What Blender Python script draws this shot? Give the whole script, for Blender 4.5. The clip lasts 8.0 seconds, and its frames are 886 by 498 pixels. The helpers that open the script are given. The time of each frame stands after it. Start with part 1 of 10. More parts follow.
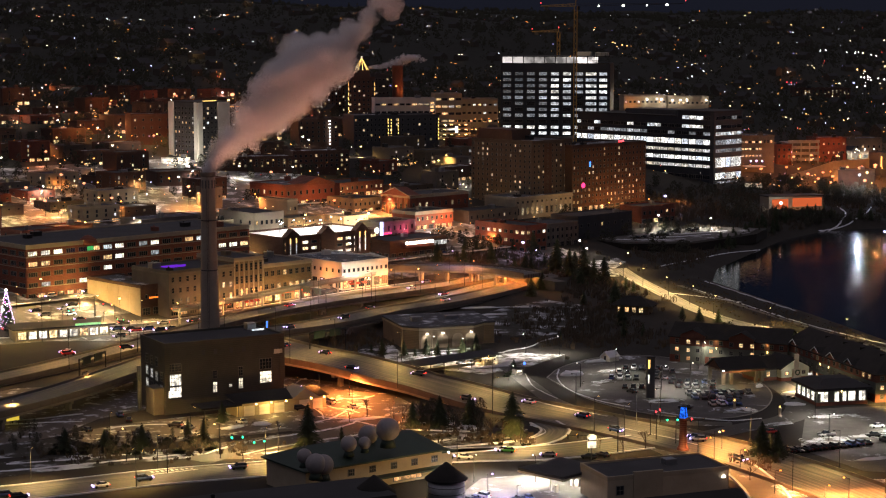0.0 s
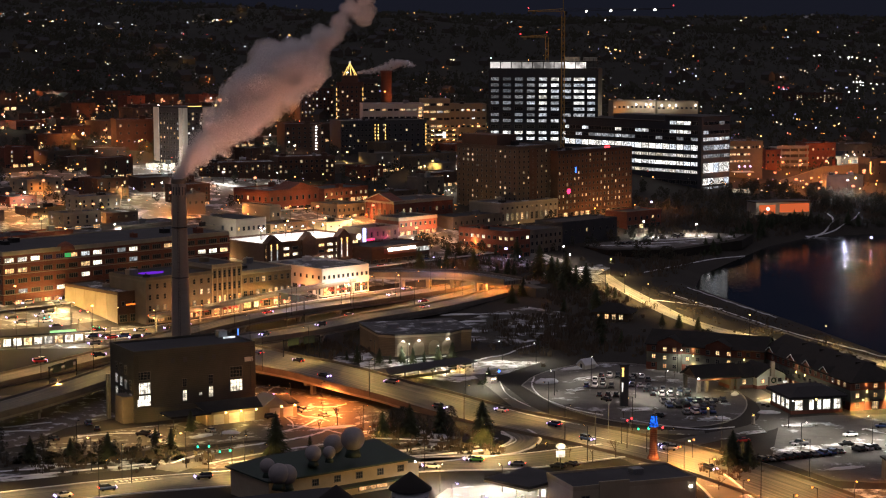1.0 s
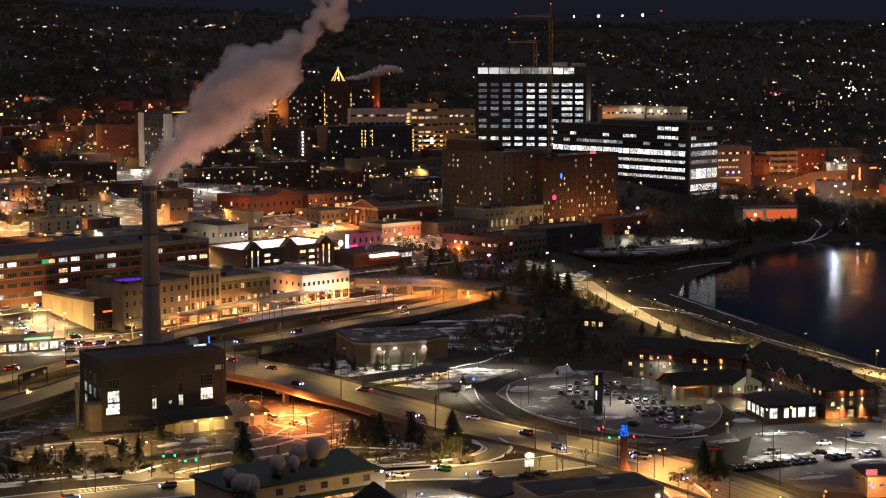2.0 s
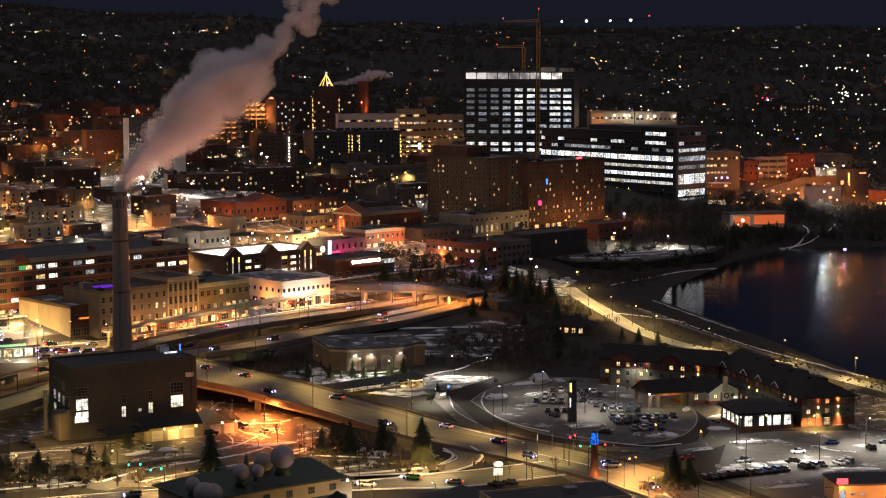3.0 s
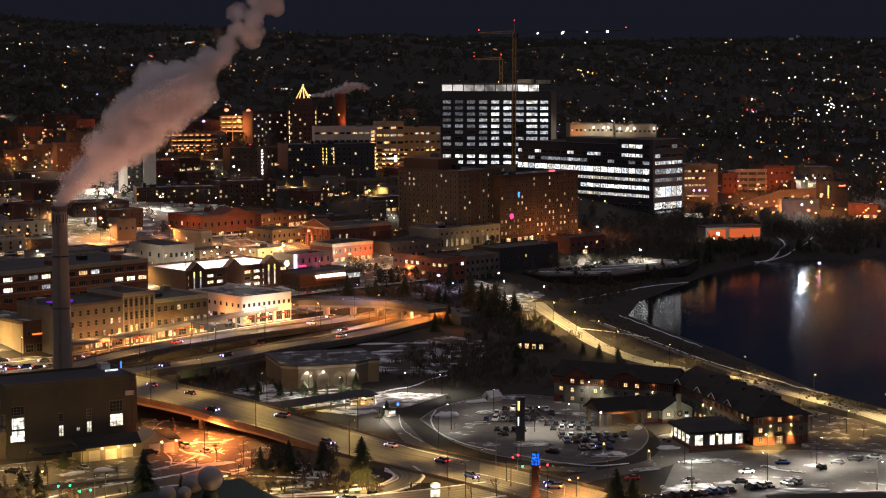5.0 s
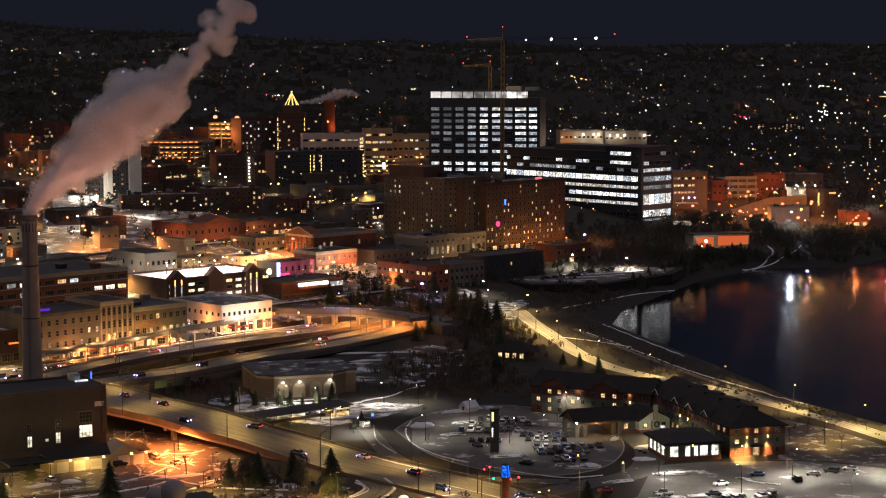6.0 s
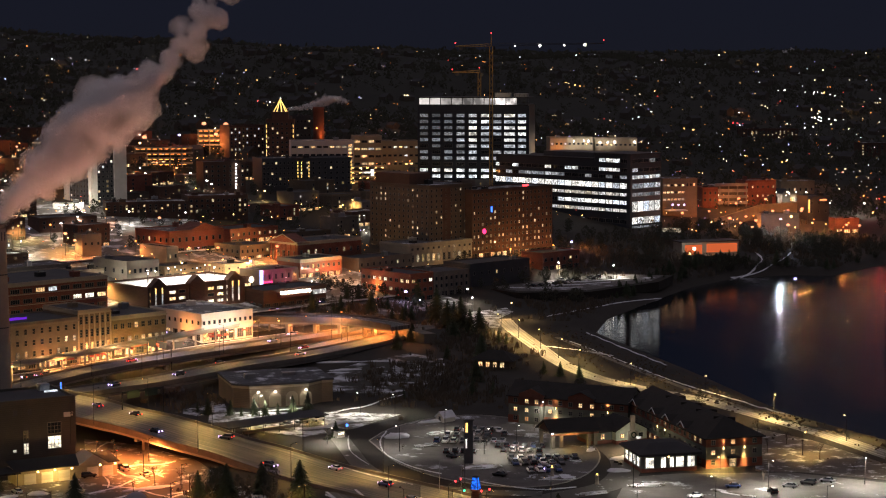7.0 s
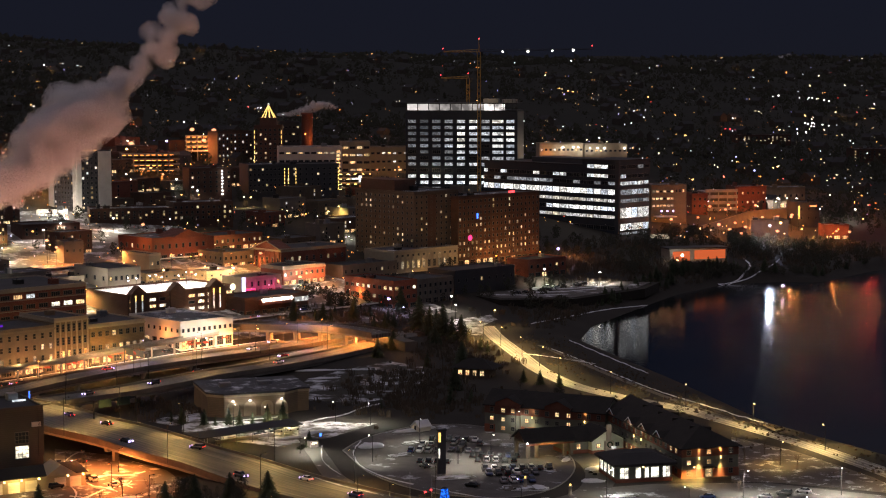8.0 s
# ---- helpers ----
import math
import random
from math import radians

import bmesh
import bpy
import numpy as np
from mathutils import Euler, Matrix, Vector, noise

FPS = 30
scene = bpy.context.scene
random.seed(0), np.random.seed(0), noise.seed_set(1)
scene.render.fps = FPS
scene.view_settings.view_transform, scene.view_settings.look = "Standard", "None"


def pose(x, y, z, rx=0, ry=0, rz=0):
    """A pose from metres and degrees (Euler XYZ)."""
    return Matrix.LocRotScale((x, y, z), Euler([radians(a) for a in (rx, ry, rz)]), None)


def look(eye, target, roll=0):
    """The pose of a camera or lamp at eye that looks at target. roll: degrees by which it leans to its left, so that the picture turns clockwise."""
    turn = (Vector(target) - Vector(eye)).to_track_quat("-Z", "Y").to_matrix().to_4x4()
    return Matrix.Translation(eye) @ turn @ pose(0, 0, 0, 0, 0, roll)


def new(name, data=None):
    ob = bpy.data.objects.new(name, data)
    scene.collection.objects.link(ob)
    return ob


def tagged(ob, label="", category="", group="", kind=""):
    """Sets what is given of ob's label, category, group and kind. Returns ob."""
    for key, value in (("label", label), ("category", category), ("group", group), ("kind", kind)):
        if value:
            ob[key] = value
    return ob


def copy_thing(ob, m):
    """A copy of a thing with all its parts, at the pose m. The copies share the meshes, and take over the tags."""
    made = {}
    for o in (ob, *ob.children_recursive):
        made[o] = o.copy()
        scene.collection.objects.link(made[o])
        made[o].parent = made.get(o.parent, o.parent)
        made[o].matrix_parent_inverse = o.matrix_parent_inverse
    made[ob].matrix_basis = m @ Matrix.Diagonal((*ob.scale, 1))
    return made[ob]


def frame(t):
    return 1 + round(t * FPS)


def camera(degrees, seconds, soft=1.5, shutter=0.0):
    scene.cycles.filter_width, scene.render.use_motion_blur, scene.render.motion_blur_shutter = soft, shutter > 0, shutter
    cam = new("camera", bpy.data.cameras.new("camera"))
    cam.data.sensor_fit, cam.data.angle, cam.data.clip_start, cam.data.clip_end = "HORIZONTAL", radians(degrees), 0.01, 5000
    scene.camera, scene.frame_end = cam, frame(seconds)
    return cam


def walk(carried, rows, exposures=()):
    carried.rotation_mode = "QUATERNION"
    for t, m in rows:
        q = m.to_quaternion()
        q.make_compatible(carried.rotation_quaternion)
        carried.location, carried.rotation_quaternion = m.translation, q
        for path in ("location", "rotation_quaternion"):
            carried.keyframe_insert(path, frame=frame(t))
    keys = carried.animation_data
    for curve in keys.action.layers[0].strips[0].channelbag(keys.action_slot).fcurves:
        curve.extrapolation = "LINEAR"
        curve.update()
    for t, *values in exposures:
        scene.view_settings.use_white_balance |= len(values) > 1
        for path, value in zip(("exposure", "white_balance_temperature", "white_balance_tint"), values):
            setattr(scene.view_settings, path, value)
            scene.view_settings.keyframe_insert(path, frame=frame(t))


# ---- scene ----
import collections

cam = camera(26.7, 8.0, soft=1.1)
METRES, EYE, TILT, LEAN, TURN = 72.0, 117.5, -6.8, 0.0, 0.0
ROWS = [
    (0.0, 0.0000, 0.0000, 0.0000, -0.000, 0.000, 0.000),
    (0.5, 0.0624, 0.0271, 0.0054, 0.011, 0.063, 0.000),
    (1.0, 0.1239, 0.0568, 0.0109, 0.017, 0.143, 0.010),
    (1.5, 0.1848, 0.0869, 0.0148, 0.023, 0.229, 0.010),
    (3.0, 0.3642, 0.1829, 0.0238, 0.034, 0.469, 0.040),
    (3.5, 0.4234, 0.2179, 0.0275, 0.046, 0.555, 0.040),
    (4.0, 0.4814, 0.2542, 0.0323, 0.051, 0.646, 0.050),
    (4.5, 0.5397, 0.2924, 0.0366, 0.051, 0.732, 0.060),
    (6.0, 0.7119, 0.4069, 0.0566, 0.074, 1.012, 0.060),
    (6.5, 0.7687, 0.4492, 0.0638, 0.086, 1.098, 0.060),
    (7.0, 0.8254, 0.4929, 0.0699, 0.097, 1.195, 0.060),
    (7.5, 0.8819, 0.5361, 0.0748, 0.097, 1.287, 0.080),
    (8.0, 0.9380, 0.5800, 0.0805, 0.103, 1.367, 0.080),
]
walk(cam, [(t, pose(0, 0, EYE, TILT, LEAN, TURN) @ pose(METRES * x, METRES * y, METRES * z, 90 + pitch, roll, yaw)) for t, x, y, z, yaw, pitch, roll in ROWS])

# ---- night sky, moonless blue with a faint glow towards the horizon ----
world = bpy.data.worlds.new("night_sky")
scene.world = world
world.use_nodes = True
wn, wl = world.node_tree.nodes, world.node_tree.links
wn.clear()
w_out, w_bg = wn.new("ShaderNodeOutputWorld"), wn.new("ShaderNodeBackground")
w_geo, w_sep, w_ramp = wn.new("ShaderNodeTexCoord"), wn.new("ShaderNodeSeparateXYZ"), wn.new("ShaderNodeValToRGB")
wl.new(w_geo.outputs["Generated"], w_sep.inputs[0])
wl.new(w_sep.outputs["Z"], w_ramp.inputs[0])
wl.new(w_ramp.outputs[0], w_bg.inputs[0])
wl.new(w_bg.outputs[0], w_out.inputs[0])
w_ramp.color_ramp.elements[0].position, w_ramp.color_ramp.elements[0].color = 0.0, (0.0088, 0.0095, 0.0158, 1)
w_ramp.color_ramp.elements[1].position, w_ramp.color_ramp.elements[1].color = 0.16, (0.0078, 0.0100, 0.0220, 1)
w_ramp.color_ramp.elements.new(0.7).color = (0.243, 0.217, 0.252, 1)  # unseen sky overhead, brightened to lift the dark ground
w_bg.inputs[1].default_value = 1.0

# ---- small tools ----
RNG = random.Random(7)
GRID = 44.0  # degrees: the street grid of the town
GU = (math.cos(radians(GRID)), math.sin(radians(GRID)))
GV = (-GU[1], GU[0])


def lerp_table(v, xs, ys):
    return float(np.interp(v, xs, ys))


HILL_S = [-3000, -5, 0, 84, 270, 600, 1000, 1626, 2500, 4500]
HILL_Z = [0, 0, 0.5, 11, 34, 68, 99, 133, 145, 149]


def uphill(x, y):
    return -0.694 * (x + 45) + 0.72 * (y - 825)


def ground_z(x, y):
    return lerp_table(uphill(x, y), HILL_S, HILL_Z)


def empty(name, m, label="", category="", group="", kind=""):
    ob = new(name)
    ob.matrix_basis = m
    return tagged(ob, label, category, group, kind)


def mesh_of(bm, name, mats):
    me = bpy.data.meshes.new(name)
    bm.to_mesh(me)
    bm.free()
    for m in mats if isinstance(mats, (list, tuple)) else [mats]:
        me.materials.append(m)
    return me


def part(name, bm, material, parent, label="", m=None):
    me = bm if isinstance(bm, bpy.types.Mesh) else mesh_of(bm, name, material)
    ob = new(name, me)
    ob.parent = parent
    if m is not None:
        ob.matrix_basis = m
    if label:
        ob["label"] = label
    return ob


def thing(name, bm, material, m=None, label="", category="", group="", kind=""):
    ob = new(name, bm if isinstance(bm, bpy.types.Mesh) else mesh_of(bm, name, material))
    if m is not None:
        ob.matrix_basis = m
    return tagged(ob, label, category, group, kind)


def add_box(bm, x0, x1, y0, y1, z0, z1, mat=0):
    v = [bm.verts.new((x, y, z)) for z in (z0, z1) for y in (y0, y1) for x in (x0, x1)]
    for f in ((0, 2, 3, 1), (4, 5, 7, 6), (0, 1, 5, 4), (2, 6, 7, 3), (0, 4, 6, 2), (1, 3, 7, 5)):
        bm.faces.new([v[i] for i in f]).material_index = mat
    return v


def box(x0, x1, y0, y1, z0, z1, bevel=0.0):
    bm = bmesh.new()
    add_box(bm, x0, x1, y0, y1, z0, z1)
    if bevel:
        bmesh.ops.bevel(bm, geom=bm.edges[:], offset=bevel, segments=1, affect="EDGES")
    return bm


def add_tube(bm, a, b, r0, r1, n=8, caps=True, mat=0):
    a, b = Vector(a), Vector(b)
    q = (b - a).to_track_quat("Z", "Y")
    rings = []
    for p, r in ((a, r0), (b, r1)):
        rings.append([bm.verts.new(p + q @ Vector((r * math.cos(2 * math.pi * i / n), r * math.sin(2 * math.pi * i / n), 0))) for i in range(n)])
    for i in range(n):
        bm.faces.new((rings[0][i], rings[0][(i + 1) % n], rings[1][(i + 1) % n], rings[1][i])).material_index = mat
    if caps:
        bm.faces.new(rings[0][::-1]).material_index = mat
        bm.faces.new(rings[1]).material_index = mat


def tube(a, b, r0, r1=None, n=8):
    bm = bmesh.new()
    add_tube(bm, a, b, r0, r0 if r1 is None else r1, n)
    return bm


def add_lathe(bm, profile, n=16, cx=0.0, cy=0.0, mat=0):
    rings = [[bm.verts.new((cx + r * math.cos(2 * math.pi * i / n), cy + r * math.sin(2 * math.pi * i / n), z)) for i in range(n)] for r, z in profile]
    for a, b in zip(rings, rings[1:]):
        for i in range(n):
            f = bm.faces.new((a[i], a[(i + 1) % n], b[(i + 1) % n], b[i]))
            f.material_index, f.smooth = mat, True
    bm.faces.new(rings[0][::-1]).material_index = mat
    bm.faces.new(rings[-1]).material_index = mat


def lathe(profile, n=16):
    bm = bmesh.new()
    add_lathe(bm, profile, n)
    return bm


def ball(r, sub=2, squash=1.0):
    bm = bmesh.new()
    bmesh.ops.create_icosphere(bm, subdivisions=sub, radius=r)
    for v in bm.verts:
        v.co.z *= squash
    for f in bm.faces:
        f.smooth = True
    return bm


def add_prism(bm, pts, z0, z1, mat=0):
    lo = [bm.verts.new((x, y, z0)) for x, y in pts]
    hi = [bm.verts.new((x, y, z1)) for x, y in pts]
    n = len(pts)
    for i in range(n):
        bm.faces.new((lo[i], lo[(i + 1) % n], hi[(i + 1) % n], hi[i])).material_index = mat
    bm.faces.new(hi).material_index = mat
    bm.faces.new(lo[::-1]).material_index = mat


def prism(pts, z0, z1):
    bm = bmesh.new()
    add_prism(bm, pts, z0, z1)
    bmesh.ops.recalc_face_normals(bm, faces=bm.faces[:])
    return bm


def smooth_line(pts, step=4.0):
    """Catmull-Rom through the points (x, y, z, ...), resampled."""
    pts = [np.array(p, float) for p in pts]
    pts = [2 * pts[0] - pts[1]] + pts + [2 * pts[-1] - pts[-2]]
    out = []
    for i in range(1, len(pts) - 2):
        a, b, c, d = pts[i - 1:i + 3]
        n = max(1, int(np.linalg.norm((c - b)[:2]) / step))
        for k in range(n):
            t = k / n
            out.append(0.5 * (2 * b + (c - a) * t + (2 * a - 5 * b + 4 * c - d) * t * t + (3 * b - a - 3 * c + d) * t ** 3))
    out.append(pts[-2])
    return out


def offset_line(line, d):
    """The line moved d to its left."""
    out = []
    for i, p in enumerate(line):
        q = line[min(i + 1, len(line) - 1)] - line[max(i - 1, 0)]
        n = np.array((-q[1], q[0])) / max(1e-6, math.hypot(q[0], q[1]))
        r = p.copy()
        r[:2] = p[:2] + n * d
        out.append(r)
    return out


def strip(line, d0, d1, z0, z1):
    """A bar that follows the line, from d0 to d1 to its left and z0 to z1 above it."""
    bm = bmesh.new()
    a, b = offset_line(line, d0), offset_line(line, d1)
    rows = []
    for p, q in zip(a, b):
        rows.append([bm.verts.new((p[0], p[1], p[2] + z0)), bm.verts.new((q[0], q[1], q[2] + z0)), bm.verts.new((q[0], q[1], q[2] + z1)), bm.verts.new((p[0], p[1], p[2] + z1))])
    for r, s in zip(rows, rows[1:]):
        for i in range(4):
            bm.faces.new((r[i], r[(i + 1) % 4], s[(i + 1) % 4], s[i]))
    bm.faces.new(rows[0][::-1])
    bm.faces.new(rows[-1])
    uv, run = bm.loops.layers.uv.new("along"), 0.0
    where = {}
    for i, r in enumerate(rows):
        if i:
            run += math.hypot(*(line[i] - line[i - 1])[:2])
        for v, d in zip(r, (d0, d1, d1, d0)):
            where[v] = (d, run)
    for f in bm.faces:
        for c in f.loops:
            c[uv].uv = where[c.vert]
    bmesh.ops.recalc_face_normals(bm, faces=bm.faces[:])
    return bm


# ---- materials ----
def nodes_of(name):
    m = bpy.data.materials.new(name)
    m.use_nodes = True
    n, l = m.node_tree.nodes, m.node_tree.links
    return m, n, l, n["Principled BSDF"]


def surface(name, col, col2=None, rough=0.8, scale=0.5, fine=6.0, bump=0.3, metal=0.0, rand=0.12, snow=0.0, snow_scale=0.15, spec=0.3):
    """A worn surface: two colours mixed by large stains and fine grain, with relief; snow lies in patches on what faces up."""
    m, n, l, b = nodes_of(name)
    col2 = col2 or tuple(c * 0.62 for c in col)
    tc = n.new("ShaderNodeNewGeometry")
    big, small = n.new("ShaderNodeTexNoise"), n.new("ShaderNodeTexNoise")
    for t, s, d in ((big, scale, 5.0), (small, fine, 3.0)):
        l.new(tc.outputs["Position"], t.inputs["Vector"])
        t.inputs["Scale"].default_value, t.inputs["Detail"].default_value = s, d
        t.inputs["Roughness"].default_value = 0.62
    mix = n.new("ShaderNodeMix")
    mix.data_type = "RGBA"
    add = n.new("ShaderNodeMath")
    add.operation = "MULTIPLY_ADD"
    l.new(small.outputs["Fac"], add.inputs[0])
    add.inputs[1].default_value = 0.5
    l.new(big.outputs["Fac"], add.inputs[2])
    ramp = n.new("ShaderNodeMapRange")
    ramp.inputs[1].default_value, ramp.inputs[2].default_value = 0.45, 1.05
    l.new(add.outputs[0], ramp.inputs[0])
    l.new(ramp.outputs[0], mix.inputs["Factor"])
    mix.inputs["A"].default_value, mix.inputs["B"].default_value = (*col, 1), (*col2, 1)
    out = mix.outputs["Result"]
    if rand:
        oi, hsv = n.new("ShaderNodeObjectInfo"), n.new("ShaderNodeHueSaturation")
        mr = n.new("ShaderNodeMapRange")
        mr.inputs[3].default_value, mr.inputs[4].default_value = 1 - rand, 1 + rand
        l.new(oi.outputs["Random"], mr.inputs[0])
        l.new(mr.outputs[0], hsv.inputs["Value"])
        l.new(out, hsv.inputs["Color"])
        out = hsv.outputs[0]
    if snow:
        sn, sep, thr, mul, sm = n.new("ShaderNodeTexNoise"), n.new("ShaderNodeSeparateXYZ"), n.new("ShaderNodeMapRange"), n.new("ShaderNodeMath"), n.new("ShaderNodeMix")
        l.new(tc.outputs["Position"], sn.inputs["Vector"])
        sn.inputs["Scale"].default_value, sn.inputs["Detail"].default_value, sn.inputs["Roughness"].default_value = snow_scale, 7.0, 0.68
        l.new(tc.outputs["Normal"], sep.inputs[0])
        thr.inputs[1].default_value, thr.inputs[2].default_value = 0.62 - 0.3 * snow, 0.74 - 0.3 * snow
        l.new(sn.outputs["Fac"], thr.inputs[0])
        up = n.new("ShaderNodeMapRange")
        up.inputs[1].default_value, up.inputs[2].default_value = 0.5, 0.8
        l.new(sep.outputs["Z"], up.inputs[0])
        mul.operation = "MULTIPLY"
        l.new(thr.outputs[0], mul.inputs[0])
        l.new(up.outputs[0], mul.inputs[1])
        sm.data_type = "RGBA"
        l.new(mul.outputs[0], sm.inputs["Factor"])
        l.new(out, sm.inputs["A"])
        sm.inputs["B"].default_value = (0.62, 0.64, 0.68, 1)
        out = sm.outputs["Result"]
    l.new(out, b.inputs["Base Color"])
    b.inputs["Roughness"].default_value, b.inputs["Metallic"].default_value = rough, metal
    b.inputs["Specular IOR Level"].default_value = spec
    if bump:
        bp = n.new("ShaderNodeBump")
        bp.inputs["Strength"].default_value, bp.inputs["Distance"].default_value = bump, 0.06
        l.new(small.outputs["Fac"], bp.inputs["Height"])
        l.new(bp.outputs[0], b.inputs["Normal"])
    return m


def brickwork(name, col, mortar, snow=0.0):
    """Brick courses as fine grain on walls that stay far off."""
    m = surface(name, col, tuple(c * 0.55 for c in col), 0.85, 0.12, 3.0, 0.3, rand=0.15, snow=snow)
    n, l = m.node_tree.nodes, m.node_tree.links
    b = n["Principled BSDF"]
    old = b.inputs["Base Color"].links[0].from_socket
    geo, sep, wav, mx = n.new("ShaderNodeNewGeometry"), n.new("ShaderNodeSeparateXYZ"), n.new("ShaderNodeMath"), n.new("ShaderNodeMix")
    l.new(geo.outputs["Position"], sep.inputs[0])
    wav.operation = "PINGPONG"
    wav.inputs[1].default_value = 0.3
    l.new(sep.outputs["Z"], wav.inputs[0])
    mr = n.new("ShaderNodeMapRange")
    mr.inputs[1].default_value, mr.inputs[2].default_value, mr.inputs[4].default_value = 0.24, 0.3, 0.45
    l.new(wav.outputs[0], mr.inputs[0])
    mx.data_type = "RGBA"
    l.new(mr.outputs[0], mx.inputs["Factor"])
    l.new(old, mx.inputs["A"])
    mx.inputs["B"].default_value = (*mortar, 1)
    l.new(mx.outputs["Result"], b.inputs["Base Color"])
    return m


def glow(name, col, strength, vary=0.0, col2=None, inside=0.0, sampled=False):
    """Light-giving material; vary: how much brightness differs from piece to piece; inside: furniture and blinds seen behind the pane."""
    m, n, l, b = nodes_of(name)
    n.remove(b)
    em = n.new("ShaderNodeEmission")
    em.inputs[0].default_value, em.inputs[1].default_value = (*col, 1), strength
    l.new(em.outputs[0], n["Material Output"].inputs[0])
    oi = n.new("ShaderNodeObjectInfo")
    last = None
    if vary:
        pw, mr = n.new("ShaderNodeMath"), n.new("ShaderNodeMapRange")
        mr.inputs[3].default_value, mr.inputs[4].default_value = strength * (1 - vary), strength * (1 + vary)
        l.new(oi.outputs["Random"], mr.inputs[0])
        last = mr.outputs[0]
    if inside:
        geo, no, mr2, mu = n.new("ShaderNodeTexCoord"), n.new("ShaderNodeTexNoise"), n.new("ShaderNodeMapRange"), n.new("ShaderNodeMath")
        mp, cmb = n.new("ShaderNodeVectorMath"), n.new("ShaderNodeCombineXYZ")
        l.new(geo.outputs["Object"], mp.inputs[0])
        l.new(oi.outputs["Location"], mp.inputs[1])
        mp.operation = "ADD"
        l.new(mp.outputs[0], no.inputs["Vector"])
        no.inputs["Scale"].default_value, no.inputs["Detail"].default_value = inside, 3.0
        mr2.inputs[1].default_value, mr2.inputs[2].default_value, mr2.inputs[3].default_value, mr2.inputs[4].default_value = 0.38, 0.62, 0.25, 1.25
        l.new(no.outputs["Fac"], mr2.inputs[0])
        mu.operation = "MULTIPLY"
        l.new(mr2.outputs[0], mu.inputs[0])
        if last:
            l.new(last, mu.inputs[1])
        else:
            mu.inputs[1].default_value = strength
        last = mu.outputs[0]
    if last:
        l.new(last, em.inputs[1])
    if col2:
        wn_, mx = n.new("ShaderNodeTexWhiteNoise"), n.new("ShaderNodeMix")
        wn_.noise_dimensions = "1D"
        l.new(oi.outputs["Random"], wn_.inputs["W"])
        mx.data_type = "RGBA"
        l.new(wn_.outputs["Value"], mx.inputs["Factor"])
        mx.inputs["A"].default_value, mx.inputs["B"].default_value = (*col, 1), (*col2, 1)
        l.new(mx.outputs["Result"], em.inputs[0])
    if not sampled:
        m.cycles.emission_sampling = "NONE"
    return m


def island_glow(name, cols, strength):
    """Small far lights: colour and brightness differ from lamp to lamp."""
    m, n, l, b = nodes_of(name)
    n.remove(b)
    em, geo, ramp, wnz, mr = n.new("ShaderNodeEmission"), n.new("ShaderNodeNewGeometry"), n.new("ShaderNodeValToRGB"), n.new("ShaderNodeTexWhiteNoise"), n.new("ShaderNodeMapRange")
    l.new(geo.outputs["Random Per Island"], ramp.inputs[0])
    ramp.color_ramp.interpolation = "CONSTANT"
    while len(ramp.color_ramp.elements) < len(cols):
        ramp.color_ramp.elements.new(0.5)
    for e, (p, c) in zip(ramp.color_ramp.elements, cols):
        e.position, e.color = p, (*c, 1)
    wnz.noise_dimensions = "1D"
    l.new(geo.outputs["Random Per Island"], wnz.inputs["W"])
    po = n.new("ShaderNodeMath")
    po.operation = "POWER"
    l.new(wnz.outputs["Value"], po.inputs[0])
    po.inputs[1].default_value = 3.0
    mr.inputs[3].default_value, mr.inputs[4].default_value = 0.06 * strength, strength
    l.new(po.outputs[0], mr.inputs[0])
    l.new(mr.outputs[0], em.inputs[1])
    l.new(ramp.outputs[0], em.inputs[0])
    l.new(em.outputs[0], n["Material Output"].inputs[0])
    m.cycles.emission_sampling = "NONE"
    return m


def glassy(name, col=(0.02, 0.025, 0.03), rough=0.08):
    m, n, l, b = nodes_of(name)
    b.inputs["Base Color"].default_value, b.inputs["Roughness"].default_value = (*col, 1), rough
    b.inputs["Specular IOR Level"].default_value = 0.6
    return m


M_GROUND = surface("winter_ground", (0.018, 0.0155, 0.0125), (0.034, 0.029, 0.023), 0.95, 0.06, 1.5, 0.5, rand=0, snow=0.0)
# Hill ground: night gloom put into a darker copy of the ground colour.
M_DIM_HILL = surface("woodland_floor", (0.0095, 0.0095, 0.006), (0.0195, 0.0195, 0.0125), 0.95, 0.03, 1.0, 0.4, rand=0)
M_ASPHALT = surface("asphalt", (0.060, 0.058, 0.054), (0.10, 0.097, 0.09), 0.75, 0.08, 5.0, 0.2, rand=0.08, snow=0.12, snow_scale=0.09)
M_LOT = surface("frosted_asphalt", (0.052, 0.046, 0.042), (0.145, 0.133, 0.124), 0.8, 0.11, 3.0, 0.25, rand=0.04, snow=0.15, snow_scale=0.13)
M_ROAD = surface("salted_road", (0.075, 0.07, 0.062), (0.135, 0.128, 0.115), 0.65, 0.05, 2.5, 0.15, rand=0.05)


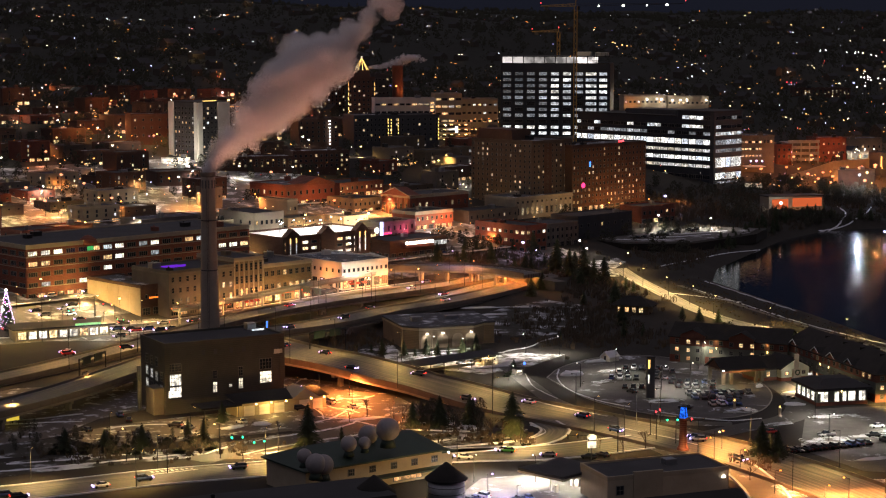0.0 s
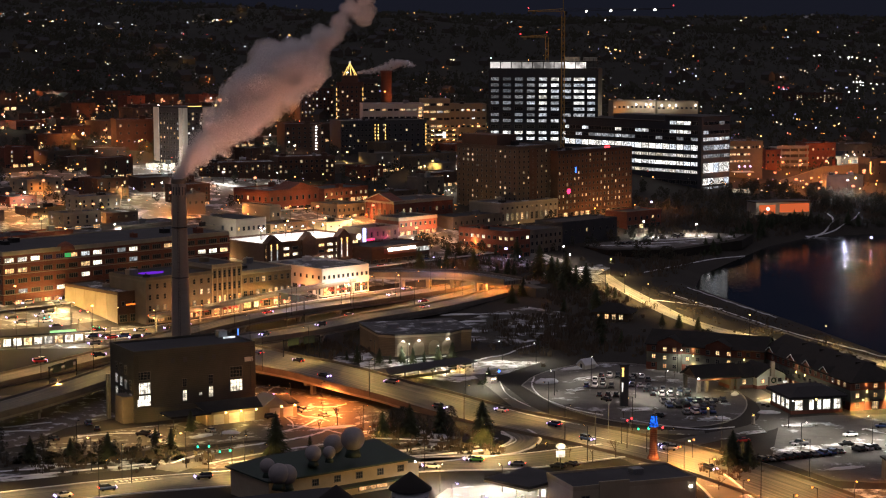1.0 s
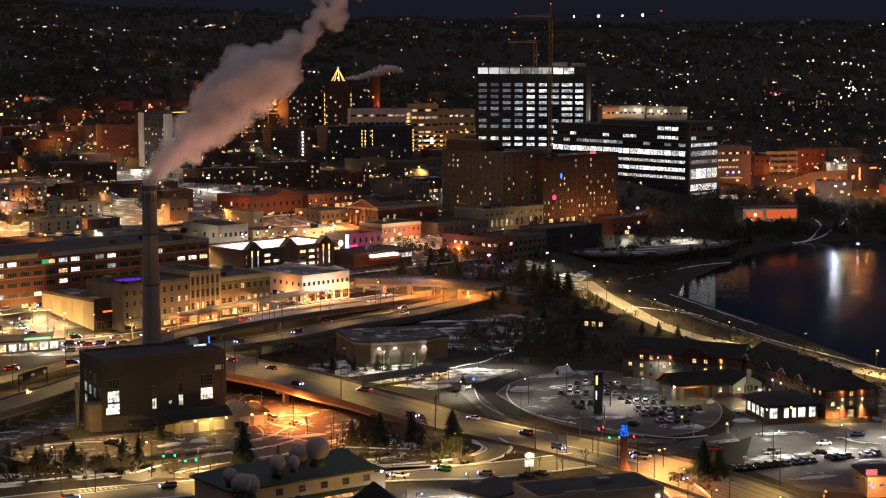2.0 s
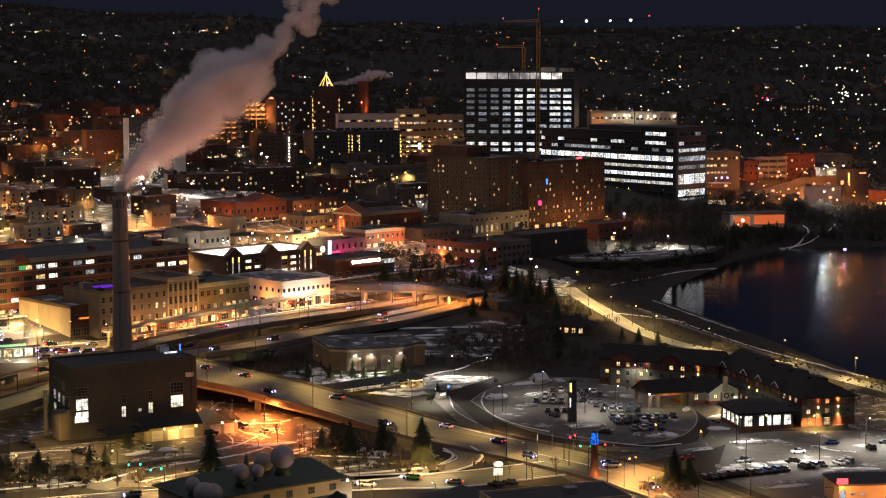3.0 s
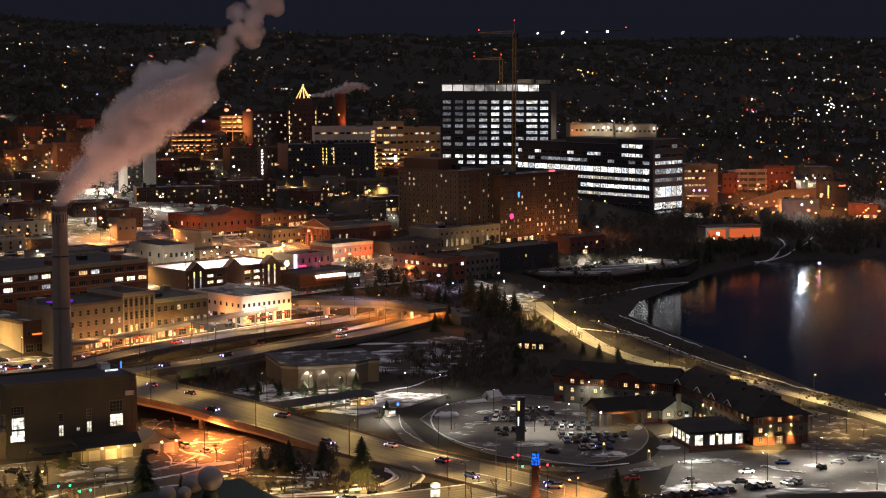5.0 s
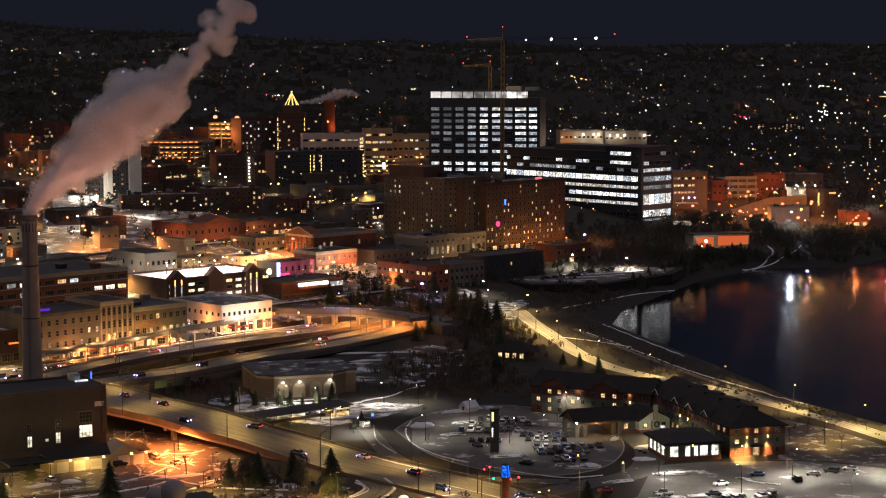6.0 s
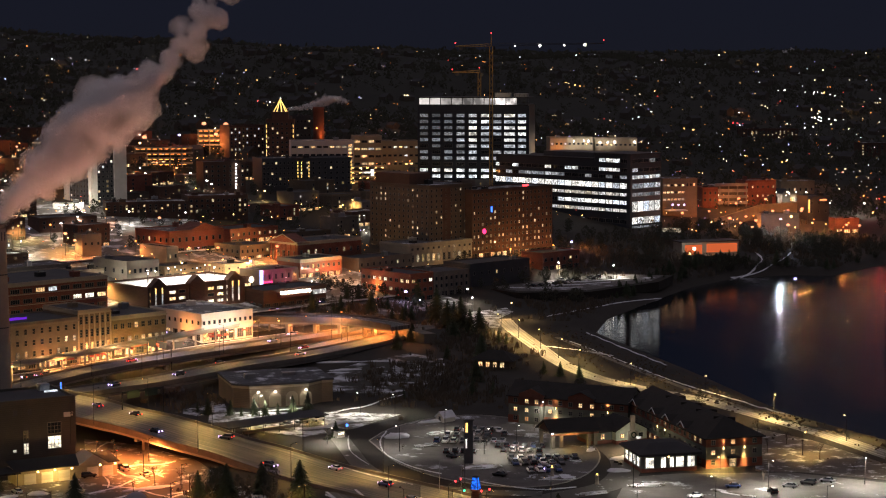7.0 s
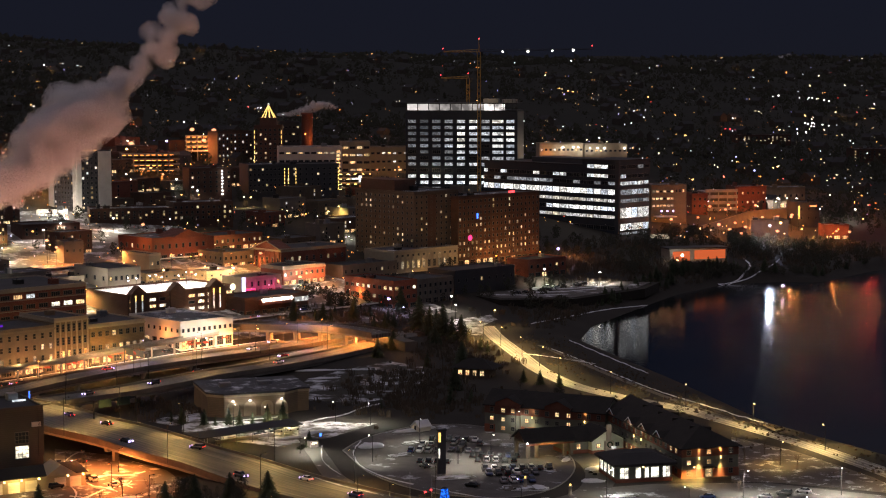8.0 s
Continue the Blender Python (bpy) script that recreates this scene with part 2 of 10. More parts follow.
def add_streaks(m, lane, low=0.66, high=1.45):
    """Salt and tyre streaks that run along a road, from its lengthwise coordinates (metres across, metres along)."""
    n, l = m.node_tree.nodes, m.node_tree.links
    b = n["Principled BSDF"]
    old = b.inputs["Base Color"].links[0].from_socket
    uv, mp, no, mr, mx, mx2 = n.new("ShaderNodeUVMap"), n.new("ShaderNodeMapping"), n.new("ShaderNodeTexNoise"), n.new("ShaderNodeMapRange"), n.new("ShaderNodeMix"), n.new("ShaderNodeMix")
    uv.uv_map = "along"
    mp.inputs["Scale"].default_value = (1.5, 0.022, 1)
    l.new(uv.outputs[0], mp.inputs[0])
    l.new(mp.outputs[0], no.inputs["Vector"])
    no.inputs["Scale"].default_value, no.inputs["Detail"].default_value, no.inputs["Roughness"].default_value = 1.0, 4.0, 0.65
    mr.inputs[1].default_value, mr.inputs[2].default_value, mr.inputs[3].default_value, mr.inputs[4].default_value = 0.36, 0.66, low, high
    l.new(no.outputs["Fac"], mr.inputs[0])
    # darker wheel tracks in every lane
    sep, pp, mr2, mu = n.new("ShaderNodeSeparateXYZ"), n.new("ShaderNodeMath"), n.new("ShaderNodeMapRange"), n.new("ShaderNodeMath")
    l.new(uv.outputs[0], sep.inputs[0])
    pp.operation = "PINGPONG"
    pp.inputs[1].default_value = lane / 4
    l.new(sep.outputs["X"], pp.inputs[0])
    mr2.inputs[2].default_value, mr2.inputs[3].default_value, mr2.inputs[4].default_value = lane / 4, 1.14, 0.84
    l.new(pp.outputs[0], mr2.inputs[0])
    mu.operation = "MULTIPLY"
    l.new(mr.outputs[0], mu.inputs[0])
    l.new(mr2.outputs[0], mu.inputs[1])
    hs = n.new("ShaderNodeHueSaturation")
    l.new(mu.outputs[0], hs.inputs["Value"])
    l.new(old, hs.inputs["Color"])
    l.new(hs.outputs[0], b.inputs["Base Color"])


add_streaks(M_ROAD, 3.6, 0.5, 1.6)
M_CONC = surface("concrete", (0.30, 0.285, 0.26), (0.2, 0.19, 0.17), 0.85, 0.2, 4.0, 0.3)
M_CONC_D = surface("weathered_concrete", (0.17, 0.15, 0.125), (0.10, 0.09, 0.075), 0.88, 0.25, 4.0, 0.3)
M_PATCHY = surface("trampled_snow_ground", (0.07, 0.062, 0.05), (0.12, 0.11, 0.095), 0.9, 0.1, 2.0, 0.5, rand=0, snow=0.55, snow_scale=0.17)
M_TOWN = surface("salted_town_paving", (0.065, 0.06, 0.056), (0.16, 0.152, 0.142), 0.8, 0.09, 2.0, 0.3, rand=0, snow=0.36, snow_scale=0.11)
M_DRIVE = surface("brown_wet_asphalt", (0.045, 0.04, 0.034), (0.075, 0.068, 0.058), 0.6, 0.06, 3.0, 0.2, rand=0, snow=0.08, snow_scale=0.2)
M_SNOW = surface("old_snow", (0.68, 0.70, 0.74), (0.5, 0.5, 0.52), 0.7, 0.4, 5.0, 0.5)
M_PAINT = surface("road_paint", (0.62, 0.61, 0.57), (0.35, 0.34, 0.32), 0.6, 1.0, 8.0, 0.1)
M_ROOF = surface("roof_membrane", (0.032, 0.031, 0.033), (0.06, 0.058, 0.06), 0.85, 0.1, 3.0, 0.3, rand=0.25)
M_ROOF_S = surface("frosted_roof", (0.05, 0.05, 0.055), (0.09, 0.09, 0.1), 0.8, 0.1, 3.0, 0.3, snow=0.3, snow_scale=0.12)
M_METAL = surface("painted_steel", (0.055, 0.055, 0.055), (0.035, 0.035, 0.035), 0.45, 1.5, 12.0, 0.1, metal=0.6)
M_GALV = surface("galvanised_steel", (0.36, 0.37, 0.38), (0.25, 0.25, 0.26), 0.4, 2.0, 14.0, 0.1, metal=0.8)
M_BROWN = brickwork("brown_brick", (0.13, 0.10, 0.074), (0.2, 0.17, 0.14))
M_RED = brickwork("red_brick", (0.215, 0.075, 0.05), (0.32, 0.22, 0.17))
M_DARKB = brickwork("dark_brick", (0.105, 0.06, 0.043), (0.15, 0.11, 0.09))
M_TANB = brickwork("tan_brick", (0.2, 0.155, 0.105), (0.33, 0.26, 0.2))
M_CREAM = surface("cream_render", (0.40, 0.34, 0.245), (0.27, 0.225, 0.16), 0.85, 0.15, 3.0, 0.25)
M_WHITEW = surface("white_paint", (0.66, 0.63, 0.57), (0.5, 0.47, 0.42), 0.75, 0.2, 4.0, 0.2)
M_GREYW = surface("grey_stone", (0.17, 0.15, 0.132), (0.1, 0.09, 0.08), 0.85, 0.2, 4.0, 0.3)
M_DARKW = surface("dark_cladding", (0.07, 0.07, 0.075), (0.045, 0.045, 0.05), 0.6, 0.2, 4.0, 0.15)
M_STEELW = surface("blue_grey_cladding", (0.042, 0.05, 0.062), (0.03, 0.034, 0.042), 0.45, 0.2, 4.0, 0.15)
M_FRAME = surface("window_frame_paint", (0.16, 0.15, 0.14), (0.1, 0.1, 0.09), 0.6, 1.0, 8.0, 0.1)
M_STONE = surface("limestone", (0.34, 0.30, 0.24), (0.24, 0.21, 0.17), 0.85, 0.3, 5.0, 0.35)
M_GREENR = surface("green_metal_roof", (0.035, 0.06, 0.045), (0.025, 0.04, 0.032), 0.55, 0.2, 4.0, 0.2)
M_SHING = surface("dark_shingles", (0.015, 0.014, 0.013), (0.028, 0.025, 0.023), 0.9, 0.25, 5.0, 0.6)
M_PANE = glassy("dark_pane")
M_WARM = glow("lit_pane_warm", (1.0, 0.66, 0.28), 0.75, 0.75, (1.0, 0.82, 0.55), 0.9)
M_WHITE = glow("lit_pane_white", (0.86, 0.93, 1.0), 0.85, 0.6, (1.0, 0.93, 0.8), 0.7)
M_BRIGHT = glow("lit_pane_bright", (1.0, 0.95, 0.85), 1.7, 0.35, (1.0, 0.88, 0.66), 0.5)
M_SHOP = glow("shop_front_light", (1.0, 0.74, 0.38), 1.5, 0.4, (1.0, 0.5, 0.2), 0.8)
M_HOSP = glow("office_strip_light", (0.80, 0.88, 1.0), 0.52, 0.7, (0.95, 0.96, 1.0), 0.75)
M_HOSPD = glow("dim_office_light", (0.80, 0.88, 1.0), 0.22, 0.7, (0.95, 0.96, 1.0), 1.1)
M_WARMW = glow("warm_office_strip", (1.0, 0.86, 0.62), 0.85, 0.35, (0.95, 0.95, 1.0), 0.6)
M_CRANE = surface("yellow_crane_paint", (0.55, 0.34, 0.08), (0.4, 0.25, 0.07), 0.5, 1.0, 6.0, 0.1)
M_HOSPB = glow("lobby_strip_light", (0.85, 0.92, 1.0), 1.4, 0.4, (1.0, 0.95, 0.84), 0.35)
M_CLIN = glow("clinic_ward_light", (0.76, 0.85, 1.0), 1.6, 0.5, (1.0, 0.95, 0.86), 0.8)
M_BULB_W = glow("white_bulb", (1.0, 0.93, 0.82), 9.0)
M_BULB_O = glow("sodium_bulb", (1.0, 0.34, 0.075), 4.0)
M_STAR = glow("bright_sodium_bulb", (1.0, 0.35, 0.18), 2.0)
M_BULB_C = glow("cold_white_bulb", (0.7, 0.74, 1.0), 4.0)
M_BULB_V = glow("violet_bulb", (0.5, 0.42, 1.0), 4.5)
M_BULB_Y = glow("amber_bulb", (1.0, 0.66, 0.24), 6.0)
M_BULB_A = glow("orange_amber_bulb", (1.0, 0.56, 0.2), 9.0)
M_REDL = glow("red_light", (1.0, 0.05, 0.06), 4.0)
M_PINKL = glow("pink_light", (1.0, 0.04, 0.16), 2.5)
M_BLUEL = glow("blue_light", (0.05, 0.18, 1.0), 3.5, 0.3)
M_GREENL = glow("green_light", (0.03, 1.0, 0.5), 3.0)
M_GOLDL = glow("gold_light", (1.0, 0.60, 0.16), 2.2)
M_PURPL = glow("purple_light", (0.2, 0.03, 0.8), 0.75)
M_UNDER = surface("thawed_asphalt", (0.06, 0.048, 0.04), (0.11, 0.09, 0.075), 0.7, 0.1, 3.0, 0.3, rand=0, snow=0.27, snow_scale=0.22)
M_HOTELB = brickwork("brown_red_brick", (0.13, 0.075, 0.048), (0.2, 0.13, 0.09))
M_REDBRICK_AWN = surface("red_awning_cloth", (0.28, 0.05, 0.035), (0.2, 0.04, 0.03), 0.8, 0.5, 6.0, 0.1)
# Lakeside road: its lamplight is put into a paler asphalt colour.
M_LIT_DRIVE = surface("salt_white_road", (0.20, 0.19, 0.175), (0.34, 0.325, 0.3), 0.65, 0.05, 2.5, 0.15, rand=0.05)
add_streaks(M_LIT_DRIVE, 3.6, 0.35, 1.55)
M_PARKSNOW = surface("park_snow", (0.03, 0.028, 0.022), (0.06, 0.055, 0.045), 0.95, 0.1, 2.0, 0.5, rand=0, snow=0.36, snow_scale=0.085)
M_PLANT = brickwork("sooty_brick", (0.082, 0.08, 0.066), (0.13, 0.125, 0.11))

# ---- ground: one sheet from the shore to the hills, and the lake ----
LAKE = [(131, 880), (140, 925), (166, 985), (197, 1055), (225, 1098), (260, 1112), (284, 1106), (327, 1167), (420, 1260), (620, 1480), (1300, 2250),
        (2600, 3300), (4200, 3300), (4200, -200), (420, 200), (300, 400), (246, 545), (214, 618), (181, 683), (169, 735), (158, 780), (148, 815)]


def inside_dist(px_, py_, poly):
    """Distance to the polygon's edge, positive inside."""
    inside = np.zeros(px_.shape, bool)
    dist = np.full(px_.shape, 1e9)
    n = len(poly)
    for i in range(n):
        (x0, y0), (x1, y1) = poly[i], poly[(i + 1) % n]
        dx, dy = x1 - x0, y1 - y0
        t = np.clip(((px_ - x0) * dx + (py_ - y0) * dy) / (dx * dx + dy * dy), 0, 1)
        dist = np.minimum(dist, np.hypot(px_ - x0 - t * dx, py_ - y0 - t * dy))
        cross = ((y0 > py_) != (y1 > py_)) & (px_ < (x1 - x0) * (py_ - y0) / (dy if dy else 1e-9) + x0)
        inside ^= cross
    return np.where(inside, dist, -dist)


def axis(lo, hi, fine_lo, fine_hi, step, grow=1.09):
    mid = list(np.arange(fine_lo, fine_hi + step, step))
    s, up = step, [mid[-1]]
    while up[-1] < hi:
        s = min(s * grow, 90)
        up.append(up[-1] + s)
    s, dn = step, [mid[0]]
    while dn[-1] > lo:
        s = min(s * grow, 90)
        dn.append(dn[-1] - s)
    return np.array(dn[:0:-1] + mid + up[1:])


def build_ground():
    xs, ys = axis(-3200, 3600, -260, 400, 5.0), axis(-600, 4900, 400, 1260, 5.0)
    X, Y = np.meshgrid(xs, ys)
    Z = np.interp(uphill(X, Y), HILL_S, HILL_Z)
    d = inside_dist(X, Y, LAKE)
    # soft swells on the hills, none by the harbour
    amp = np.clip((uphill(X, Y) - 350) / 900, 0, 1)
    Z = Z + amp * (14 * np.sin(X / 310 + 1.3) * np.cos(Y / 420 + 0.4) + 7 * np.sin(X / 133 + Y / 170) + 4 * np.sin(X / 61 - Y / 83 + 2))
    Z = Z + amp * 24 * np.clip((-X - 60) / 800, 0, 1)
    bank = np.clip((d + 14) / 22, 0, 1)
    Z = Z * (1 - bank) + bank * -6.0
    nx, ny = len(xs), len(ys)
    me = bpy.data.meshes.new("ground")
    idx = np.arange(nx * ny).reshape(ny, nx)
    faces = np.stack([idx[:-1, :-1], idx[:-1, 1:], idx[1:, 1:], idx[1:, :-1]], -1).reshape(-1, 4)
    me.from_pydata(np.stack([X, Y, Z], -1).reshape(-1, 3).tolist(), [], faces.tolist())
    me.polygons.foreach_set("use_smooth", [True] * len(me.polygons))
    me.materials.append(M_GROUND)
    me.materials.append(M_DIM_HILL)
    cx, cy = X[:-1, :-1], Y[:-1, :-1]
    # hill faces take the dimmed colour
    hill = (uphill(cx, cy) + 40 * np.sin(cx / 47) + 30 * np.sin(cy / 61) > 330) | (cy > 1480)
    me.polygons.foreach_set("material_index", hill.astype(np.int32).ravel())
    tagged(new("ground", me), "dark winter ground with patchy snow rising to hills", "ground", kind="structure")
    return xs, ys, Z


GX, GY, GZ = build_ground()


def land_z(x, y):
    """Height of the ground sheet."""
    i, j = int(np.clip(np.searchsorted(GX, x) - 1, 0, len(GX) - 2)), int(np.clip(np.searchsorted(GY, y) - 1, 0, len(GY) - 2))
    a, b = (x - GX[i]) / (GX[i + 1] - GX[i]), (y - GY[j]) / (GY[j + 1] - GY[j])
    return float((GZ[j, i] * (1 - a) + GZ[j, i + 1] * a) * (1 - b) + (GZ[j + 1, i] * (1 - a) + GZ[j + 1, i + 1] * a) * b)


def water_material():
    m, n, l, b = nodes_of("lake_water")
    b.inputs["Base Color"].default_value = (0.007, 0.009, 0.011, 1)
    b.inputs["Roughness"].default_value, b.inputs["IOR"].default_value = 0.085, 1.33
    geo, no, no2, mp, bp, ad = n.new("ShaderNodeNewGeometry"), n.new("ShaderNodeTexNoise"), n.new("ShaderNodeTexNoise"), n.new("ShaderNodeMapping"), n.new("ShaderNodeBump"), n.new("ShaderNodeMath")
    l.new(geo.outputs["Position"], mp.inputs[0])
    mp.inputs["Scale"].default_value = (0.3, 0.5, 1)
    l.new(mp.outputs[0], no.inputs["Vector"])
    l.new(geo.outputs["Position"], no2.inputs["Vector"])
    no.inputs["Scale"].default_value, no.inputs["Detail"].default_value = 1.0, 4.0
    no2.inputs["Scale"].default_value = 0.03
    ad.operation = "MULTIPLY"
    l.new(no.outputs["Fac"], ad.inputs[0])
    l.new(no2.outputs["Fac"], ad.inputs[1])
    l.new(ad.outputs[0], bp.inputs["Height"])
    bp.inputs["Strength"].default_value, bp.inputs["Distance"].default_value = 0.4, 0.16
    l.new(bp.outputs[0], b.inputs["Normal"])
    no3, mr = n.new("ShaderNodeTexNoise"), n.new("ShaderNodeMapRange")
    l.new(geo.outputs["Position"], no3.inputs["Vector"])
    no3.inputs["Scale"].default_value, no3.inputs["Detail"].default_value = 0.02, 3.0
    mr.inputs[1].default_value, mr.inputs[2].default_value, mr.inputs[3].default_value, mr.inputs[4].default_value = 185.0, 265.0, 0.05, 0.17
    # sheltered by the western shore, ruffled by the wind further out
    sx, wob = n.new("ShaderNodeSeparateXYZ"), n.new("ShaderNodeMath")
    l.new(geo.outputs["Position"], sx.inputs[0])
    wob.operation = "MULTIPLY_ADD"
    wob.inputs[1].default_value = 60.0
    l.new(no3.outputs["Fac"], wob.inputs[0])
    l.new(sx.outputs["X"], wob.inputs[2])
    l.new(wob.outputs[0], mr.inputs[0])
    l.new(mr.outputs[0], b.inputs["Roughness"])
    return m


wbm = bmesh.new()
wbm.faces.new([wbm.verts.new((x, y, -3.0)) for x, y in ((90, -600), (4300, -600), (4300, 3400), (90, 3400))])
thing("water", wbm, water_material(), label="black calm lake water reflecting city lights", category="lake", kind="structure")


# ---- roads ----
def road(name, pts, width, label, mat=None, deck=0.0, piers=(), kerb=True, parapet=0.0, lines=True, side_mat=None, wide=None):
    """A road along pts (x, y, z). deck: thickness of a raised deck; piers: distances along it (0..1); parapet: wall height at both sides."""
    line = smooth_line(pts)
    root = empty(name, pose(0, 0, 0), label, "road", kind="structure")
    w = width / 2
    part("carriageway", strip(line, -w, w, -max(deck, 0.25), 0.06), mat or M_ROAD, root)
    if deck:
        for s in (-1, 1):
            part("girder", strip(line, s * (w - 0.5), s * (w - 1.0), -deck - 0.9, -deck + 0.02), side_mat or M_CONC, root)
        for f in piers:
            i = int(f * (len(line) - 1))
            p, q = line[i], line[min(i + 1, len(line) - 1)]
            ang = math.degrees(math.atan2(q[1] - p[1], q[0] - p[0]))
            bm = bmesh.new()
            add_box(bm, -0.7, 0.7, -w + 1.5, w - 1.5, -1.3, 0)
            for k in ((-w * 0.55, w * 0.55) if width > 9 else (0,)):
                add_box(bm, -0.65, 0.65, k - 0.8, k + 0.8, -(p[2] - deck - 0.9) - 1.0, -1.25)
            part("pier", bm, M_CONC, root, m=pose(p[0], p[1], p[2] - deck - 0.85, 0, 0, ang))
    if parapet:
        for s in (-1, 1):
            part("parapet", strip(line, s * (w - 0.02), s * (w + 0.35), -0.3 - deck * 0.6, parapet), M_CONC_D, root)
    elif kerb:
        for s in (-1, 1):
            part("kerb", strip(line, s * (w - 0.01), s * (w + 0.3), -0.2, 0.2), M_CONC, root)
            part("snowbank", strip(line, s * (w + 0.3), s * (w + 1.0), -0.2, 0.28), M_SNOW, root, "ploughed snow along the kerb")
    if lines:
        for d in (-w + 0.7, w - 0.7):
            part("edge_line", strip(line, d - 0.12, d + 0.12, 0.0, 0.075), M_PAINT, root)
        n = max(1, int(width // 4.2))
        me = bmesh.new()
        for k in range(1, n):
            d = -w + k * width / n
            for i in range(0, len(line) - 1, 2):
                a, b = line[i], line[i + 1]
                q = b - a
                nrm = np.array((-q[1], q[0])) / max(1e-6, math.hypot(q[0], q[1]))
                vs = []
                for pnt, sg in ((a, -0.1), (b, -0.1), (b, 0.1), (a, 0.1)):
                    vs.append(me.verts.new((pnt[0] + nrm[0] * (d + sg), pnt[1] + nrm[1] * (d + sg), pnt[2] + 0.072)))
                me.faces.new(vs)
        part("lane_dashes", me, M_PAINT, root)
    return root, line


AVENUE = [(-84, 664, 7), (-64, 645, 7), (-50, 628, 7), (-33, 612, 6.8), (-15, 597, 5.0), (2, 588, 2.2), (22, 570, 0.2), (40, 552, 0.08), (60, 531, 0.08), (82, 503, 0.08), (100, 470, 0.08), (112, 440, 0.08)]
road("road_avenue", AVENUE, 23, "wide salted avenue coming down from a bridge to a crossing", deck=1.1, piers=(0.1, 0.26), parapet=0.9, lines=False)
FRONT_STREET = [(-190, 425, 0), (-140, 449, 0), (-105, 464, 0), (-75, 479, 0), (-46, 489, 0), (-20, 499, 0), (8, 505, 0), (30, 508, 0), (58, 522, 0)]
road("road_front", FRONT_STREET, 15, "yellow-lit street with tyre tracks in thin snow", lines=False)
road("road_loop", [(30, 548, 0), (33, 536, 0), (27, 522, 0), (12, 514, 0), (-6, 508, 0)], 7, "short curved turning road round a planted corner", lines=False)
NEAR_WAY = [(-190, 440, 5.5), (-150, 510, 5.5), (-131, 543, 5.5), (-116.5, 571, 5.5), (-102, 606, 5.8), (-90, 636, 6.4), (-76, 660, 6.9), (-62, 677, 6.7), (-48, 693, 6.2), (-33, 716, 5.6), (-19, 741, 4.8), (-6, 762, 3.6), (7, 786, 2.4), (22, 815, 1.3), (40, 852, 0.5)]
road("road_viaduct_near", NEAR_WAY, 13, "raised motorway carriageway on concrete piers", deck=1.2,
     piers=(0.18, 0.25, 0.32, 0.40, 0.48, 0.58, 0.65, 0.72), parapet=0.8, lines=False)
FAR_WAY = [(-200, 540, 1.5), (-166, 586, 1.5), (-147, 611, 1.6), (-130, 638, 1.8), (-112, 668, 2.4), (-96, 695, 3.6), (-80, 720, 4.5), (-66, 742, 4.6), (-53, 760, 4.4), (-40, 777, 4.0), (-22, 803, 2.8), (-4, 830, 1.6), (14, 856, 0.9), (34, 884, 0.5)]
road("road_viaduct_far", FAR_WAY, 12, "curved motorway carriageway on concrete piers", deck=1.1,
     piers=(0.42, 0.5, 0.56, 0.64, 0.7), parapet=0.8, lines=False)
road("road_lower", [(-60, 712, 0), (-44, 736, 0), (-28, 758, 0), (-8, 788, 0), (12, 824, 0), (34, 862, 0), (60, 890, 0)], 16, "grey motorway lanes in a shallow cutting", kerb=False, lines=False)
road("road_town_crossing", [(-250, 690, 0.02), (-190, 704, 0.02), (-150, 712, 0.02), (-122, 722, 0), (-98, 742, 0), (-78, 766, 0), (-52, 796, 0.3), (-30, 820, 0.6), (0, 850, 0.8)], 17, "busy street full of waiting cars below the brick blocks", lines=False)
road("road_town_avenue", [(-128, 700, 0), (-150, 735, 0.4), (-172, 765, 5.5), (-196, 800, 9)], 14, "street climbing into the town", lines=False)
road("road_lakeside", [(86, 905, 0), (90, 868, 0), (97, 824, 0), (105, 776, 0), (116, 740, 0), (132, 714, 0), (148, 694, 0), (162, 668, 0), (178, 636, 0), (196, 590, 0), (212, 540, 0)], 7.6, "yellow-lit lakeside drive curving along the shore", mat=M_LIT_DRIVE, kerb=False, lines=False)
road("lakeside_path", [(108, 845, 0), (121, 800, 0), (136, 750, 0), (150, 708, 0), (166, 668, 0), (186, 628, 0)], 2.6, "pale footpath on the grass by the lake", mat=M_CONC_D, kerb=False, lines=False)
road("road_motel_drive", [(70, 524, 0), (88, 540, 0), (106, 556, 0), (113, 585, 0), (108, 616, 0), (95, 640, 0)], 9, "hotel driveway round the parking oval", mat=M_DRIVE, lines=False, kerb=False)
road("road_plaza", [(76, 505, 0), (80, 485, 0), (82, 462, 0), (80, 430, 0)], 9, "orange-lit street with red light spilled on the snow", mat=M_ASPHALT, lines=False)
road("road_lot_ring", [(22, 640, 0), (29, 606, 0), (36, 577, 0), (48, 560, 0), (66, 548, 0), (86, 545, 0)], 6, "dark curved driveway round the parking oval", mat=M_DRIVE, lines=False, kerb=False)
for s_ in (40, 100, 165):
    a_ = (-45 + GV[0] * s_, 825 + GV[1] * s_)
    pts_ = [(a_[0] + GU[0] * k, a_[1] + GU[1] * k, ground_z(a_[0] + GU[0] * k, a_[1] + GU[1] * k) + 0.35) for k in (-150, -90, -30, 30, 90, 150)]
    road("road_town_street", pts_, 15, "downtown street with snow-streaked asphalt", mat=M_TOWN, lines=False)

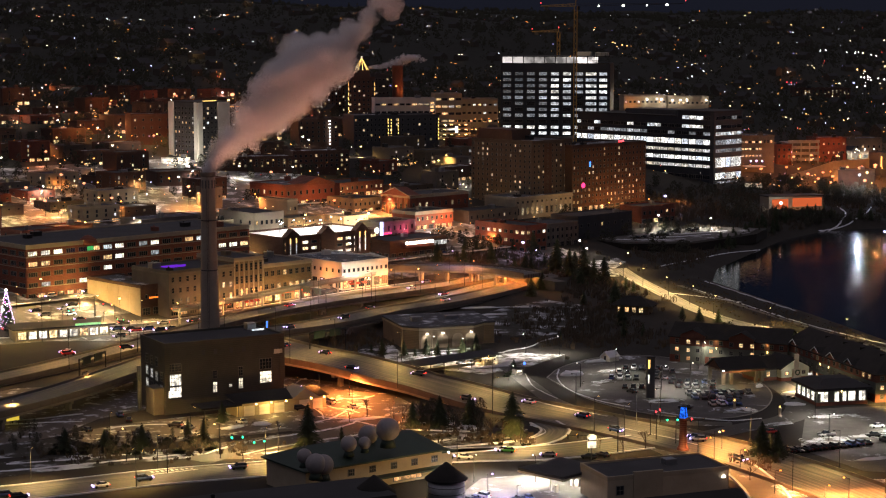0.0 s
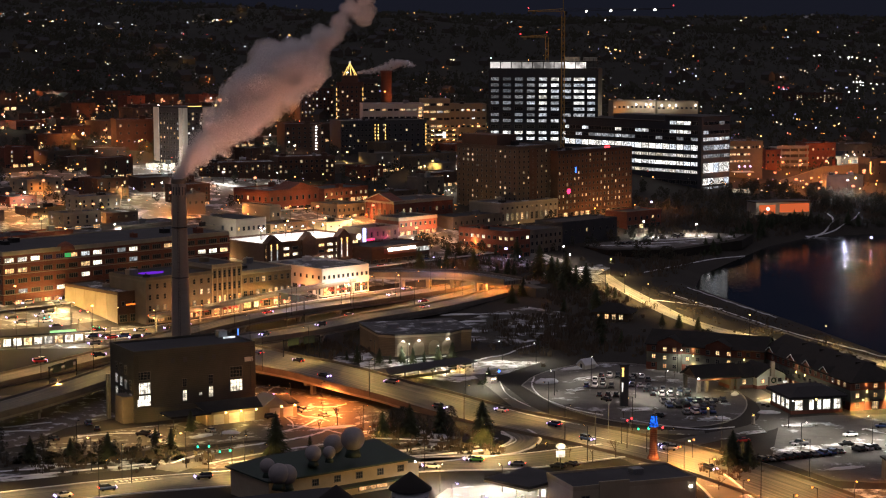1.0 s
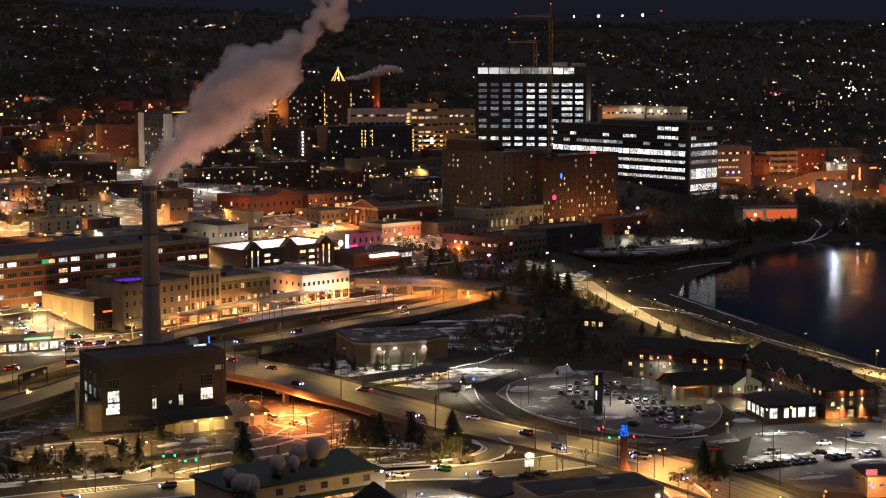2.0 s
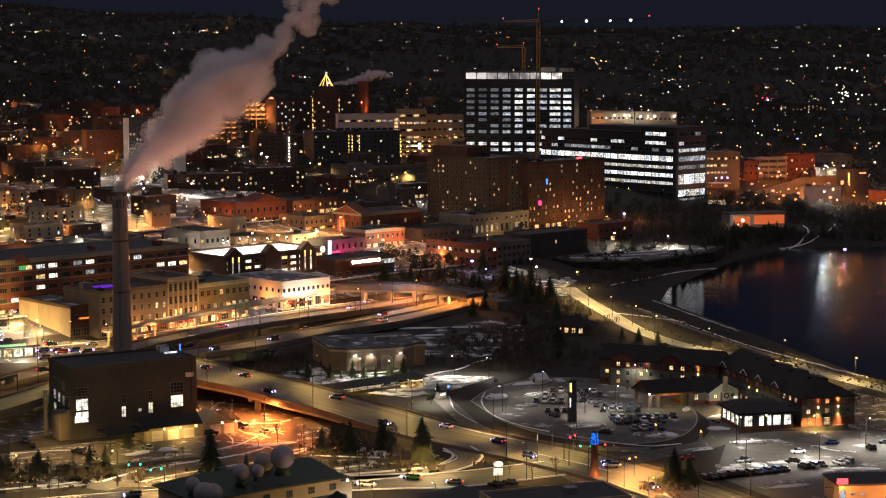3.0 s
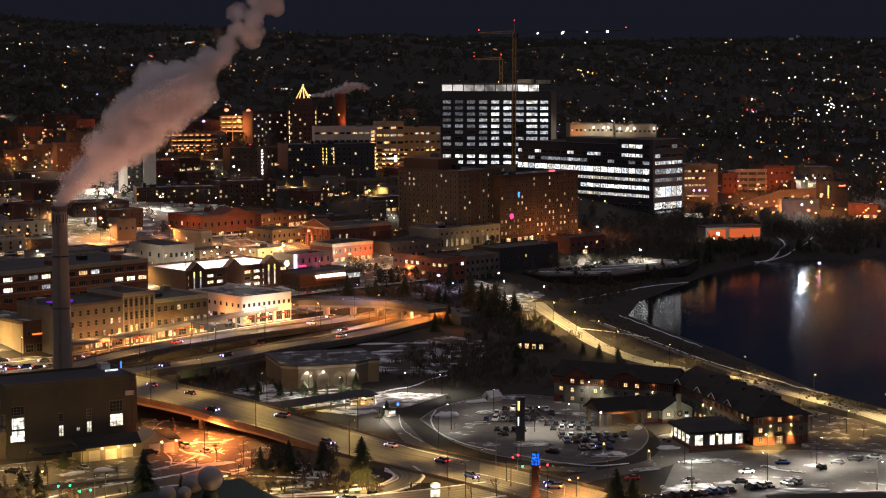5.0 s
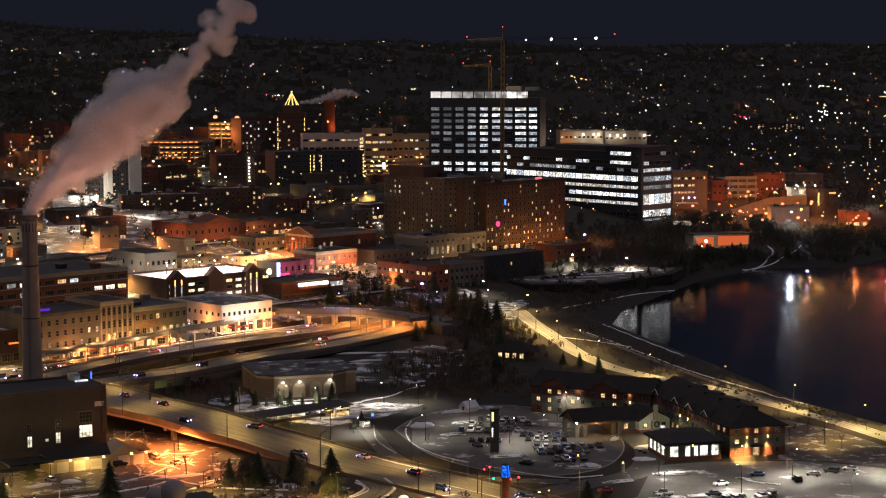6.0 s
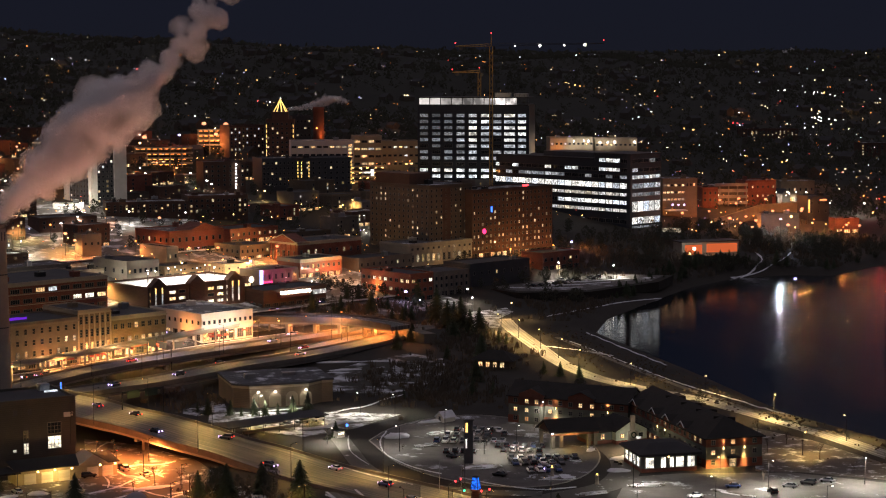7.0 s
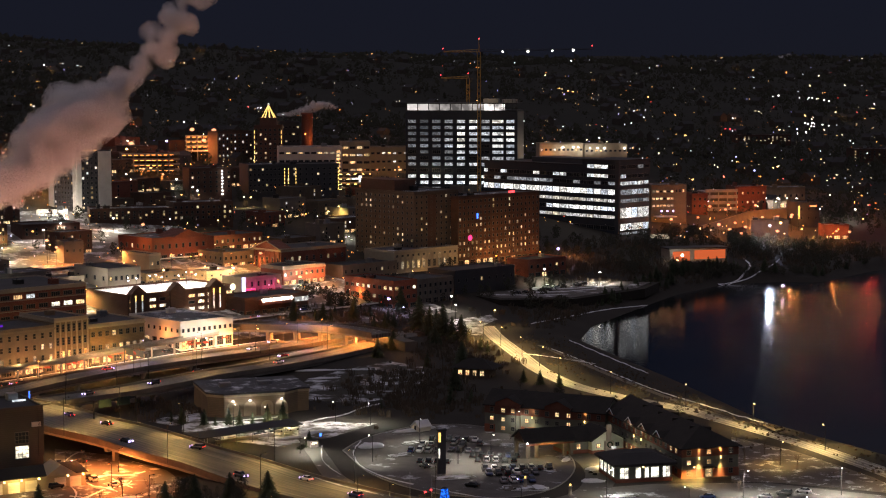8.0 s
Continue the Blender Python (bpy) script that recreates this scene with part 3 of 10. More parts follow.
# stop lines and a zebra crossing where the plant's lane meets the street
ZC = empty("crosswalk", pose(-72, 488, 0.07, 0, 0, 27), "worn pale zebra crossing on the salted street", "road marking", kind="structure")
for k in range(9):
    part("zebra_bar", box(-0.35, 0.35, -1.5, 1.5, 0, 0.012), M_PAINT, ZC, m=pose(-6 + k * 1.35, 0, 0))
part("stop_line", box(-7, 6, -3.2, -2.7, 0, 0.012), M_PAINT, ZC)
road("road_plant_lane", [(-66, 497, 0), (-58, 510, 0), (-47, 521, 0), (-34, 530, 0), (-24, 541, 0), (-18, 556, 0)], 8, "narrow lane with tyre tracks in trodden snow", mat=M_DRIVE, lines=False, kerb=False)

# paved areas
def paved(name, pts, label, mat, z=0.05, base=-0.5):
    root = thing(name, prism(pts, base, z), mat, label=label, category="pavement", kind="structure")
    return root


OVAL = [(35, 619), (41, 638), (54, 656), (71, 662), (89, 649), (103, 622), (106, 593), (98, 565), (83, 553), (63, 560), (46, 583)]
oval_line = [p[:2] for p in smooth_line([(x, y, 0) for x, y in OVAL + OVAL[:1]], 5.0)][:-1]
paved("parking_lot_oval", [tuple(p) for p in oval_line], "oval hotel car park with thin frost and ploughed snow", M_LOT, 0.045)
thing("kerb_oval", strip([np.array((p[0], p[1], 0.0)) for p in oval_line] + [np.array((*oval_line[0], 0.0))], -0.2, 0.2, 0, 0.18), M_CONC, label="pale concrete kerb round the oval car park", category="kerb", kind="structure")
paved("parking_lot_east", [(108, 548), (112, 566), (128, 571), (160, 572), (196, 552), (190, 490), (150, 478), (112, 486), (100, 512)], "frosted car park beside the restaurant", M_LOT, 0.04)
paved("parking_lot_plant", [(-112, 530), (-92, 548), (-60, 566), (-40, 560), (-44, 536), (-70, 524), (-96, 514)], "snowy yard in front of the heating plant", M_UNDER, 0.04)
paved("parking_lot_underpass", [(-56, 622), (-36, 612), (-16, 590), (-8, 572), (-10, 540), (-44, 535), (-50, 556), (-47, 578)], "orange-lit car park below the bridge with melting snow", M_UNDER, 0.05)
paved("yard_west", [(-200, 470), (-190, 530), (-140, 600), (-104, 612), (-88, 600), (-92, 566), (-104, 552), (-112, 528), (-150, 486)], "bare brown yard below the motorway with thin snow", M_UNDER, 0.02)
paved("plaza_crossing", [(-240, 690), (-230, 775), (-172, 762), (-150, 752), (-121, 748), (-104, 742), (-94, 726), (-100, 700), (-122, 694), (-150, 692), (-164, 684)], "salted town square full of traffic", M_TOWN, 0.05)
paved("parking_lot_front", [(-4, 436), (10, 478), (34, 486), (56, 470), (50, 436)], "white-lit forecourt with parked cars", M_LOT, 0.05)
paved("parking_lot_market", [(-24, 690), (-14, 668), (12, 668), (44, 664), (30, 640), (14, 625), (-2, 634), (-20, 650)], "snowy car park by the covered stand", M_PATCHY, 0.05)
paved("plaza_corner", [(58, 512), (70, 526), (92, 514), (99, 482), (90, 470), (78, 470), (66, 492)], "patched paving at the corner with trodden snow", M_UNDER, 0.03)
paved("verge_front", [(-150, 462), (-104, 486), (-80, 497), (-66, 503), (-68, 514), (-82, 512), (-106, 503), (-126, 492), (-154, 474)], "rough winter grass verge with broken snow", M_PARKSNOW, 0.03)
paved("verge_plant", [(-134, 512), (-112, 526), (-98, 514), (-84, 515), (-84, 508), (-106, 506), (-130, 498)], "rough winter grass with broken snow below the plant", M_PARKSNOW, 0.025)
paved("yard_front", [(-70, 499), (-66, 518), (-46, 532), (-14, 537), (-2, 524), (-8, 512), (-40, 501)], "trodden yard with tyre tracks in thin snow", M_UNDER, 0.035)
paved("park_lawn", [(-8, 712), (8, 740), (26, 778), (44, 800), (58, 786), (60, 750), (50, 716), (34, 700), (22, 708)], "park lawn under thin broken snow", M_PARKSNOW, 0.04)
paved("park_lawn_east", [(-34, 668), (-20, 690), (-16, 672), (-24, 660)], "lawn beside the sports hall under broken snow", M_PARKSNOW, 0.04)
paved("park_lawn_north", [(56, 892), (70, 872), (84, 876), (84, 905), (92, 930), (86, 962), (62, 960), (50, 926)], "park lawn by the lakeside drive under broken snow", M_PATCHY, 0.04)
paved("hotel_yard", [(150, 574), (160, 640), (176, 618), (192, 580), (198, 556), (164, 572)], "dim gravel yard beside the hotel with thin snow", M_UNDER, 0.03)
paved("verge_corner", [(-10, 514), (8, 519), (21, 527), (25, 538), (16, 548), (-2, 552), (-14, 540)], "planted corner of rough grass under broken snow", M_PARKSNOW, 0.045)
paved("plaza_snow", [(84, 470), (100, 478), (130, 476), (130, 436), (92, 436)], "trampled snow lit orange by a plaza lamp", M_PATCHY, 0.08)
paved("parking_lot_lakefront", [(84, 992), (96, 976), (131, 979), (168, 1020), (178, 1046), (150, 1054), (100, 1030)], "dim lakefront car park with white snow streaks", M_LOT, 4.6, 4.3)
paved("lot_bank", [(78, 994), (95, 971), (132, 974), (172, 1018), (183, 1048), (150, 1060), (96, 1034)], "dark earth bank that carries the lakefront car park", M_GROUND, 4.35)


def town_paving():
    """Pavements and yards between the town blocks, following the slope."""
    bm = bmesh.new()
    us, ss = np.arange(-190, 171, 6.0), np.arange(6, 312, 6.0)
    grid = []
    for s_ in ss:
        row = []
        for u_ in us:
            x, y = -45 + GU[0] * u_ + GV[0] * s_, 825 + GU[1] * u_ + GV[1] * s_
            row.append(bm.verts.new((x, y, land_z(x, y) + 0.16)))
        grid.append(row)
    for a, b in zip(grid, grid[1:]):
        for i in range(len(us) - 1):
            if a[i].co.x < 120:
                bm.faces.new((a[i], a[i + 1], b[i + 1], b[i])).smooth = True
    thing("pavement_town", bm, M_TOWN, label="salted town pavements and yards with trodden snow", category="pavement", kind="structure")


town_paving()


# ---- thin lines of ploughed snow ----
def snow_line(pts, w=0.45, h=0.22, name="snow_ridge"):
    """An uneven ridge of snow left along a path or kerb."""
    line = smooth_line([(x, y, 0.02) for x, y in pts], 1.6)
    rr = random.Random(int(pts[0][0] * 10) + len(pts))
    bm = bmesh.new()
    rows = []
    for a, b, p in zip(offset_line(line, -1), offset_line(line, 1), line):
        k = w * rr.uniform(0.35, 1.5)
        z = land_z(p[0], p[1])
        if 80 < p[0] < 180 and 974 < p[1] < 1052 and p[1] - 974 > (p[0] - 130) * 0.9:  # on the raised car park
            z = 4.6
        q = (b - a) / 2
        rows.append([bm.verts.new((p[0] - q[0] * k, p[1] - q[1] * k, z - 0.05)), bm.verts.new((p[0] + rr.uniform(-0.15, 0.15), p[1], z + 0.06 + h * rr.uniform(0.5, 1.4))), bm.verts.new((p[0] + q[0] * k, p[1] + q[1] * k, z - 0.05))])
    for r, s in zip(rows, rows[1:]):
        for i in (0, 1):
            bm.faces.new((r[i], s[i], s[i + 1], r[i + 1])).smooth = True
    bmesh.ops.recalc_face_normals(bm, faces=bm.faces[:])
    thing(name, bm, M_SNOW, label="thin uneven ridge of ploughed snow", category="snow", group="snow ridges")


for pts_, w_ in (
        # below the bridge
        ([(-54, 606), (-49, 594), (-42, 583), (-36, 572), (-30, 564)], 0.5), ([(-49, 594), (-48.6, 611), (-46, 618)], 0.4), ([(-34, 585), (-31, 583), (-26, 583), (-22, 588)], 0.5), ([(-30, 564), (-34, 553), (-40, 545)], 0.7), ([(-24, 575), (-24.6, 570), (-28, 566), (-32, 558)], 0.3), ([(-30, 578), (-26, 572), (-22, 566)], 0.35), ([(-38, 556), (-28, 551), (-22, 545), (-16, 540)], 0.6), ([(-40, 568), (-37, 560), (-36, 552)], 0.4),
        # by the covered stand
        ([(22, 669), (26, 674), (30, 677), (34, 684), (37, 692), (44, 702)], 0.35), ([(24, 663), (28, 666), (32, 665), (34, 660), (36, 654)], 0.3), ([(8, 655), (14, 662), (22, 668)], 0.7), ([(-6, 668), (2, 672), (10, 676)], 0.5),
        # round the oval
        ([(40, 634), (38.6, 622), (39, 610), (41, 598), (45, 588), (50, 579), (58, 570)], 0.35), ([(28, 626), (28.5, 616), (29.9, 603), (33, 592), (36.5, 583)], 0.25), ([(63, 566), (74, 556), (86, 550), (96, 553)], 0.25),
        # below the heating plant and along its lane
        ([(-150, 470), (-124, 483), (-104, 491), (-84, 500), (-70, 506)], 0.9), ([(-118, 494), (-100, 500), (-86, 506)], 0.7), ([(-66, 506), (-60, 516), (-50, 526), (-38, 534), (-29, 543), (-24, 554)], 0.8), ([(-56, 505), (-46, 515), (-34, 524), (-22, 533), (-13, 546)], 0.7), ([(-50, 506), (-38, 514), (-24, 521), (-12, 529)], 0.5), ([(-36, 509), (-22, 513), (-8, 519), (2, 524)], 0.6), ([(-134, 548), (-122, 553), (-110, 560)], 0.6), ([(-138, 541), (-124, 546), (-108, 549)], 0.4), ([(-98, 540), (-88, 544), (-76, 545)], 0.6), ([(-12, 538), (-2, 536), (8, 535)], 0.8), ([(-18, 544), (-8, 551), (4, 554)], 0.6),
        # along the avenue and at the corners
        ([(6, 607), (14, 597), (27, 581), (40, 566), (50, 556)], 0.5), ([(50, 542), (58, 534), (66, 525), (72, 517)], 0.35), ([(26, 544), (30, 536), (27, 528), (20, 521), (10, 517), (-4, 512)], 0.3),
        # lakefront car park
        ([(92, 990), (110, 988), (130, 992)], 0.8), ([(104, 1000), (124, 1002), (146, 1014)], 0.9), ([(112, 1012), (134, 1018), (158, 1032)], 0.8),
        # lakeside drive and shore
        ([(112, 835), (122, 805), (134, 765), (146, 728), (160, 696), (176, 664)], 0.35), ([(100, 820), (114, 808), (128, 792)], 0.25), ([(107, 913), (120, 930), (132, 946), (152, 978), (172, 1006)], 0.5), ([(222, 1097), (236, 1110), (247, 1140), (247, 1163)], 0.7), ([(228, 1100), (246, 1118), (262, 1150), (270, 1172)], 0.5), ([(222, 1097), (232, 1098), (243, 1099)], 0.7), ([(122, 862), (129, 836), (137, 806), (147, 770)], 0.5)):
    snow_line(pts_, w_)

# ---- windows, doors and buildings ----
CACHE = {}
FOOTPRINTS = []


def window_mesh(w, h, pane, cols=1, rows=1, frame=None):
    """A window: frame with mullions and sill standing a little proud of the wall, pane set back in it. It looks along -y, its middle at 0."""
    key = (round(w, 2), round(h, 2), pane.name, cols, rows, (frame or M_FRAME).name)
    if key in CACHE:
        return CACHE[key]
    bm = bmesh.new()
    t, mu = min(0.14, 0.07 * w + 0.03), 0.045
    xs, zs = [-w / 2, -w / 2 + t], [-h / 2, -h / 2 + t]
    for i in range(1, cols):
        xs += [-w / 2 + i * w / cols - mu, -w / 2 + i * w / cols + mu]
    for i in range(1, rows):
        zs += [-h / 2 + i * h / rows - mu, -h / 2 + i * h / rows + mu]
    xs += [w / 2 - t, w / 2]
    zs += [h / 2 - t, h / 2]
    front = {(i, k): bm.verts.new((x, -0.14, z)) for i, x in enumerate(xs) for k, z in enumerate(zs)}
    for i in range(len(xs) - 1):
        for k in range(len(zs) - 1):
            q = [front[i, k], front[i + 1, k], front[i + 1, k + 1], front[i, k + 1]]
            if i % 2 and k % 2:
                r = [bm.verts.new((v.co.x, -0.03, v.co.z)) for v in q]
                bm.faces.new(r).material_index = 1
                for a in range(4):
                    bm.faces.new((q[a], q[(a + 1) % 4], r[(a + 1) % 4], r[a]))
            else:
                bm.faces.new(q)
    n, m = len(xs) - 1, len(zs) - 1
    rim = [front[i, 0] for i in range(n + 1)] + [front[n, k] for k in range(1, m + 1)] + [front[i, m] for i in range(n - 1, -1, -1)] + [front[0, k] for k in range(m - 1, 0, -1)]
    back = [bm.verts.new((v.co.x * 1.02, 0.03, v.co.z * 1.02)) for v in rim]
    for a in range(len(rim)):
        bm.faces.new((rim[(a + 1) % len(rim)], rim[a], back[a], back[(a + 1) % len(rim)]))
    CACHE[key] = mesh_of(bm, "window", [frame or M_FRAME, pane])
    return CACHE[key]


def face_windows(root, origin, ang, length, floors, first, storey, w, h, n, lit, panes, cols=1, rows=1, rng=None, skip=(), z_list=None, margin=None, frame=None, name="window"):
    """Windows on the face that starts at origin (in the thing's frame) and runs along ang; lit: share of lit ones; panes: their materials."""
    rng = rng or RNG
    a = radians(ang)
    margin = length / n / 2 if margin is None else margin
    for f in range(floors):
        z = (first + f * storey) if z_list is None else z_list[f]
        share = lit[f % len(lit)] if isinstance(lit, (list, tuple)) else lit
        for i in range(n):
            if (f, i) in skip:
                continue
            d = margin + (length - 2 * margin) * (i / (n - 1) if n > 1 else 0.5)
            pane = rng.choice(panes) if rng.random() < share else M_PANE
            part(name, window_mesh(w, h, pane, cols, rows, frame), None, root, m=pose(origin[0] + math.cos(a) * d, origin[1] + math.sin(a) * d, z, 0, 0, ang))


def block(name, B, R, L, h, wall, label, category="building", ang=GRID, group="", roof=None, parapet=0.7, floors=3, ground=4.2, nR=0, nL=0, win=(1.3, 1.9),
          lit=0.2, panes=None, cols=1, rows=1, shops=0.0, cornice=None, rooftop=1, seed=0, belts=(), pilasters=0, base=None, frame=None, dR=None, backs=True):
    """A flat-roofed block with its near corner at B. The face R runs along ang, the face L at right angles to its left. Walls, roof, parapet, cornice, windows, shop fronts and roof plant are its parts."""
    rng = random.Random(seed + int(abs(B[0]) * 7 + abs(B[1])))
    z0 = B[2] if len(B) > 2 else min(ground_z(*B), ground_z(B[0] + GU[0] * R, B[1] + GU[1] * R))
    root = empty(name, pose(B[0], B[1], z0, 0, 0, ang), label, category, group)
    FOOTPRINTS.append((root.matrix_basis.inverted(), R, L))
    panes = panes or [M_WARM]
    wb = bmesh.new()
    add_box(wb, 0, R, 0, L, -7, h)
    part("wall", wb, wall, root)
    part("roof", box(0.25, R - 0.25, 0.25, L - 0.25, h - 0.05, h + 0.12), roof or (M_ROOF_S if int(abs(B[0]) * 3 + abs(B[1])) % 5 < 2 else M_ROOF), root)
    t = 0.3
    pb = bmesh.new()
    for x0, x1, y0, y1 in ((-0.06, R + 0.06, -0.06, t), (-0.06, R + 0.06, L - t, L + 0.06), (-0.06, t, t, L - t), (R - t, R + 0.06, t, L - t)):
        add_box(pb, x0, x1, y0, y1, h - 0.5, h + parapet)
    part("parapet", pb, cornice or wall, root)
    if cornice:
        cb = bmesh.new()
        for k, o in ((0, 0.35), (0.35, 0.2)):
            add_box(cb, -o, R + o, -o, 0.0, h - 0.75 - k, h - 0.42 - k)
            add_box(cb, -o, 0.0, 0.0, L, h - 0.75 - k, h - 0.42 - k)
        part("cornice", cb, cornice, root)
    storey = (h - ground - 0.9) / max(1, floors - 1) if floors > 1 else 0
    w, wh = win
    for z in belts:
        bb = bmesh.new()
        add_box(bb, -0.14, R + 0.14, -0.14, 0.0, z - 0.18, z + 0.18)
        add_box(bb, -0.14, 0.0, 0.0, L, z - 0.18, z + 0.18)
        part("belt_course", bb, cornice or M_STONE, root)
    if floors > 1:
        first = ground + storey * 0.5
        if nR:
            face_windows(root, (0, 0), 0, R, floors - 1, first, storey, w, min(wh, storey * 0.72), nR, lit, panes, cols, rows, rng, frame=frame)
        if nL:
            face_windows(root, (0, L), -90, L, floors - 1, first, storey, w, min(wh, storey * 0.72), nL, lit, panes, cols, rows, rng, frame=frame)
    if shops >= 0 and nR:
        n = max(2, int(R / 4.5))
        face_windows(root, (0, 0), 0, R, 1, ground * 0.46, 0, R / n * 0.72, ground * 0.62, n, shops, [M_SHOP], 3, 2, rng, name="shop_window")
    if shops >= 0 and nL:
        n = max(2, int(L / 5))
        face_windows(root, (0, L), -90, L, 1, ground * 0.46, 0, L / n * 0.6, ground * 0.6, n, shops * 0.7, [M_SHOP], 3, 2, rng, name="shop_window")
    if pilasters:
        for i in range(pilasters + 1):
            x = R * i / pilasters
            part("pilaster", box(x - 0.28, x + 0.28, -0.2, 0.01, 0, h - 0.8), cornice or wall, root)
    for i in range(rooftop):
        sx, sy, sz = rng.uniform(1.6, 4.2), rng.uniform(1.6, 3.6), rng.uniform(1.0, 2.4)
        if R < sx + 4 or L < sy + 4:
            continue
        x, y = rng.uniform(2, R - sx - 2), rng.uniform(2, L - sy - 2)
        ub = bmesh.new()
        add_box(ub, x, x + sx, y, y + sy, h + 0.1, h + 0.1 + sz)
        add_box(ub, x - 0.1, x + sx + 0.1, y - 0.1, y + sy + 0.1, h + 0.1 + sz, h + 0.28 + sz)
        add_tube(ub, (x + sx * 0.3, y + sy * 0.5, h + 0.28 + sz), (x + sx * 0.3, y + sy * 0.5, h + 0.9 + sz), 0.28, 0.28, 8)
        part("roof_unit", ub, rng.choice([M_GALV, M_METAL, wall]), root)
    return root


BROWN_WARM = [M_WARM, M_WARM, M_WHITE]
# first rows of the town, along the motorway
BL = block("brick_office_block", (-171.5, 762.1, 3.0), 116, 40, 24.4, M_RED, "long red brick office block with bands of lit windows", floors=5, ground=6, nR=19, nL=6, win=(4.4, 2.0), lit=[0.2, 0.12, 0.3, 0.55], panes=[M_BRIGHT, M_BRIGHT, M_WHITE, M_SHOP], cols=4, cornice=M_STONE, belts=(7.2, 15.4, 19.9), shops=0.45, rooftop=5, roof=M_ROOF)
TS = block("pale_corner_block", (-122.5, 749.4, 0), 15.4, 38.9, 12.6, M_DARKB, "windowless tan wall and dark brick front block", floors=2, ground=5, nR=3, lit=0.0, shops=0.0, rooftop=1)
part("side_wall", box(-0.12, 0.0, 0.3, 38.6, -3, 12.0), M_CREAM, TS, "floodlit tan plaster wall")
for k in (8, 16, 24, 31):
    part("pilaster", box(-0.22, -0.11, k - 0.3, k + 0.3, -3, 12.0), M_CREAM, TS)
block("stone_row_house", (-111, 749.4, 0), 33.1, 26, 18.4, M_GREYW, "grey four-storey commercial house with few lit windows", floors=4, nR=9, win=(1.5, 2.3), lit=[0.35, 0.2, 0.12], cornice=M_GREYW, shops=0.3, rows=2, rooftop=2)
block("tall_window_row_house", (-87.1, 772.6, 0), 15.2, 26, 20.8, M_TANB, "tan row house with tall narrow windows", floors=4, nR=6, win=(1.4, 3.2), lit=[0.55, 0.12, 0.08], panes=[M_SHOP, M_WARM], cornice=M_STONE, shops=0.6, rows=3, pilasters=6)
block("tan_row_house", (-76.6, 789, 0), 26.8, 26, 16.2, M_TANB, "three-storey tan brick row house above lit shops", floors=3, nR=8, win=(1.9, 2.3), lit=[0.6, 0.1], cornice=M_STONE, shops=0.8, rows=2, cols=2, rooftop=2)
block("white_warehouse", (-45, 825, 0.3), 27.7, 37.6, 12.1, M_WHITEW, "white two-storey warehouse with small square windows", floors=2, ground=6.2, nR=10, nL=9, win=(1.25, 1.7), lit=0.0, shops=0.3, rooftop=1)
CG = block("brick_parking_garage", (-75.2, 871.8, 6), 59.6, 34, 12.0, M_DARKB, "dark brick parking garage with gabled towers and neon strips", "garage", floors=4, ground=2.2, nR=11, win=(3.6, 1.5), lit=[0.55, 0.75, 0.6], panes=[M_BRIGHT, M_SHOP], cols=1, shops=-1, rooftop=0, roof=M_SNOW, parapet=1.0)
for x in (5.5, 27, 49):
    gb = bmesh.new()
    add_box(gb, x - 4.2, x + 4.2, -0.9, 2.5, -5, 13.0)
    v = [gb.verts.new(p) for p in ((x - 4.4, -1.0, 13), (x + 4.4, -1.0, 13), (x, -1.0, 16.6), (x - 4.4, 2.6, 13), (x + 4.4, 2.6, 13), (x, 2.6, 16.6))]
    for f in ((0, 1, 2), (5, 4, 3), (0, 2, 5, 3), (2, 1, 4, 5), (1, 0, 3, 4)):
        gb.faces.new([v[i] for i in f])
    part("gable_tower", gb, M_DARKB, CG)
    if x != 27:
        for dx in (-1.8, 1.8):
            part("neon_strip", box(x + dx - 0.28, x + dx + 0.28, -1.15, -0.95, 3.0, 9.8), M_WHITE, CG, "lit white strip")
            part("neon_tip", box(x + dx - 0.28, x + dx + 0.28, -1.15, -0.95, 9.8, 12.2), M_GOLDL, CG, "lit yellow strip end")
part("round_sign", lathe([(1.5, 0), (1.5, 0.3)], 20), M_BRIGHT, CG, "round lit sign", m=pose(58, -1.3, 12.0, 90, 0, 0))

# signs, awnings and lit fronts below the raised walkway
sr = random.Random(77)
M_SIGNR = glow("red_shop_sign", (1.0, 0.16, 0.06), 1.6, 0.5, (1.0, 0.45, 0.15))
M_SIGNW = glow("white_shop_sign", (1.0, 0.86, 0.62), 1.8, 0.5, (1.0, 0.6, 0.3))
for o_ in [o for o in scene.objects if o.parent is None and o.name.split(".")[0] in ("stone_row_house", "tall_window_row_house", "tan_row_house", "white_warehouse")]:
    R_ = {"sto": 33.1, "tal": 15.2, "tan": 26.8, "whi": 27.7}[o_.name[:3]]
    x = 0.6
    while x < R_ - 2.5:
        w_ = sr.uniform(1.6, 3.4)
        if sr.random() < 0.75:
            part("shop_sign", box(x, x + w_, -0.5, -0.2, 3.5, sr.uniform(3.9, 4.4)), sr.choice([M_SIGNR, M_SIGNW, M_SIGNR, M_REDBRICK_AWN]), o_, "shop sign shown as a plain bar")
        if sr.random() < 0.45:
            aw = bmesh.new()
            v = [aw.verts.new(p) for p in ((x, -0.15, 3.3), (x + w_, -0.15, 3.3), (x + w_, -1.5, 2.6), (x, -1.5, 2.6), (x, -1.5, 2.4), (x + w_, -1.5, 2.4))]
            aw.faces.new(v[:4])
            aw.faces.new((v[3], v[2], v[5], v[4]))
            part("awning", aw, M_REDBRICK_AWN, o_, "dark red shop awning")
        x += w_ + sr.uniform(0.3, 1.2)

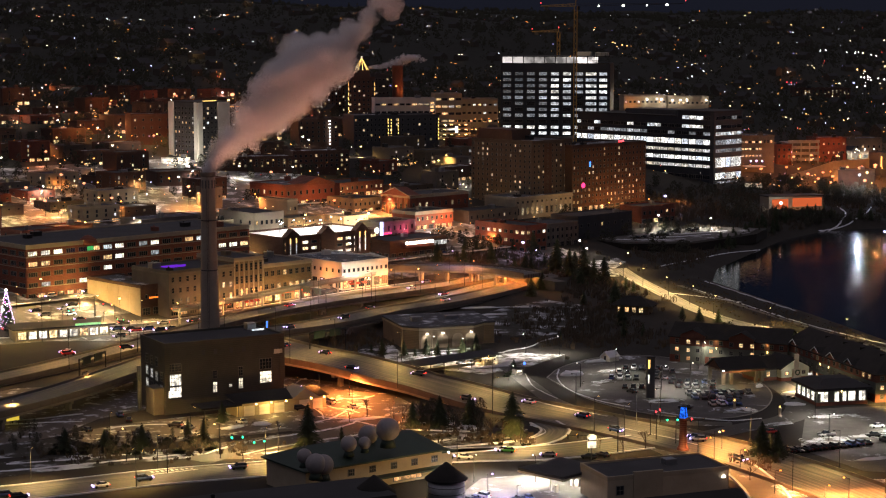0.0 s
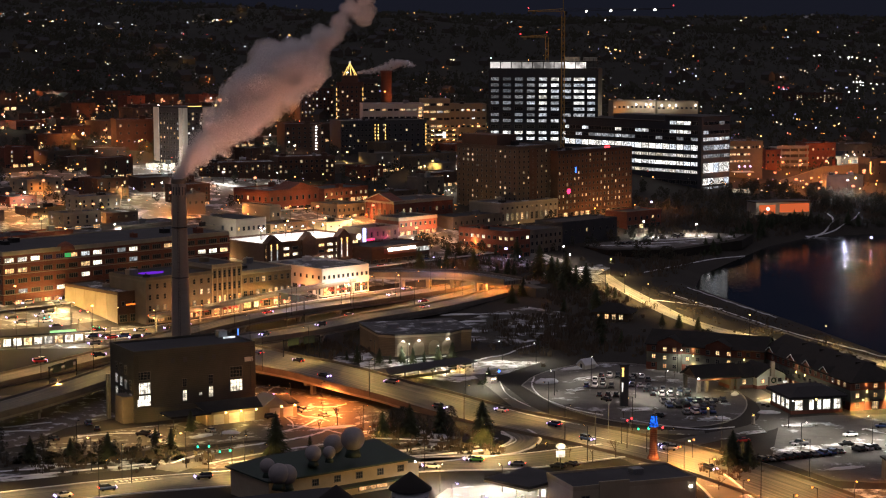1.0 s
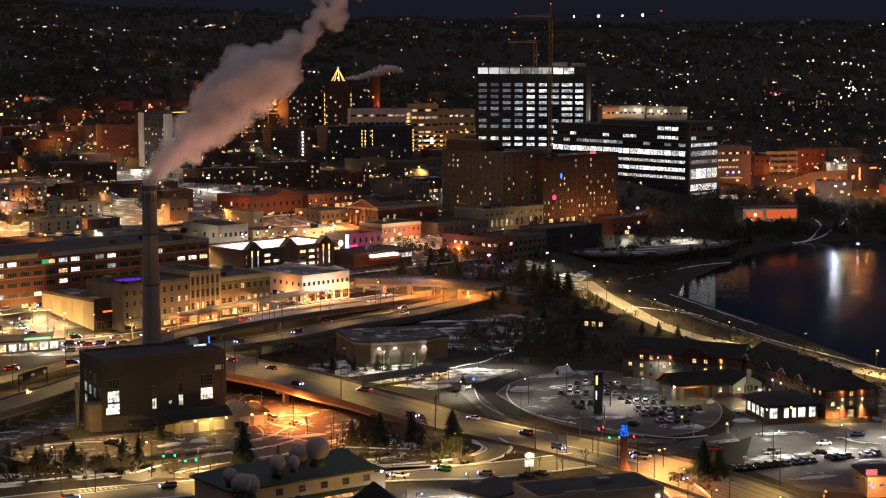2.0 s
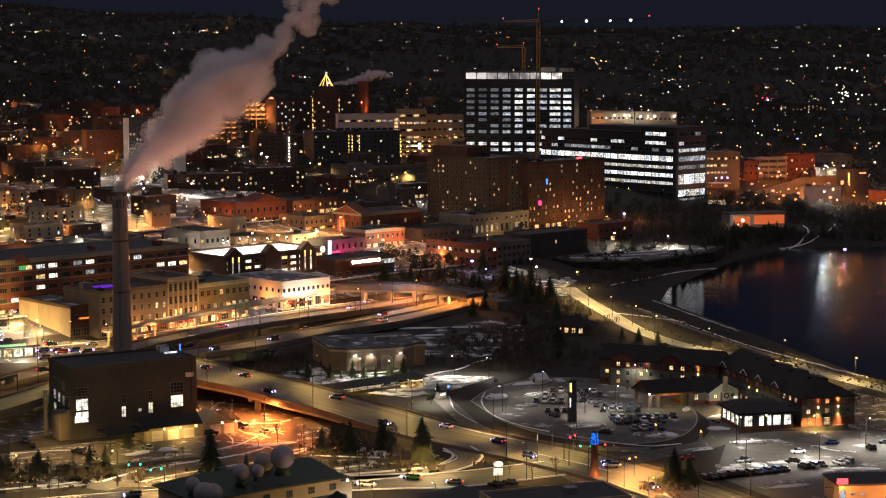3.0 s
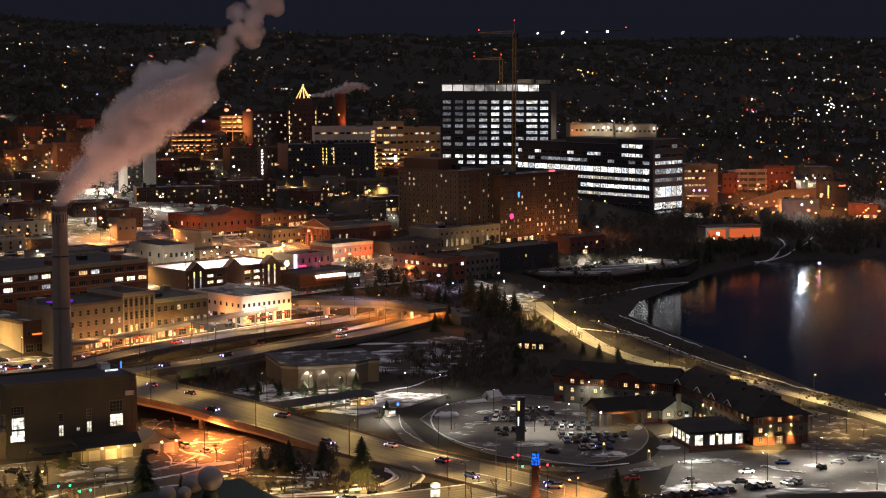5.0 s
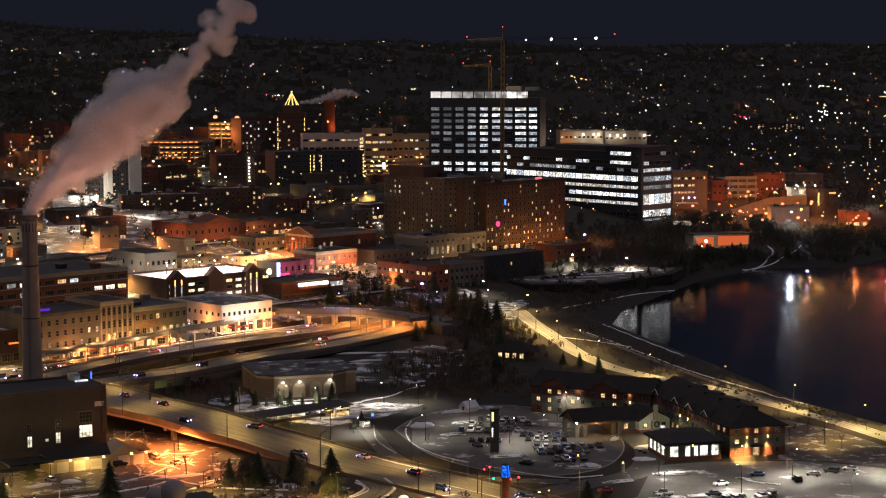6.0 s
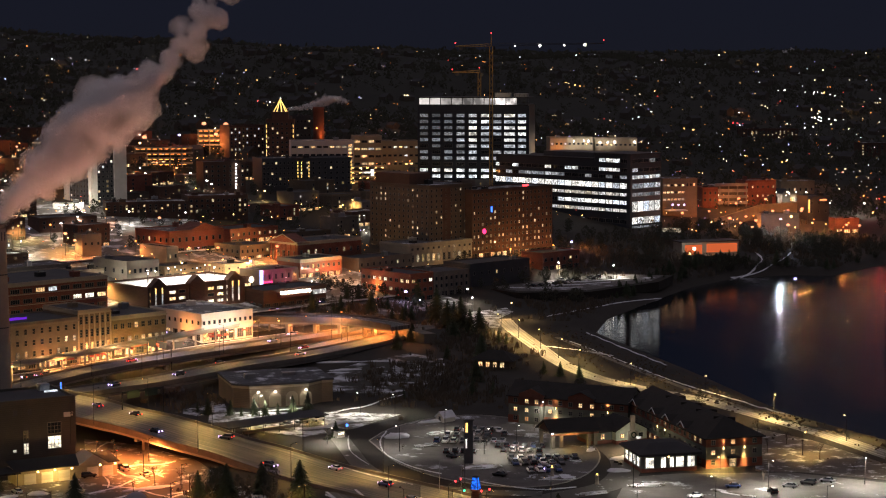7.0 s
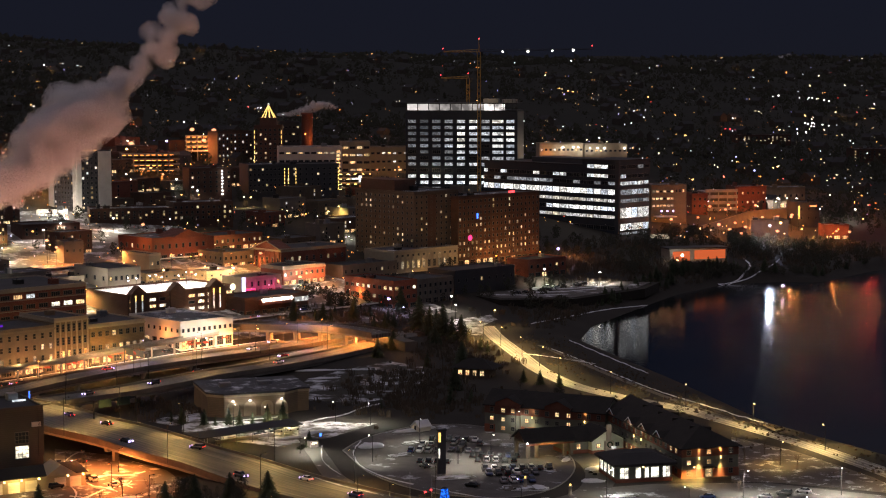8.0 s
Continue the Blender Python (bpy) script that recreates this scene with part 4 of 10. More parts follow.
# second and third rows
block("cream_store", (-77.9, 881.5, 6.5), 14, 34.7, 9.4, M_CREAM, "cream plastered store with a blank side wall", floors=2, nR=3, lit=0.1, shops=0.0)
block("pale_two_storey_row", (-147, 904.8, 14), 35.5, 18, 9.4, M_GREYW, "pale two-storey row with many windows", floors=2, ground=3.6, nR=11, win=(1.2, 1.8), lit=0.2, shops=0.4, panes=[M_WHITE, M_WARM])
block("flat_dark_roof_store", (-94.4, 929.7, 12), 18.8, 29.2, 12.0, M_STONE, "pale stone store with a dark flat roof", floors=2, nR=6, nL=4, win=(1.6, 2.2), lit=0.05, shops=0.1, rooftop=2)
RB = block("red_gabled_hall", (-85.6, 1009.8, 19), 35.1, 30.9, 12.4, M_RED, "red brick hall with a low gable, lit orange", floors=2, ground=5, nR=8, nL=6, win=(1.6, 2.4), lit=0.12, shops=0.2, cornice=M_RED)
gb = bmesh.new()
v = [gb.verts.new(p) for p in ((12, -0.3, 12.4), (34, -0.3, 12.4), (23, -0.3, 16.4), (12, 14, 12.4), (34, 14, 12.4), (23, 14, 16.4))]
for f in ((0, 1, 2), (5, 4, 3), (0, 2, 5, 3), (2, 1, 4, 5)):
    gb.faces.new([v[i] for i in f])
part("gable", gb, M_RED, RB)
block("cream_corner_shop", (-81.5, 973.2, 15), 7, 23.7, 11.8, M_CREAM, "cream rendered corner shop with a plain wall", floors=2, nR=2, lit=0.1, shops=0.3)
block("orange_lit_row", (-58.1, 1049.2, 21), 33, 22, 8.2, M_RED, "low red brick row in orange street light", floors=2, ground=3.8, nR=9, lit=0.15, shops=0.4)
block("low_brick_row", (-48.5, 1008.5, 16), 20, 22, 8.0, M_TANB, "low tan brick row with lit fronts", floors=2, ground=3.8, nR=6, nL=5, lit=0.15, shops=0.5)
BK = block("pedimented_bank", (-17.7, 1001.2, 12), 44, 22.9, 14.5, M_RED, "red brick bank with a pediment and tall arched windows", floors=1, ground=9, nR=0, nL=0, shops=-1, cornice=M_STONE, rooftop=2)
face_windows(BK, (0, 22.9), -90, 22.9, 1, 7.0, 0, 2.2, 6.6, 5, 0.0, [M_WARM], 2, 4)
face_windows(BK, (0, 0), 0, 44, 1, 9.5, 0, 1.5, 2.4, 9, 0.12, [M_WARM], 2, 2)
gb = bmesh.new()
v = [gb.verts.new(p) for p in ((-0.7, 23.4, 14.5), (-0.7, -0.5, 14.5), (-0.7, 11.45, 18.8), (8, 23.4, 14.5), (8, -0.5, 14.5), (8, 11.45, 18.8))]
for f in ((0, 1, 2), (5, 4, 3), (0, 2, 5, 3), (2, 1, 4, 5), (1, 0, 3, 4)):
    gb.faces.new([v[i] for i in f])
part("pediment", gb, M_RED, BK, "red brick pediment")
tb = bmesh.new()
for a_, b_ in (((-0.8, 23.4, 14.5), (-0.8, 11.45, 18.8)), ((-0.8, 11.45, 18.8), (-0.8, -0.5, 14.5)), ((-0.8, -0.5, 14.4), (-0.8, 23.4, 14.4))):
    add_tube(tb, a_, b_, 0.28, 0.28, 5)
part("pediment_trim", tb, M_STONE, BK, "pale stone trim round the pediment")
for i in range(6):
    part("column", tube((-0.45, 1.4 + i * 4.02, 1.5), (-0.45, 1.4 + i * 4.02, 13.6), 0.45, 0.38, 10), M_RED, BK)
PK = block("pink_lit_theatre", (-32.2, 947.5, 9), 24.4, 16, 8.6, M_CONC, "small white building washed in pink light", floors=2, ground=3.6, nR=6, win=(1.4, 2.6), lit=0.0, shops=0.0, pilasters=6)
part("blade_sign", box(-0.3, 0.9, -1.7, -0.3, 2.2, 9.4), glow("blade_sign_light", (0.55, 0.6, 1.0), 2.0), PK, "upright blue-white lit sign")
part("sign_band", box(1.2, 7.5, -0.7, -0.4, 2.8, 3.6), M_PINKL, PK, "pink lit band over the entrance")
MQ = block("marquee_cinema", (-25.8, 900.1, 4.5), 38.2, 20, 8.8, M_DARKB, "dark brick hall with a glowing marquee", floors=1, nR=3, nL=2, lit=0.0, shops=0.0)
part("marquee", box(8, 27, -2.6, 0.0, 5.6, 8.0, 0.1), M_RED, MQ)
for i in range(9):
    part("marquee_bulb", ball(0.9, 1), M_BULB_W, MQ, m=pose(9 + i * 2.1, -2.5, 7.8))
part("marquee_sign", box(29, 37, -1.4, -0.9, 5.6, 7.6), M_HOSPB, MQ, "white lit sign board")
block("lit_front_restaurant", (-14.5, 974.3, 10), 27.7, 18, 10.2, M_RED, "red brick restaurant with a bright white entrance", floors=2, ground=4.6, nR=8, win=(1.4, 2.0), lit=0.1, shops=0.75, cornice=M_STONE, panes=[M_SHOP])
block("red_flat_block", (42, 941.3, 2.5), 15.4, 36.3, 14.0, M_RED, "red flat-roofed block with a row of lit windows", floors=3, nR=4, nL=9, win=(2.2, 1.8), lit=[0.25, 0.35], panes=[M_BRIGHT, M_WARM], shops=0.2, cols=2, rooftop=3)
block("grey_annex", (53.3, 958.4, 3), 24.5, 20, 12.4, M_GREYW, "grey stone annex with dark windows", floors=3, nR=7, win=(1.6, 2.0), lit=0.06, shops=0.0, pilasters=7)
AR = block("arcaded_building", (40, 1026.6, 9.5), 46.9, 24, 13.4, M_STONE, "pale stone arcade building with tall arched windows", floors=2, ground=3.4, nR=0, shops=-1, cornice=M_STONE, rooftop=2)
face_windows(AR, (0, 0), 0, 46.9, 1, 6.6, 0, 1.9, 5.0, 12, 0.55, [M_WARM], 2, 4)
face_windows(AR, (0, 0), 0, 46.9, 1, 11.1, 0, 1.4, 1.3, 12, 0.3, [M_WARM], 2, 1)
for i in range(12):
    part("arch", lathe([(1.15, 0), (1.15, 0.25)], 14), M_STONE, AR, m=pose(1.95 + i * 3.91, -0.02, 9.1, 90, 0, 0))
block("stone_wing", (14, 1001, 9), 38, 16, 9.0, M_GREYW, "low grey wing beside the arcade", floors=2, nR=9, lit=0.1, shops=0.15)

# tall blocks
HT = block("brown_hotel_tower", (50.2, 1050, 12), 33.1, 48.2, 40.8, M_BROWN, "tall brown brick hotel with scattered lit rooms", floors=13, ground=4.5, nR=9, nL=13, win=(1.2, 1.5), lit=[0.1, 0.05, 0.2, 0.14, 0.06, 0.25, 0.1], shops=-1, rooftop=1, cornice=M_BROWN)
# Shade of a recess, put on as a darker brick strip.
part("recess", box(10, 16.5, -0.12, 0.02, 4, 39.5), M_DARKB, HT, "dark strip for the shade of a recess")
part("penthouse", box(2, 18, 18, 46, 40.8, 47.0), M_DARKB, HT)
H2 = block("brick_hotel", (73.9, 1065, 11), 65.1, 20, 38.4, M_HOTELB, "dark red brick hotel with many small lit windows", floors=11, ground=4.5, nR=20, win=(1.15, 1.7), lit=[0.42, 0.34, 0.3, 0.12, 0.3, 0.12, 0.1, 0.06, 0.1, 0.08], shops=0.5, rooftop=2, cornice=M_DARKB)
part("red_disc_sign", lathe([(1.45, 0), (1.45, 0.3)], 20), M_PINKL, H2, "round red lit sign", m=pose(9, -0.4, 15.6, 90, 0, 0))
part("roof_sign", box(40, 44.6, -0.4, -0.1, 39.2, 40.3), M_REDL, H2, "red lit roof letters shown as a bar")
part("blue_sign", box(14.6, 15.5, -0.4, -0.1, 26, 29), M_BLUEL, H2, "blue lit sign panel")

# glass clinic: long wing and end
CL = empty("glass_clinic_wing", pose(175.3, 1209, 12, 0, 0, GRID), "dark glass clinic wing with bright office floors", "hospital")
part("wall", box(0, 30.1, 0, 30, -6, 50.2), M_STEELW, CL)
part("wall", box(0, 28, 30, 186, -6, 46.6), M_STEELW, CL)
part("roof", box(-0.4, 30.5, -0.4, 30.3, 50.2, 51.0), M_ROOF, CL)
part("roof", box(-0.3, 28.4, 30.3, 186.4, 46.6, 47.3), M_ROOF, CL)
part("penthouse", box(6, 24, 36, 80, 47.3, 50.5), M_DARKW, CL)
part("corner_pier", box(-0.5, 1.6, -0.5, 2.6, -6, 50.0), M_DARKW, CL)
rg = random.Random(3)
for z, near, far_, mat, hh in [(2.4, 0.12, 0.1, M_HOSP, 2.6), (7.9, 0.25, 0.1, M_HOSP, 2.6), (14.9, 1.0, 0.5, M_WARMW, 2.2), (20, 1.0, 0.6, M_CLIN, 2.7), (25.1, 1.0, 0.6, M_WARMW, 2.2), (30.6, 1.0, 1.0, M_CLIN, 3.6), (36.1, 0.95, 0.6, M_HOSP, 2.3), (40.6, 0.9, 0.4, M_HOSPB, 2.3), (46.4, 0.95, 0, M_HOSPB, 2.6)]:
    for i in range(31):
        v_ = 5.6 + i * 5.9
        if z > 45 and v_ > 28:
            continue
        share = near if v_ < (62 if z < 33 else 27) else far_
        mm = mat if rg.random() < share else M_PANE
        part("window", window_mesh(5.7, hh, mm, 4, 1), None, CL, m=pose(-0.02, v_, z, 0, 0, -90))
for z, share, mat, tall in [(3.5, 0.8, M_HOSP, 3.6), (8.6, 1, M_CLIN, 4.4), (17.5, 1, M_CLIN, 6.6), (25.1, 0.95, M_HOSP, 2.4), (30.6, 0.9, M_HOSP, 3.4), (36.1, 0.9, M_HOSPB, 2.4), (40.6, 0.35, M_HOSP, 2.4), (46.4, 0.3, M_HOSP, 2.4)]:
    for i in range(5):
        mm = mat if rg.random() < share else M_PANE
        part("window", window_mesh(5.4, tall, mm, 5, 2 if tall > 4 else 1), None, CL, m=pose(4.4 + i * 5.6, -0.02, z, 0, 0, 0))

# hospital tower under construction lights
TW = empty("hospital_tower", pose(40.2, 1303.0, 28, 0, 0, -9.5), "dark glass hospital tower with a bright top storey", "hospital")
part("wall", box(0, 76, 0, 34, -8, 63.6), M_STEELW, TW)
part("roof", box(0.4, 75.6, 0.4, 33.6, 68.8, 69.3), M_ROOF, TW)
tb = bmesh.new()
add_box(tb, 0.6, 75.4, 0.6, 33.4, 63.6, 64.3)
for i in range(11):
    add_box(tb, 0.6 + i * 7.43, 1.0 + i * 7.43, 0.5, 0.9, 64.3, 68.8)
for x in (66.5, 69.5, 72.5, 75):
    add_box(tb, x, x + 0.25, 0.2, 0.5, 63, 71.5)
    add_box(tb, x - 3, x + 0.2, 0.2, 0.35, 66.0, 66.2)
part("crown_frame", tb, M_METAL, TW)
for i in range(9):
    part("crown_panel", box(1.1 + i * 7.43, 7.9 + i * 7.43, 0.7, 0.8, 64.3, 68.6), glow("crown_panel_light", (1.0, 0.92, 0.88), (0.75, 0.6, 0.42, 0.4, 0.42, 0.7, 0.6, 1.3, 1.2)[i], 0, None, 0.12), TW)
for f in range(12):
    z = 56.9 - f * 4.1
    for i in range(9):
        share = 1.0 if f < 4 or f in (9, 10) else 0.85 if f in (4, 6, 7) else 0.45
        m_ = (M_HOSPB if f in (9, 10) or (i in (4, 5, 7, 8) and f < 5 and rg.random() < 0.6) else M_HOSP if i > 2 and f != 8 else M_HOSPD) if rg.random() < share else M_PANE
        part("window", window_mesh(5.6 if i != 7 else 7.6, 2.3, m_, 4 if i % 3 else 5, 2), None, TW, m=pose(4.4 + i * 8.35, -0.02, z, 0, 0, 0))
part("roof_plant", box(52, 62, 6, 16, 69.3, 72.0), M_GALV, TW)
part("roof_plant", box(65, 74, 6, 16, 69.3, 71.6), M_GALV, TW)


# cranes
def tower_crane(x, y, base, deck, apex, back, jib, lamps, label):
    """Lattice crane: deck is the height of the jib's foot, back and jib its two ends (x, z), lamps hang under the jib."""
    root = empty("tower_crane", pose(x, y, base), label, "crane", "cranes")
    cb = bmesh.new()
    for sx in (-1, 1):
        for sy in (-1, 1):
            add_tube(cb, (sx, sy, 0), (sx, sy, deck), 0.22, 0.22, 4)
    for k in range(int(deck / 4)):
        z = k * 4.0
        for (xa, ya), (xb, yb) in (((-1, -1), (1, -1)), ((1, -1), (-1, -1)), ((-1, 1), (-1, -1))):
            add_tube(cb, (xa, ya, z), (xb, yb, z + 4), 0.12, 0.12, 3)
    add_tube(cb, (0, 0, deck), (0, 0, apex), 0.3, 0.15, 4)
    part("mast", cb, M_CRANE, root)
    for nm, (xe, ze), r_, mt in (("counter_jib", back, 0.24, M_CRANE), ("jib", jib, 0.14, M_METAL)):
        if not xe:
            continue
        jb = bmesh.new()
        n = max(4, int(abs(xe) / 2.4))
        add_tube(jb, (0, 0, deck), (xe, 0, ze), r_, r_, 4)
        add_tube(jb, (0, 0, deck + 1.6), (xe, 0, ze + 0.3), r_ * 0.8, r_ * 0.8, 4)
        for k in range(n):
            a, b = k / n, (k + 1) / n
            add_tube(jb, (xe * a, 0, deck + (ze - deck) * a), (xe * b, 0, deck + (ze - deck) * b + 1.6 - 1.3 * b), r_ * 0.5, r_ * 0.5, 3)
        part(nm, jb, mt, root)
        part("warning_light", ball(0.45, 1), M_REDL, root, "red warning light", m=pose(xe, 0, ze + 2.2))
    part("counterweight", box(back[0] * 0.9, back[0] * 0.9 + 2.6, -1, 1, deck - 2.2, deck - 0.3), M_CONC_D, root)
    part("cab", box(0.9, 2.6, -1.1, 0.9, deck - 2.6, deck - 0.2), M_METAL, root)
    part("warning_light", ball(0.45, 1), M_REDL, root, "red warning light", m=pose(0, 0, apex + 0.3))
    for xl, zl, r_ in lamps:
        part("jib_lamp", ball(r_, 1), M_BULB_W, root, "white work lamp under the jib", m=pose(xl, 0, zl))
        part("lamp_hanger", tube((xl, 0, zl), (xl, 0, deck + (jib[1] - deck) * xl / jib[0]), 0.06, 0.06, 4), M_METAL, root)
    return root


tower_crane(89, 1262, 28, 103.0, 111.2, (-23.4, 102.9), (73.5, 104.6), ((15.4, 103.0, 0.62), (31.8, 103.3, 0.85), (47.7, 103.6, 0.6), (61.2, 104.0, 0.9)), "tan lattice tower crane with white work lamps and red warning lights")
tower_crane(82.9, 1348, 22, 113.6 - 22, 113.6 - 19, (-19.0, 113.6 - 22.0), (0, 0), (), "small tan lattice tower crane behind the hospital tower")

# ---- upper town ----
def slab(name, B, R, L, roof, wall, label, ang=10, **k):
    """A block given by its roof height."""
    base = min(ground_z(*B), roof - 9) - 1
    return block(name, (B[0], B[1], base), R, L, roof - base, wall, label, ang=ang, **k)


slab("dark_apartment_tower", (-96.7, 1385), 27.4, 18, 75, M_DARKB, "dark apartment tower with scattered lit rooms", 30, floors=9, ground=4, nR=9, win=(1.4, 1.5), lit=0.3, shops=-1, panes=[M_WARM, M_WHITE], base=40)
PY = slab("pyramid_top_tower", (-69.9, 1378), 20, 20, 79.5, M_DARKB, "dark office tower with light strings and a lit pyramid top", 2, floors=9, ground=4, nR=6, win=(1.5, 1.6), lit=0.35, shops=-1)
hpy = 79.5 - PY.matrix_basis.translation.z
for x in (0.4, 19.6):
    for k in range(8):
        part("light_string", box(x - 0.2, x + 0.2, -0.5, -0.1, hpy - 3 - k * 3.6 - 2.2, hpy - 3 - k * 3.6), M_GOLDL, PY, "vertical string of yellow lights")
for i in range(9):
    a = 2 * math.pi * i / 9
    part("pyramid_string", tube((10 + 5 * math.cos(a), 10 + 5 * math.sin(a), hpy + 6.0), (10, 10, hpy + 15.0), 0.22, 0.22, 4), M_GOLDL, PY, "slanting string of golden lights")
part("pyramid_base", box(4, 16, 4, 16, hpy, hpy + 6), M_DARKB, PY)
part("pyramid_star", ball(0.9, 1), M_BRIGHT, PY, "white star light", m=pose(10, 10, hpy + 15.4))
slab("rear_office_slab", (-54.6, 1420), 15.6, 18, 81, M_DARKW, "dark office slab behind a lit pyramid", 30, floors=6, nR=5, win=(2.0, 1.4), lit=[0.2, 0.1, 0.1, 0.3], shops=-1)
BS = empty("brick_stack", pose(-34, 1408, 50), "round brick stack lit orange from below", "chimney")
part("shaft", lathe([(4.4, 0), (4.1, 20), (4.0, 36.5), (4.3, 37), (4.3, 38.5), (3.4, 38.5), (3.4, 37)], 20), M_RED, BS)
part("stack_lamp", ball(0.7, 1), M_BULB_O, BS, "orange lamp on the stack", m=pose(-1.0, -4.6, 23))
WW = slab("white_clinic_slab", (-48.9, 1340), 44.1, 22, 65.6, M_WHITEW, "white clinic building with narrow window bands", 8, floors=4, nR=10, win=(3.4, 1.5), lit=[0.2, 0.1, 0.45], shops=-1, panes=[M_SHOP, M_WARM], cols=3)
for k in range(7):
    part("stair_window", window_mesh(3.0, 2.0, M_SHOP, 2, 1), None, WW, m=pose(41.5, -0.05, 3 + k * 2.7))
slab("cream_office_wing", (-6.1, 1362), 20, 20, 68.3, M_CREAM, "cream office wing with bright yellow floors", 8, floors=5, nR=4, win=(4.0, 1.8), lit=0.62, shops=-1, panes=[M_SHOP, M_WARM, M_WARMW], cols=4)
slab("cream_clinic_wing", (13.5, 1370), 27.1, 20, 64.3, M_CREAM, "cream clinic wing with a few lit windows", 8, floors=4, nR=7, win=(2.4, 1.5), lit=0.3, shops=-1, panes=[M_WHITE, M_SHOP])
for nm, B_, R_, rf in (("dark_condominium", (-36.6, 1250), 36.2, 58), ("dark_condominium", (-58.8, 1235), 24.2, 58.5)):
    c_ = slab(nm, B_, R_, 25, rf, M_DARKW, "dark condominium block with strings of small lights", 20, floors=6, nR=9, win=(1.5, 1.6), lit=0.12, shops=-1)
    hh = rf - c_.matrix_basis.translation.z
    for x in (2, 7, R_ - 0.5) if R_ > 30 else (R_ - 0.5,):
        for k in range(7):
            part("light_string", box(x - 0.2, x + 0.2, -0.4, -0.1, hh - 3.2 - k * 2.2, hh - 1.9 - k * 2.2), M_GOLDL, c_, "string of yellow lights")
a8 = slab("dark_flats", (-94, 1215), 27.2, 20, 57.3, M_DARKB, "dark block of flats with a vertical row of lamps", 20, floors=6, nR=7, win=(1.4, 1.5), lit=0.12, shops=-1)
for k in range(8):
    part("balcony_lamp", ball(0.5, 1), M_BULB_W, a8, "small white lamp", m=pose(21, -0.6, 56 - a8.matrix_basis.translation.z - k * 2.1))
for nm, B_, R_, rf, n_ in (("lit_parking_deck", (-154.4, 1318), 39.5, 62.7, 4), ("lit_parking_deck", (-121.2, 1398), 23, 72.3, 3)):
    g_ = empty(nm, pose(B_[0], B_[1], rf - n_ * 3.6 - 4, 0, 0, 10), "open parking deck glowing with orange light", "garage", "parking decks")
    for k in range(n_ + 1):
        part("deck_slab", box(0, R_, 0, 20, 3 + k * 3.6, 3.45 + k * 3.6), M_CONC, g_)
        part("deck_rail", box(0, R_, -0.15, 0.1, 3.45 + k * 3.6, 4.3 + k * 3.6), M_CONC, g_)
        if k:
            for i in range(int(R_ / 4)):
                part("deck_lamp", box(i * 4 + 0.6, i * 4 + 3.0, 1.5, 1.9, 2.6 + k * 3.6, 2.95 + k * 3.6), M_BULB_O, g_, "orange deck lamp")
    for i in range(int(R_ / 8) + 1):
        part("deck_column", box(i * 8, i * 8 + 0.7, 0.2, 0.9, -6, 3 + n_ * 3.6), M_CONC, g_)
    part("back_wall", box(0, R_, 19.6, 20, -6, 3 + n_ * 3.6), M_CONC_D, g_)
slab("dark_brick_store", (-197, 1180), 26, 20, 62, M_DARKB, "dark brick store with blank walls", 20, floors=4, nR=5, win=(1.4, 1.6), lit=0.05, shops=-1)
WD = empty("white_lit_deck", pose(-5.5, 1300, 30, 0, 0, 8), "open parking deck lit by white lamps with bright signs", "garage", "parking decks")
for k in range(5):
    part("deck_slab", box(0, 25, 0, 18, 6 + k * 3.4, 6.45 + k * 3.4), M_CONC, WD)
    part("deck_rail", box(0, 25, -0.15, 0.1, 6.45 + k * 3.4, 7.3 + k * 3.4), M_CREAM, WD)
    for i in range(5):
        part("deck_lamp", box(i * 5 + 1.2, i * 5 + 2.8, 1.5, 1.9, 5.6 + k * 3.4, 5.95 + k * 3.4), M_BULB_Y, WD, "amber deck lamp")
part("back_wall", box(0, 25, 17.6, 18, -6, 20), M_CONC_D, WD)
for i in range(4):
    part("deck_column", box(i * 8, i * 8 + 0.7, 0.2, 0.9, -6, 20), M_CONC, WD)
for x0, x1, z0, z1 in ((8, 15, 15.8, 16.8), (14, 16, 14, 18.5), (9, 13, 9, 10.0)):
    part("lit_sign", box(x0, x1, -0.6, -0.3, z0, z1), M_HOSPB, WD, "white lit sign panel")
slab("long_brick_flats", (-135, 1100), 46.9, 20, 40.2, M_DARKB, "long dark brick flats with rows of warm windows", 15, floors=4, nR=14, win=(1.3, 1.6), lit=0.25, shops=-1, rooftop=3)
slab("long_brick_flats", (-89.4, 1112), 35.1, 20, 43, M_DARKB, "long dark brick flats with rows of warm windows", 20, floors=4, nR=11, win=(1.4, 1.6), lit=0.25, shops=-1, rooftop=3)
slab("brick_warehouse", (-159.1, 1035), 32.2, 20, 36.5, M_DARKB, "dark brick warehouse with blank walls", 30, floors=3, nR=6, win=(1.4, 1.6), lit=0.1, shops=-1)
slab("pale_kiosk", (-126, 982.7), 10.2, 12, 32.2, M_GREYW, "small pale grey stone building", 30, floors=2, nR=3, win=(1.4, 1.6), lit=0.0, shops=-1)
AP = empty("white_pier_apartments", pose(-148.3, 1130, 36, 0, 0, GRID), "grey apartment slab with white piers and lit windows", "apartment building")
part("wall", box(0, 23.8, 0, 29.1, -6, 35.4), M_DARKW, AP)
part("roof", box(-0.2, 24, -0.2, 29.3, 35.4, 36.2), M_ROOF, AP)
for y0, y1 in ((0, 3.0), (24, 29.1)):
    part("white_pier", box(-0.7, 0.02, y0, y1, -4, 35.8), M_WHITEW, AP)
